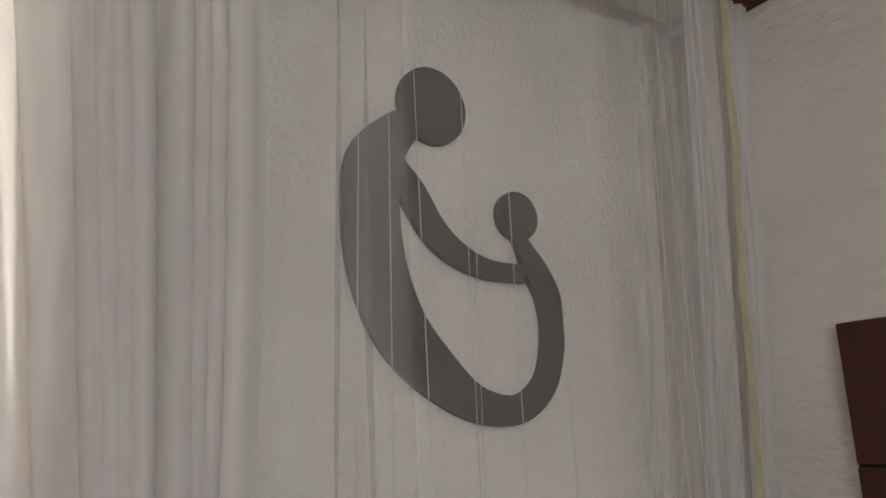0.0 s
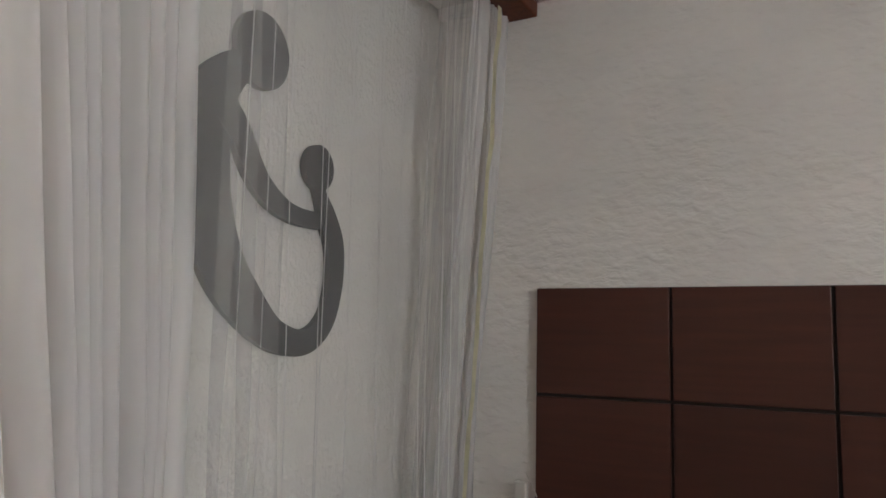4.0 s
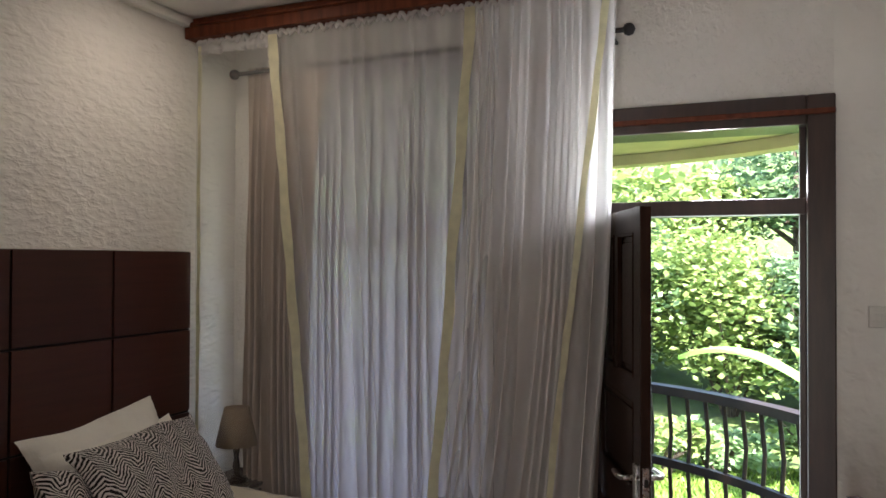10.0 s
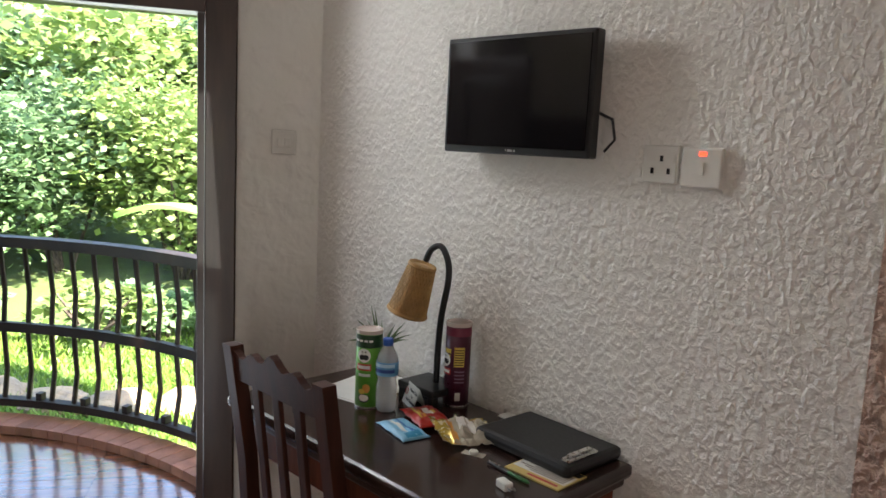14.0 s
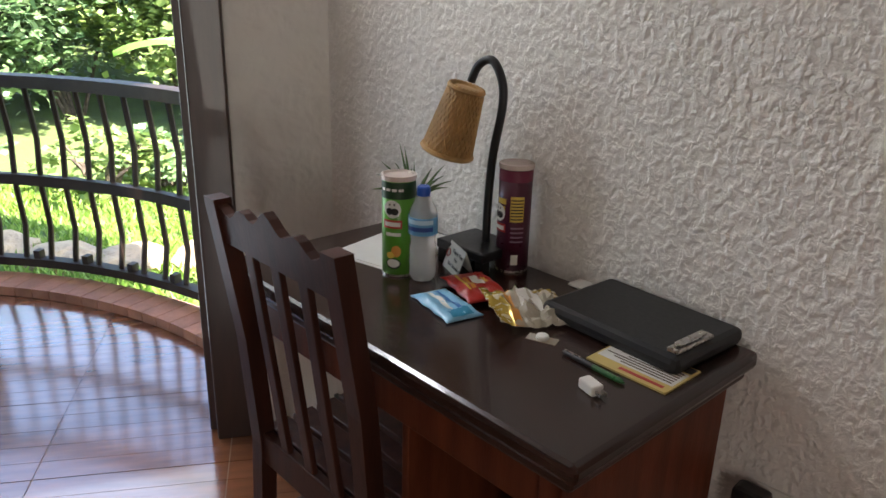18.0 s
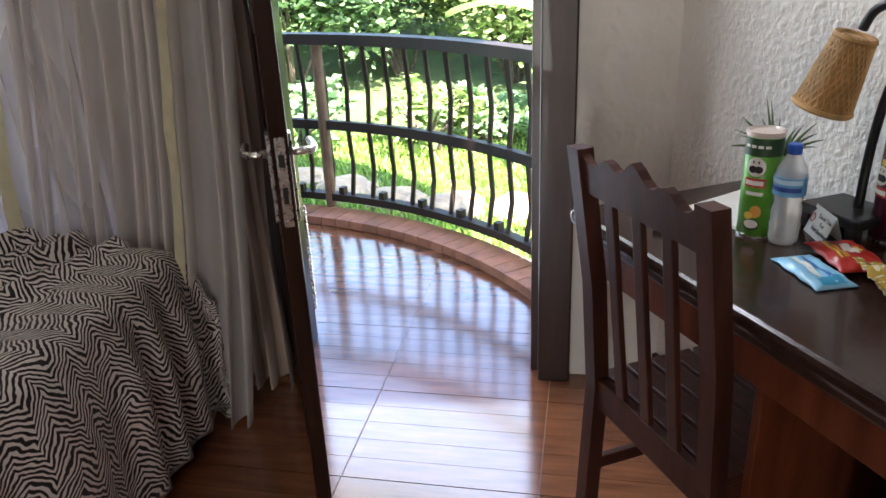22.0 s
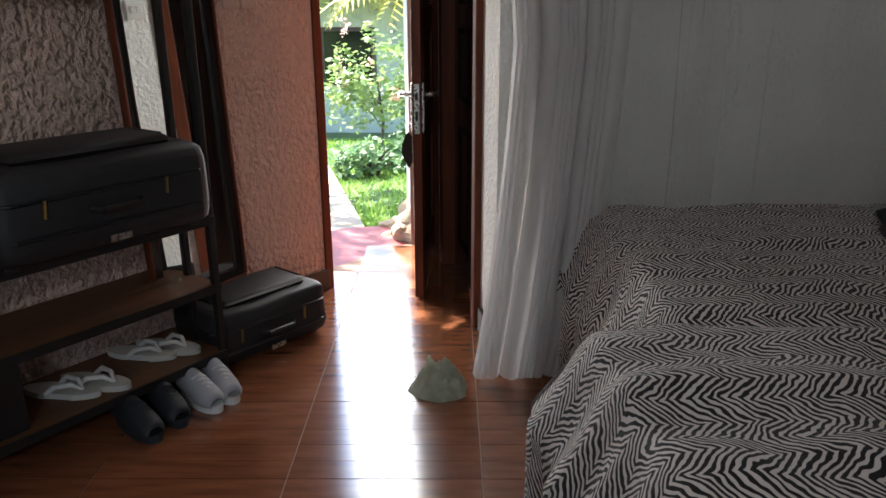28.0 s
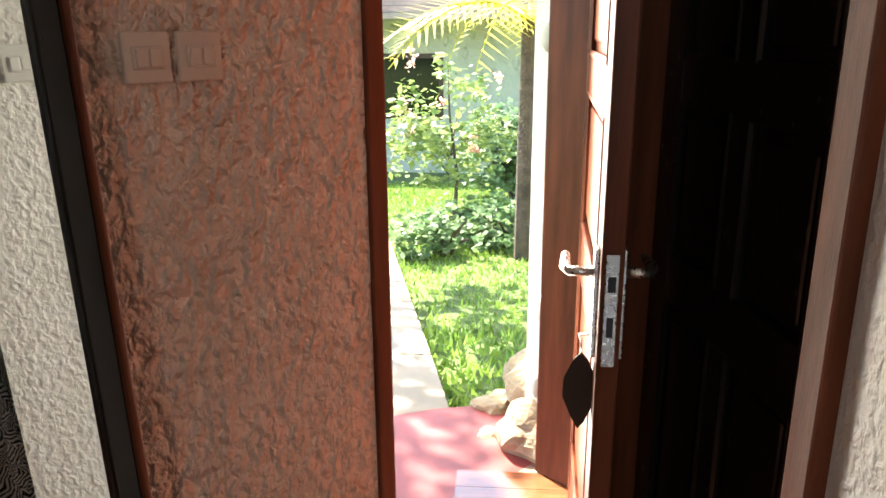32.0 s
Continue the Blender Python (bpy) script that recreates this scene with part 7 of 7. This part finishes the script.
ROCKM = material("sandy_rock", (0.42, 0.31, 0.18), 0.9, vary=0.25, scale=5, bump=0.8, bump_scale=18, dist=0.03, color2=(0.25, 0.20, 0.14))
for k in range(14):
    y = -6.6 + k * 0.42
    ob = rock((7.35 + 0.5 * math.sin(k * 0.5), y, ground_z(7.35, y) + 0.02), (0.2, 0.22, 0.09), k + 20, "low edging stone of the flower bed", "edging_stone", "stone")
    ob["group"] = "edging stones"
# grass blades
r_ = np.random.RandomState(5)


def grass(name, x0, x1, y0, y1, count, h, label):
    x, y = r_.uniform(x0, x1, count), r_.uniform(y0, y1, count)
    if x0 > 4:
        keep = np.hypot(x - BC[0], y - BC[1]) > BR + 0.12
    else:
        edge = path_right(x)
        keep = ((y > edge) | (y < edge - 0.95)) & (np.hypot(x + 1.15, y + 2.70) > 0.95)
    x, y = x[keep], y[keep]
    n = len(x)
    z = np.array([ground_z(a, b) for a, b in zip(x, y)]) - 0.01
    a = r_.uniform(0, 6.28, n)
    hh = h * r_.uniform(0.5, 1.3, n)
    w = 0.010 + 0.006 * r_.rand(n)
    lx, ly = r_.normal(0, 0.5, n) * hh, r_.normal(0, 0.5, n) * hh
    p0 = np.stack([x - np.cos(a) * w, y - np.sin(a) * w, z], 1)
    p1 = np.stack([x + np.cos(a) * w, y + np.sin(a) * w, z], 1)
    p2 = np.stack([x + lx, y + ly, z + hh], 1)
    V = np.stack([p0, p1, p2], 1).reshape(-1, 3)
    me = bpy.data.meshes.new(name)
    me.from_pydata(V.tolist(), [], np.arange(n * 3).reshape(n, 3).tolist())
    me.materials.append(BLADE)
    return tagged(new(name, me), label, "grass", kind="stuff")


def path_right(x):
    return -2.84 + (x + 1.8) * 0.19


grass("grass", 6.0, 9.5, -7.0, 2.5, 42000, 0.06, "short sunlit lawn grass beyond the balcony")
grass("grass", -10.5, -1.7, -7.0, 1.0, 60000, 0.055, "short sunlit lawn grass beside the path")

# ---- entrance outside ----
PORCH = material("red_porch_cement", (0.36, 0.075, 0.065), 0.45, vary=0.15, scale=4, bump=0.1, bump_scale=40, dist=0.003)
bm = bmesh.new()
lathe(bm, [(0.0001, -0.30), (0.92, -0.30), (0.92, -0.012), (0.90, -0.006), (0.0001, -0.006)], 48, (-1.10, -2.70, 0))
tagged(part("pavement_porch", bm, PORCH), "round red cement porch outside the entrance", "porch", kind="structure")
CONC = material("path_concrete", (0.40, 0.33, 0.235), 0.9, vary=0.12, scale=3, bump=0.3, bump_scale=60, dist=0.004)
pw_ = tagged(new("path"), "pale concrete garden path from the entrance", "path", kind="structure")
for k in range(9):
    x = -1.75 - k * 0.95
    bm = bmesh.new()
    x2 = x - 0.94
    bend = max(0, k - 5) * 0.12
    q = [bm.verts.new((px_, py_, z - 0.09 * max(0, -px_ - 2))) for z in (-0.3, -0.045) for px_, py_ in ((x, path_right(x)), (x2, path_right(x2)), (x2, path_right(x2) - 0.92), (x, path_right(x) - 0.92))]
    for f4 in ((3, 2, 1, 0), (4, 5, 6, 7), (0, 1, 5, 4), (1, 2, 6, 5), (2, 3, 7, 6), (3, 0, 4, 7)):
        bm.faces.new([q[i] for i in f4])
    bmesh.ops.recalc_face_normals(bm, faces=bm.faces)
    part("slab", bm, CONC, pw_)
for k, (x, y, z, r) in enumerate(((-1.72, -2.58, 0.06, (0.15, 0.12, 0.11)), (-1.98, -2.50, 0.12, (0.16, 0.14, 0.15)), (-2.02, -2.70, -0.02, (0.10, 0.08, 0.06)), (-2.3, -2.55, 0.0, (0.14, 0.12, 0.09)), (-2.2, -2.30, 0.12, (0.2, 0.16, 0.16)), (-1.80, -2.74, -0.03, (0.06, 0.05, 0.04)))):
    rock((x, y, z), r, k + 1)
# outer wall north of the porch, set with stones
OUT = plaster("white_outer_plaster", (0.72, 0.70, 0.62), 0.006, 10)
ow = tagged(new("wall_outer_entrance"), "white outer wall set with rounded stones beside the porch", "wall", kind="structure")
mO = frame_of((-1.50, -2.47), (-1.74, -2.60))
ob = part("wall_end", B(0.0, 0.30, 0.0, -0.55, -0.3, HC), OUT, ow)
ob.matrix_basis = mO
STN = material("wall_stone", (0.60, 0.56, 0.47), 0.85, vary=0.15, scale=12, bump=0.3, bump_scale=50, dist=0.003)
rs = random.Random(9)
for k in range(34):
    bm = bmesh.new()
    bmesh.ops.create_icosphere(bm, subdivisions=2, radius=1)
    sc = (rs.uniform(0.022, 0.04), 0.02, rs.uniform(0.035, 0.06))
    bmesh.ops.scale(bm, vec=sc, verts=bm.verts)
    ob = part("stone", bm, STN, ow, smooth=True)
    if k < 22:
        ob.matrix_basis = mO @ pose(rs.choice((0.06, 0.14, 0.22)) + rs.uniform(-.02, .02), 0.0, 0.05 + (k * 0.0955) % 2.1, 0, 0, 0)
    else:
        ob.matrix_basis = mO @ pose(0.30, -0.05 - 0.09 * (k % 3), 0.05 + (k - 22) * 0.18, 0, 0, 90)
# cottage opposite
ch_ = thing("cottage", "pale green garden cottage with stone-set walls", "house", m=pose(-12.6, -5.6, -1.0, 0, 0, -8))
GREENW = plaster("pale_green_plaster", (0.42, 0.46, 0.37), 0.03, 5)
part("wall", B(-0.3, 0.0, -5.0, 6.0, -0.3, 2.7), GREENW, ch_)
part("plinth", B(0.0, 0.06, -5.0, 6.0, -0.3, 0.25, 0.01), GREENW, ch_)
ROOFM = material("roof_tile", (0.35, 0.28, 0.24), 0.8, vary=0.2, scale=3)
bm = bmesh.new()
for k in range(14):
    box(bm, -0.6 + k * 0.0 + 0.9 - k * 0.22, 1.2 - k * 0.22, -5.4, 6.4, 2.55 + k * 0.10, 2.64 + k * 0.10)
part("roof", bm, ROOFM, ch_)
for y0 in (1.1, -2.6):
    wn_ = part("window", B(-0.02, 0.03, y0, y0 + 1.1, 0.9, 2.0, 0.005), DARKWOOD, ch_)
    part("pane", B(0.028, 0.036, y0 + 0.08, y0 + 1.02, 0.98, 1.92), SCREEN, wn_)
part("yellow_pilaster", B(0.0, 0.08, 0.55, 0.9, -0.3, 2.6, 0.01), EAVE, ch_)
part("meter_box", B(0.0, 0.10, -0.75, -0.55, 1.55, 1.85, 0.01), CREAMPLASTIC, ch_)
rs2 = random.Random(3)
bm = bmesh.new()
for k in range(160):
    y, z = rs2.uniform(-4.5, 5.5), rs2.uniform(0.3, 2.6)
    r = bmesh.ops.create_icosphere(bm, subdivisions=1, radius=1)
    for v in r["verts"]:
        v.co = Vector((v.co.x * 0.03, y + v.co.y * 0.07, z + v.co.z * 0.12))
tagged(part("wall_stones", bm, GREENW, ch_, smooth=True), kind="stuff")
# garden plants by the path
tree("rose_bush", -6.6, -3.05, 2.1, (0.62, 0.62, 0.8), 1900, 0.075, LEAF_B, 401, "tall rose bush with pale green leaves and few blooms", 0.022, "rose bush", 0.5)
bush("garden_bush", -8.6, -2.3, (0.8, 0.8, 0.75), 3500, 0.10, LEAF_A, 402, "dark green garden shrub behind the roses")
for k, (x, y) in enumerate(((-5.4, -3.1), (-5.7, -2.5), (-5.3, -1.9), (-6.2, -2.8), (-5.9, -1.4))):
    bush("flower_clump", x, y, (0.45, 0.45, 0.26), 1300, 0.06, LEAF_C, 410 + k, "low grey-green flower clump by the path")
PETAL = leafy("pink_petals", (0.70, 0.35, 0.32), (0.85, 0.6, 0.5))
rb = thing("rose_blooms", "pink and peach rose blooms", "flowers", m=pose(-6.5, -3.05, -0.5))
foliage_mesh("petals", [((rt.uniform(-.4, .3), rt.uniform(-.5, .5), rt.uniform(0.8, 1.7)), (0.05, 0.05, 0.05)) for _ in range(14)], 190, 0.05, PETAL, 9, rb)
pmz = thing("palm", "palm with yellow-green fronds beside the entrance", "palm", m=pose(-5.2, -2.42, ground_z(-5.2, -2.42) - 0.45))
PALMM = leafy("palm_leaflets", (0.35, 0.38, 0.05), (0.62, 0.55, 0.08))
part("stem", tube(bmesh.new(), [(0, 0, 0), (0.05, 0, 1.2), (0, 0, 2.3)], [0.09, 0.08, 0.06], 10), BARK, pmz)
for k in range(11):
    a = -2.6 + k * 0.57
    bm = bmesh.new()
    spine = [Vector((math.cos(a) * 1.25 * s, math.sin(a) * 1.25 * s, 2.3 + 0.75 * s - 1.05 * s * s)) for s in [i / 10 for i in range(11)]]
    tube(bm, spine, [0.014 - 0.0011 * i for i in range(11)], 5)
    for i in range(1, 11):
        for sgn in (-1, 1):
            for h_ in (0.0, 0.5):
                p = spine[i - 1].lerp(spine[i], h_)
                sd_ = Vector((-math.sin(a), math.cos(a), -0.35)) * sgn + Vector((math.cos(a), math.sin(a), -0.1)) * 0.7
                sd_.normalize()
                ln = 0.42 * math.sin(math.pi * (0.15 + 0.8 * i / 11))
                w_ = Vector((0, 0, 1)).cross(sd_).normalized() * 0.014
                q = [bm.verts.new(v) for v in (p + w_, p + sd_ * ln + Vector((0, 0, -0.08 * ln)), p - w_)]
                bm.faces.new(q)
    part("frond", bm, PALMM, pmz)
tree("garden_tree", -4.6, -5.9, 7.6, (1.7, 1.7, 1.5), 2300, 0.17, LEAF_B, 430, "open-crowned garden tree shading the porch", 0.12, zc=0.85)
# woods behind the cottage close the distance
for k in range(9):
    tree("far_tree", -22 + rt.uniform(-2, 2), -16 + k * 4.0, 9 + rt.uniform(-1, 2), (3, 3, 3.6), 3000, 0.4, LEAF_A, 500 + k, "leafy tree behind the cottage", 0.2)

# ---- floor ----
fl = tagged(new("floor"), "glossy red-brown wood-look floor tiles", "floor", kind="structure")
part("screed", prism(OUTLINE, -0.28, -0.004), GROUT, fl)
part("balcony_screed", clip_east(arc_bar(0.05, BR + 0.06, -0.30, -0.0035, -78, 70, 40), 4.842), TILE, fl)
TX, TY, TANG = 0.461, 0.585, math.atan(-0.034)
tme = {}


def tile_mesh(w, h, name):
    bm = bmesh.new()
    g = 0.002
    n = 5
    for k in range(n):
        x0, x1 = g + (w - 2 * g) * k / n, g + (w - 2 * g) * (k + 1) / n
        box(bm, x0 + (0.0008 if k else 0), x1 - (0.0008 if k < n - 1 else 0), g, h - g, -0.004, 0.0)
    me = bpy.data.meshes.new(name)
    bm.to_mesh(me)
    bm.free()
    me.materials.append(TILE)
    return me


TM = tile_mesh(TX, TY, "tile")
org = Vector((-0.172, -2.895, 0))
cT, sT = math.cos(TANG), math.sin(TANG)
for i in range(-6, 16):
    for j in range(-5, 6):
        lx, ly = i * TX, j * TY
        wx, wy = org.x + lx * cT - ly * sT, org.y + lx * sT + ly * cT
        cx, cy = wx + TX / 2, wy + TY / 2
        inside = -1.45 < cx < 4.75 and -5.25 < cy < 0.1 and (0.5075 * cx - 0.8616 * cy < 5.47) and (-0.597 * cx - 0.803 * cy < 3.12)
        if cx < -0.55 and not (-2.2 > cy):
            inside = False
        bal = cx >= 4.55 and max(math.hypot(cx + u * TX / 2 - BC[0], cy + w * TY / 2 - BC[1]) for u in (-1, 1) for w in (-1, 1)) < BR + 0.04
        if not (inside or bal):
            continue
        ob = new("tile", TM)
        ob.matrix_basis = pose(wx, wy, 0, 0, 0, math.degrees(TANG))
        ob.parent = fl
BRICKM = material("terracotta_edge", (0.48, 0.20, 0.11), 0.7, vary=0.2, scale=8, bump=0.3, bump_scale=40, dist=0.004, per_object=0.2)
a = -70
while a < 62:
    bm = arc_bar(BR - 0.20, BR - 0.02, 0.0, 0.045, a, a + 2.35, 2)
    part("edge_brick", bm, BRICKM, fl)
    a += 2.5
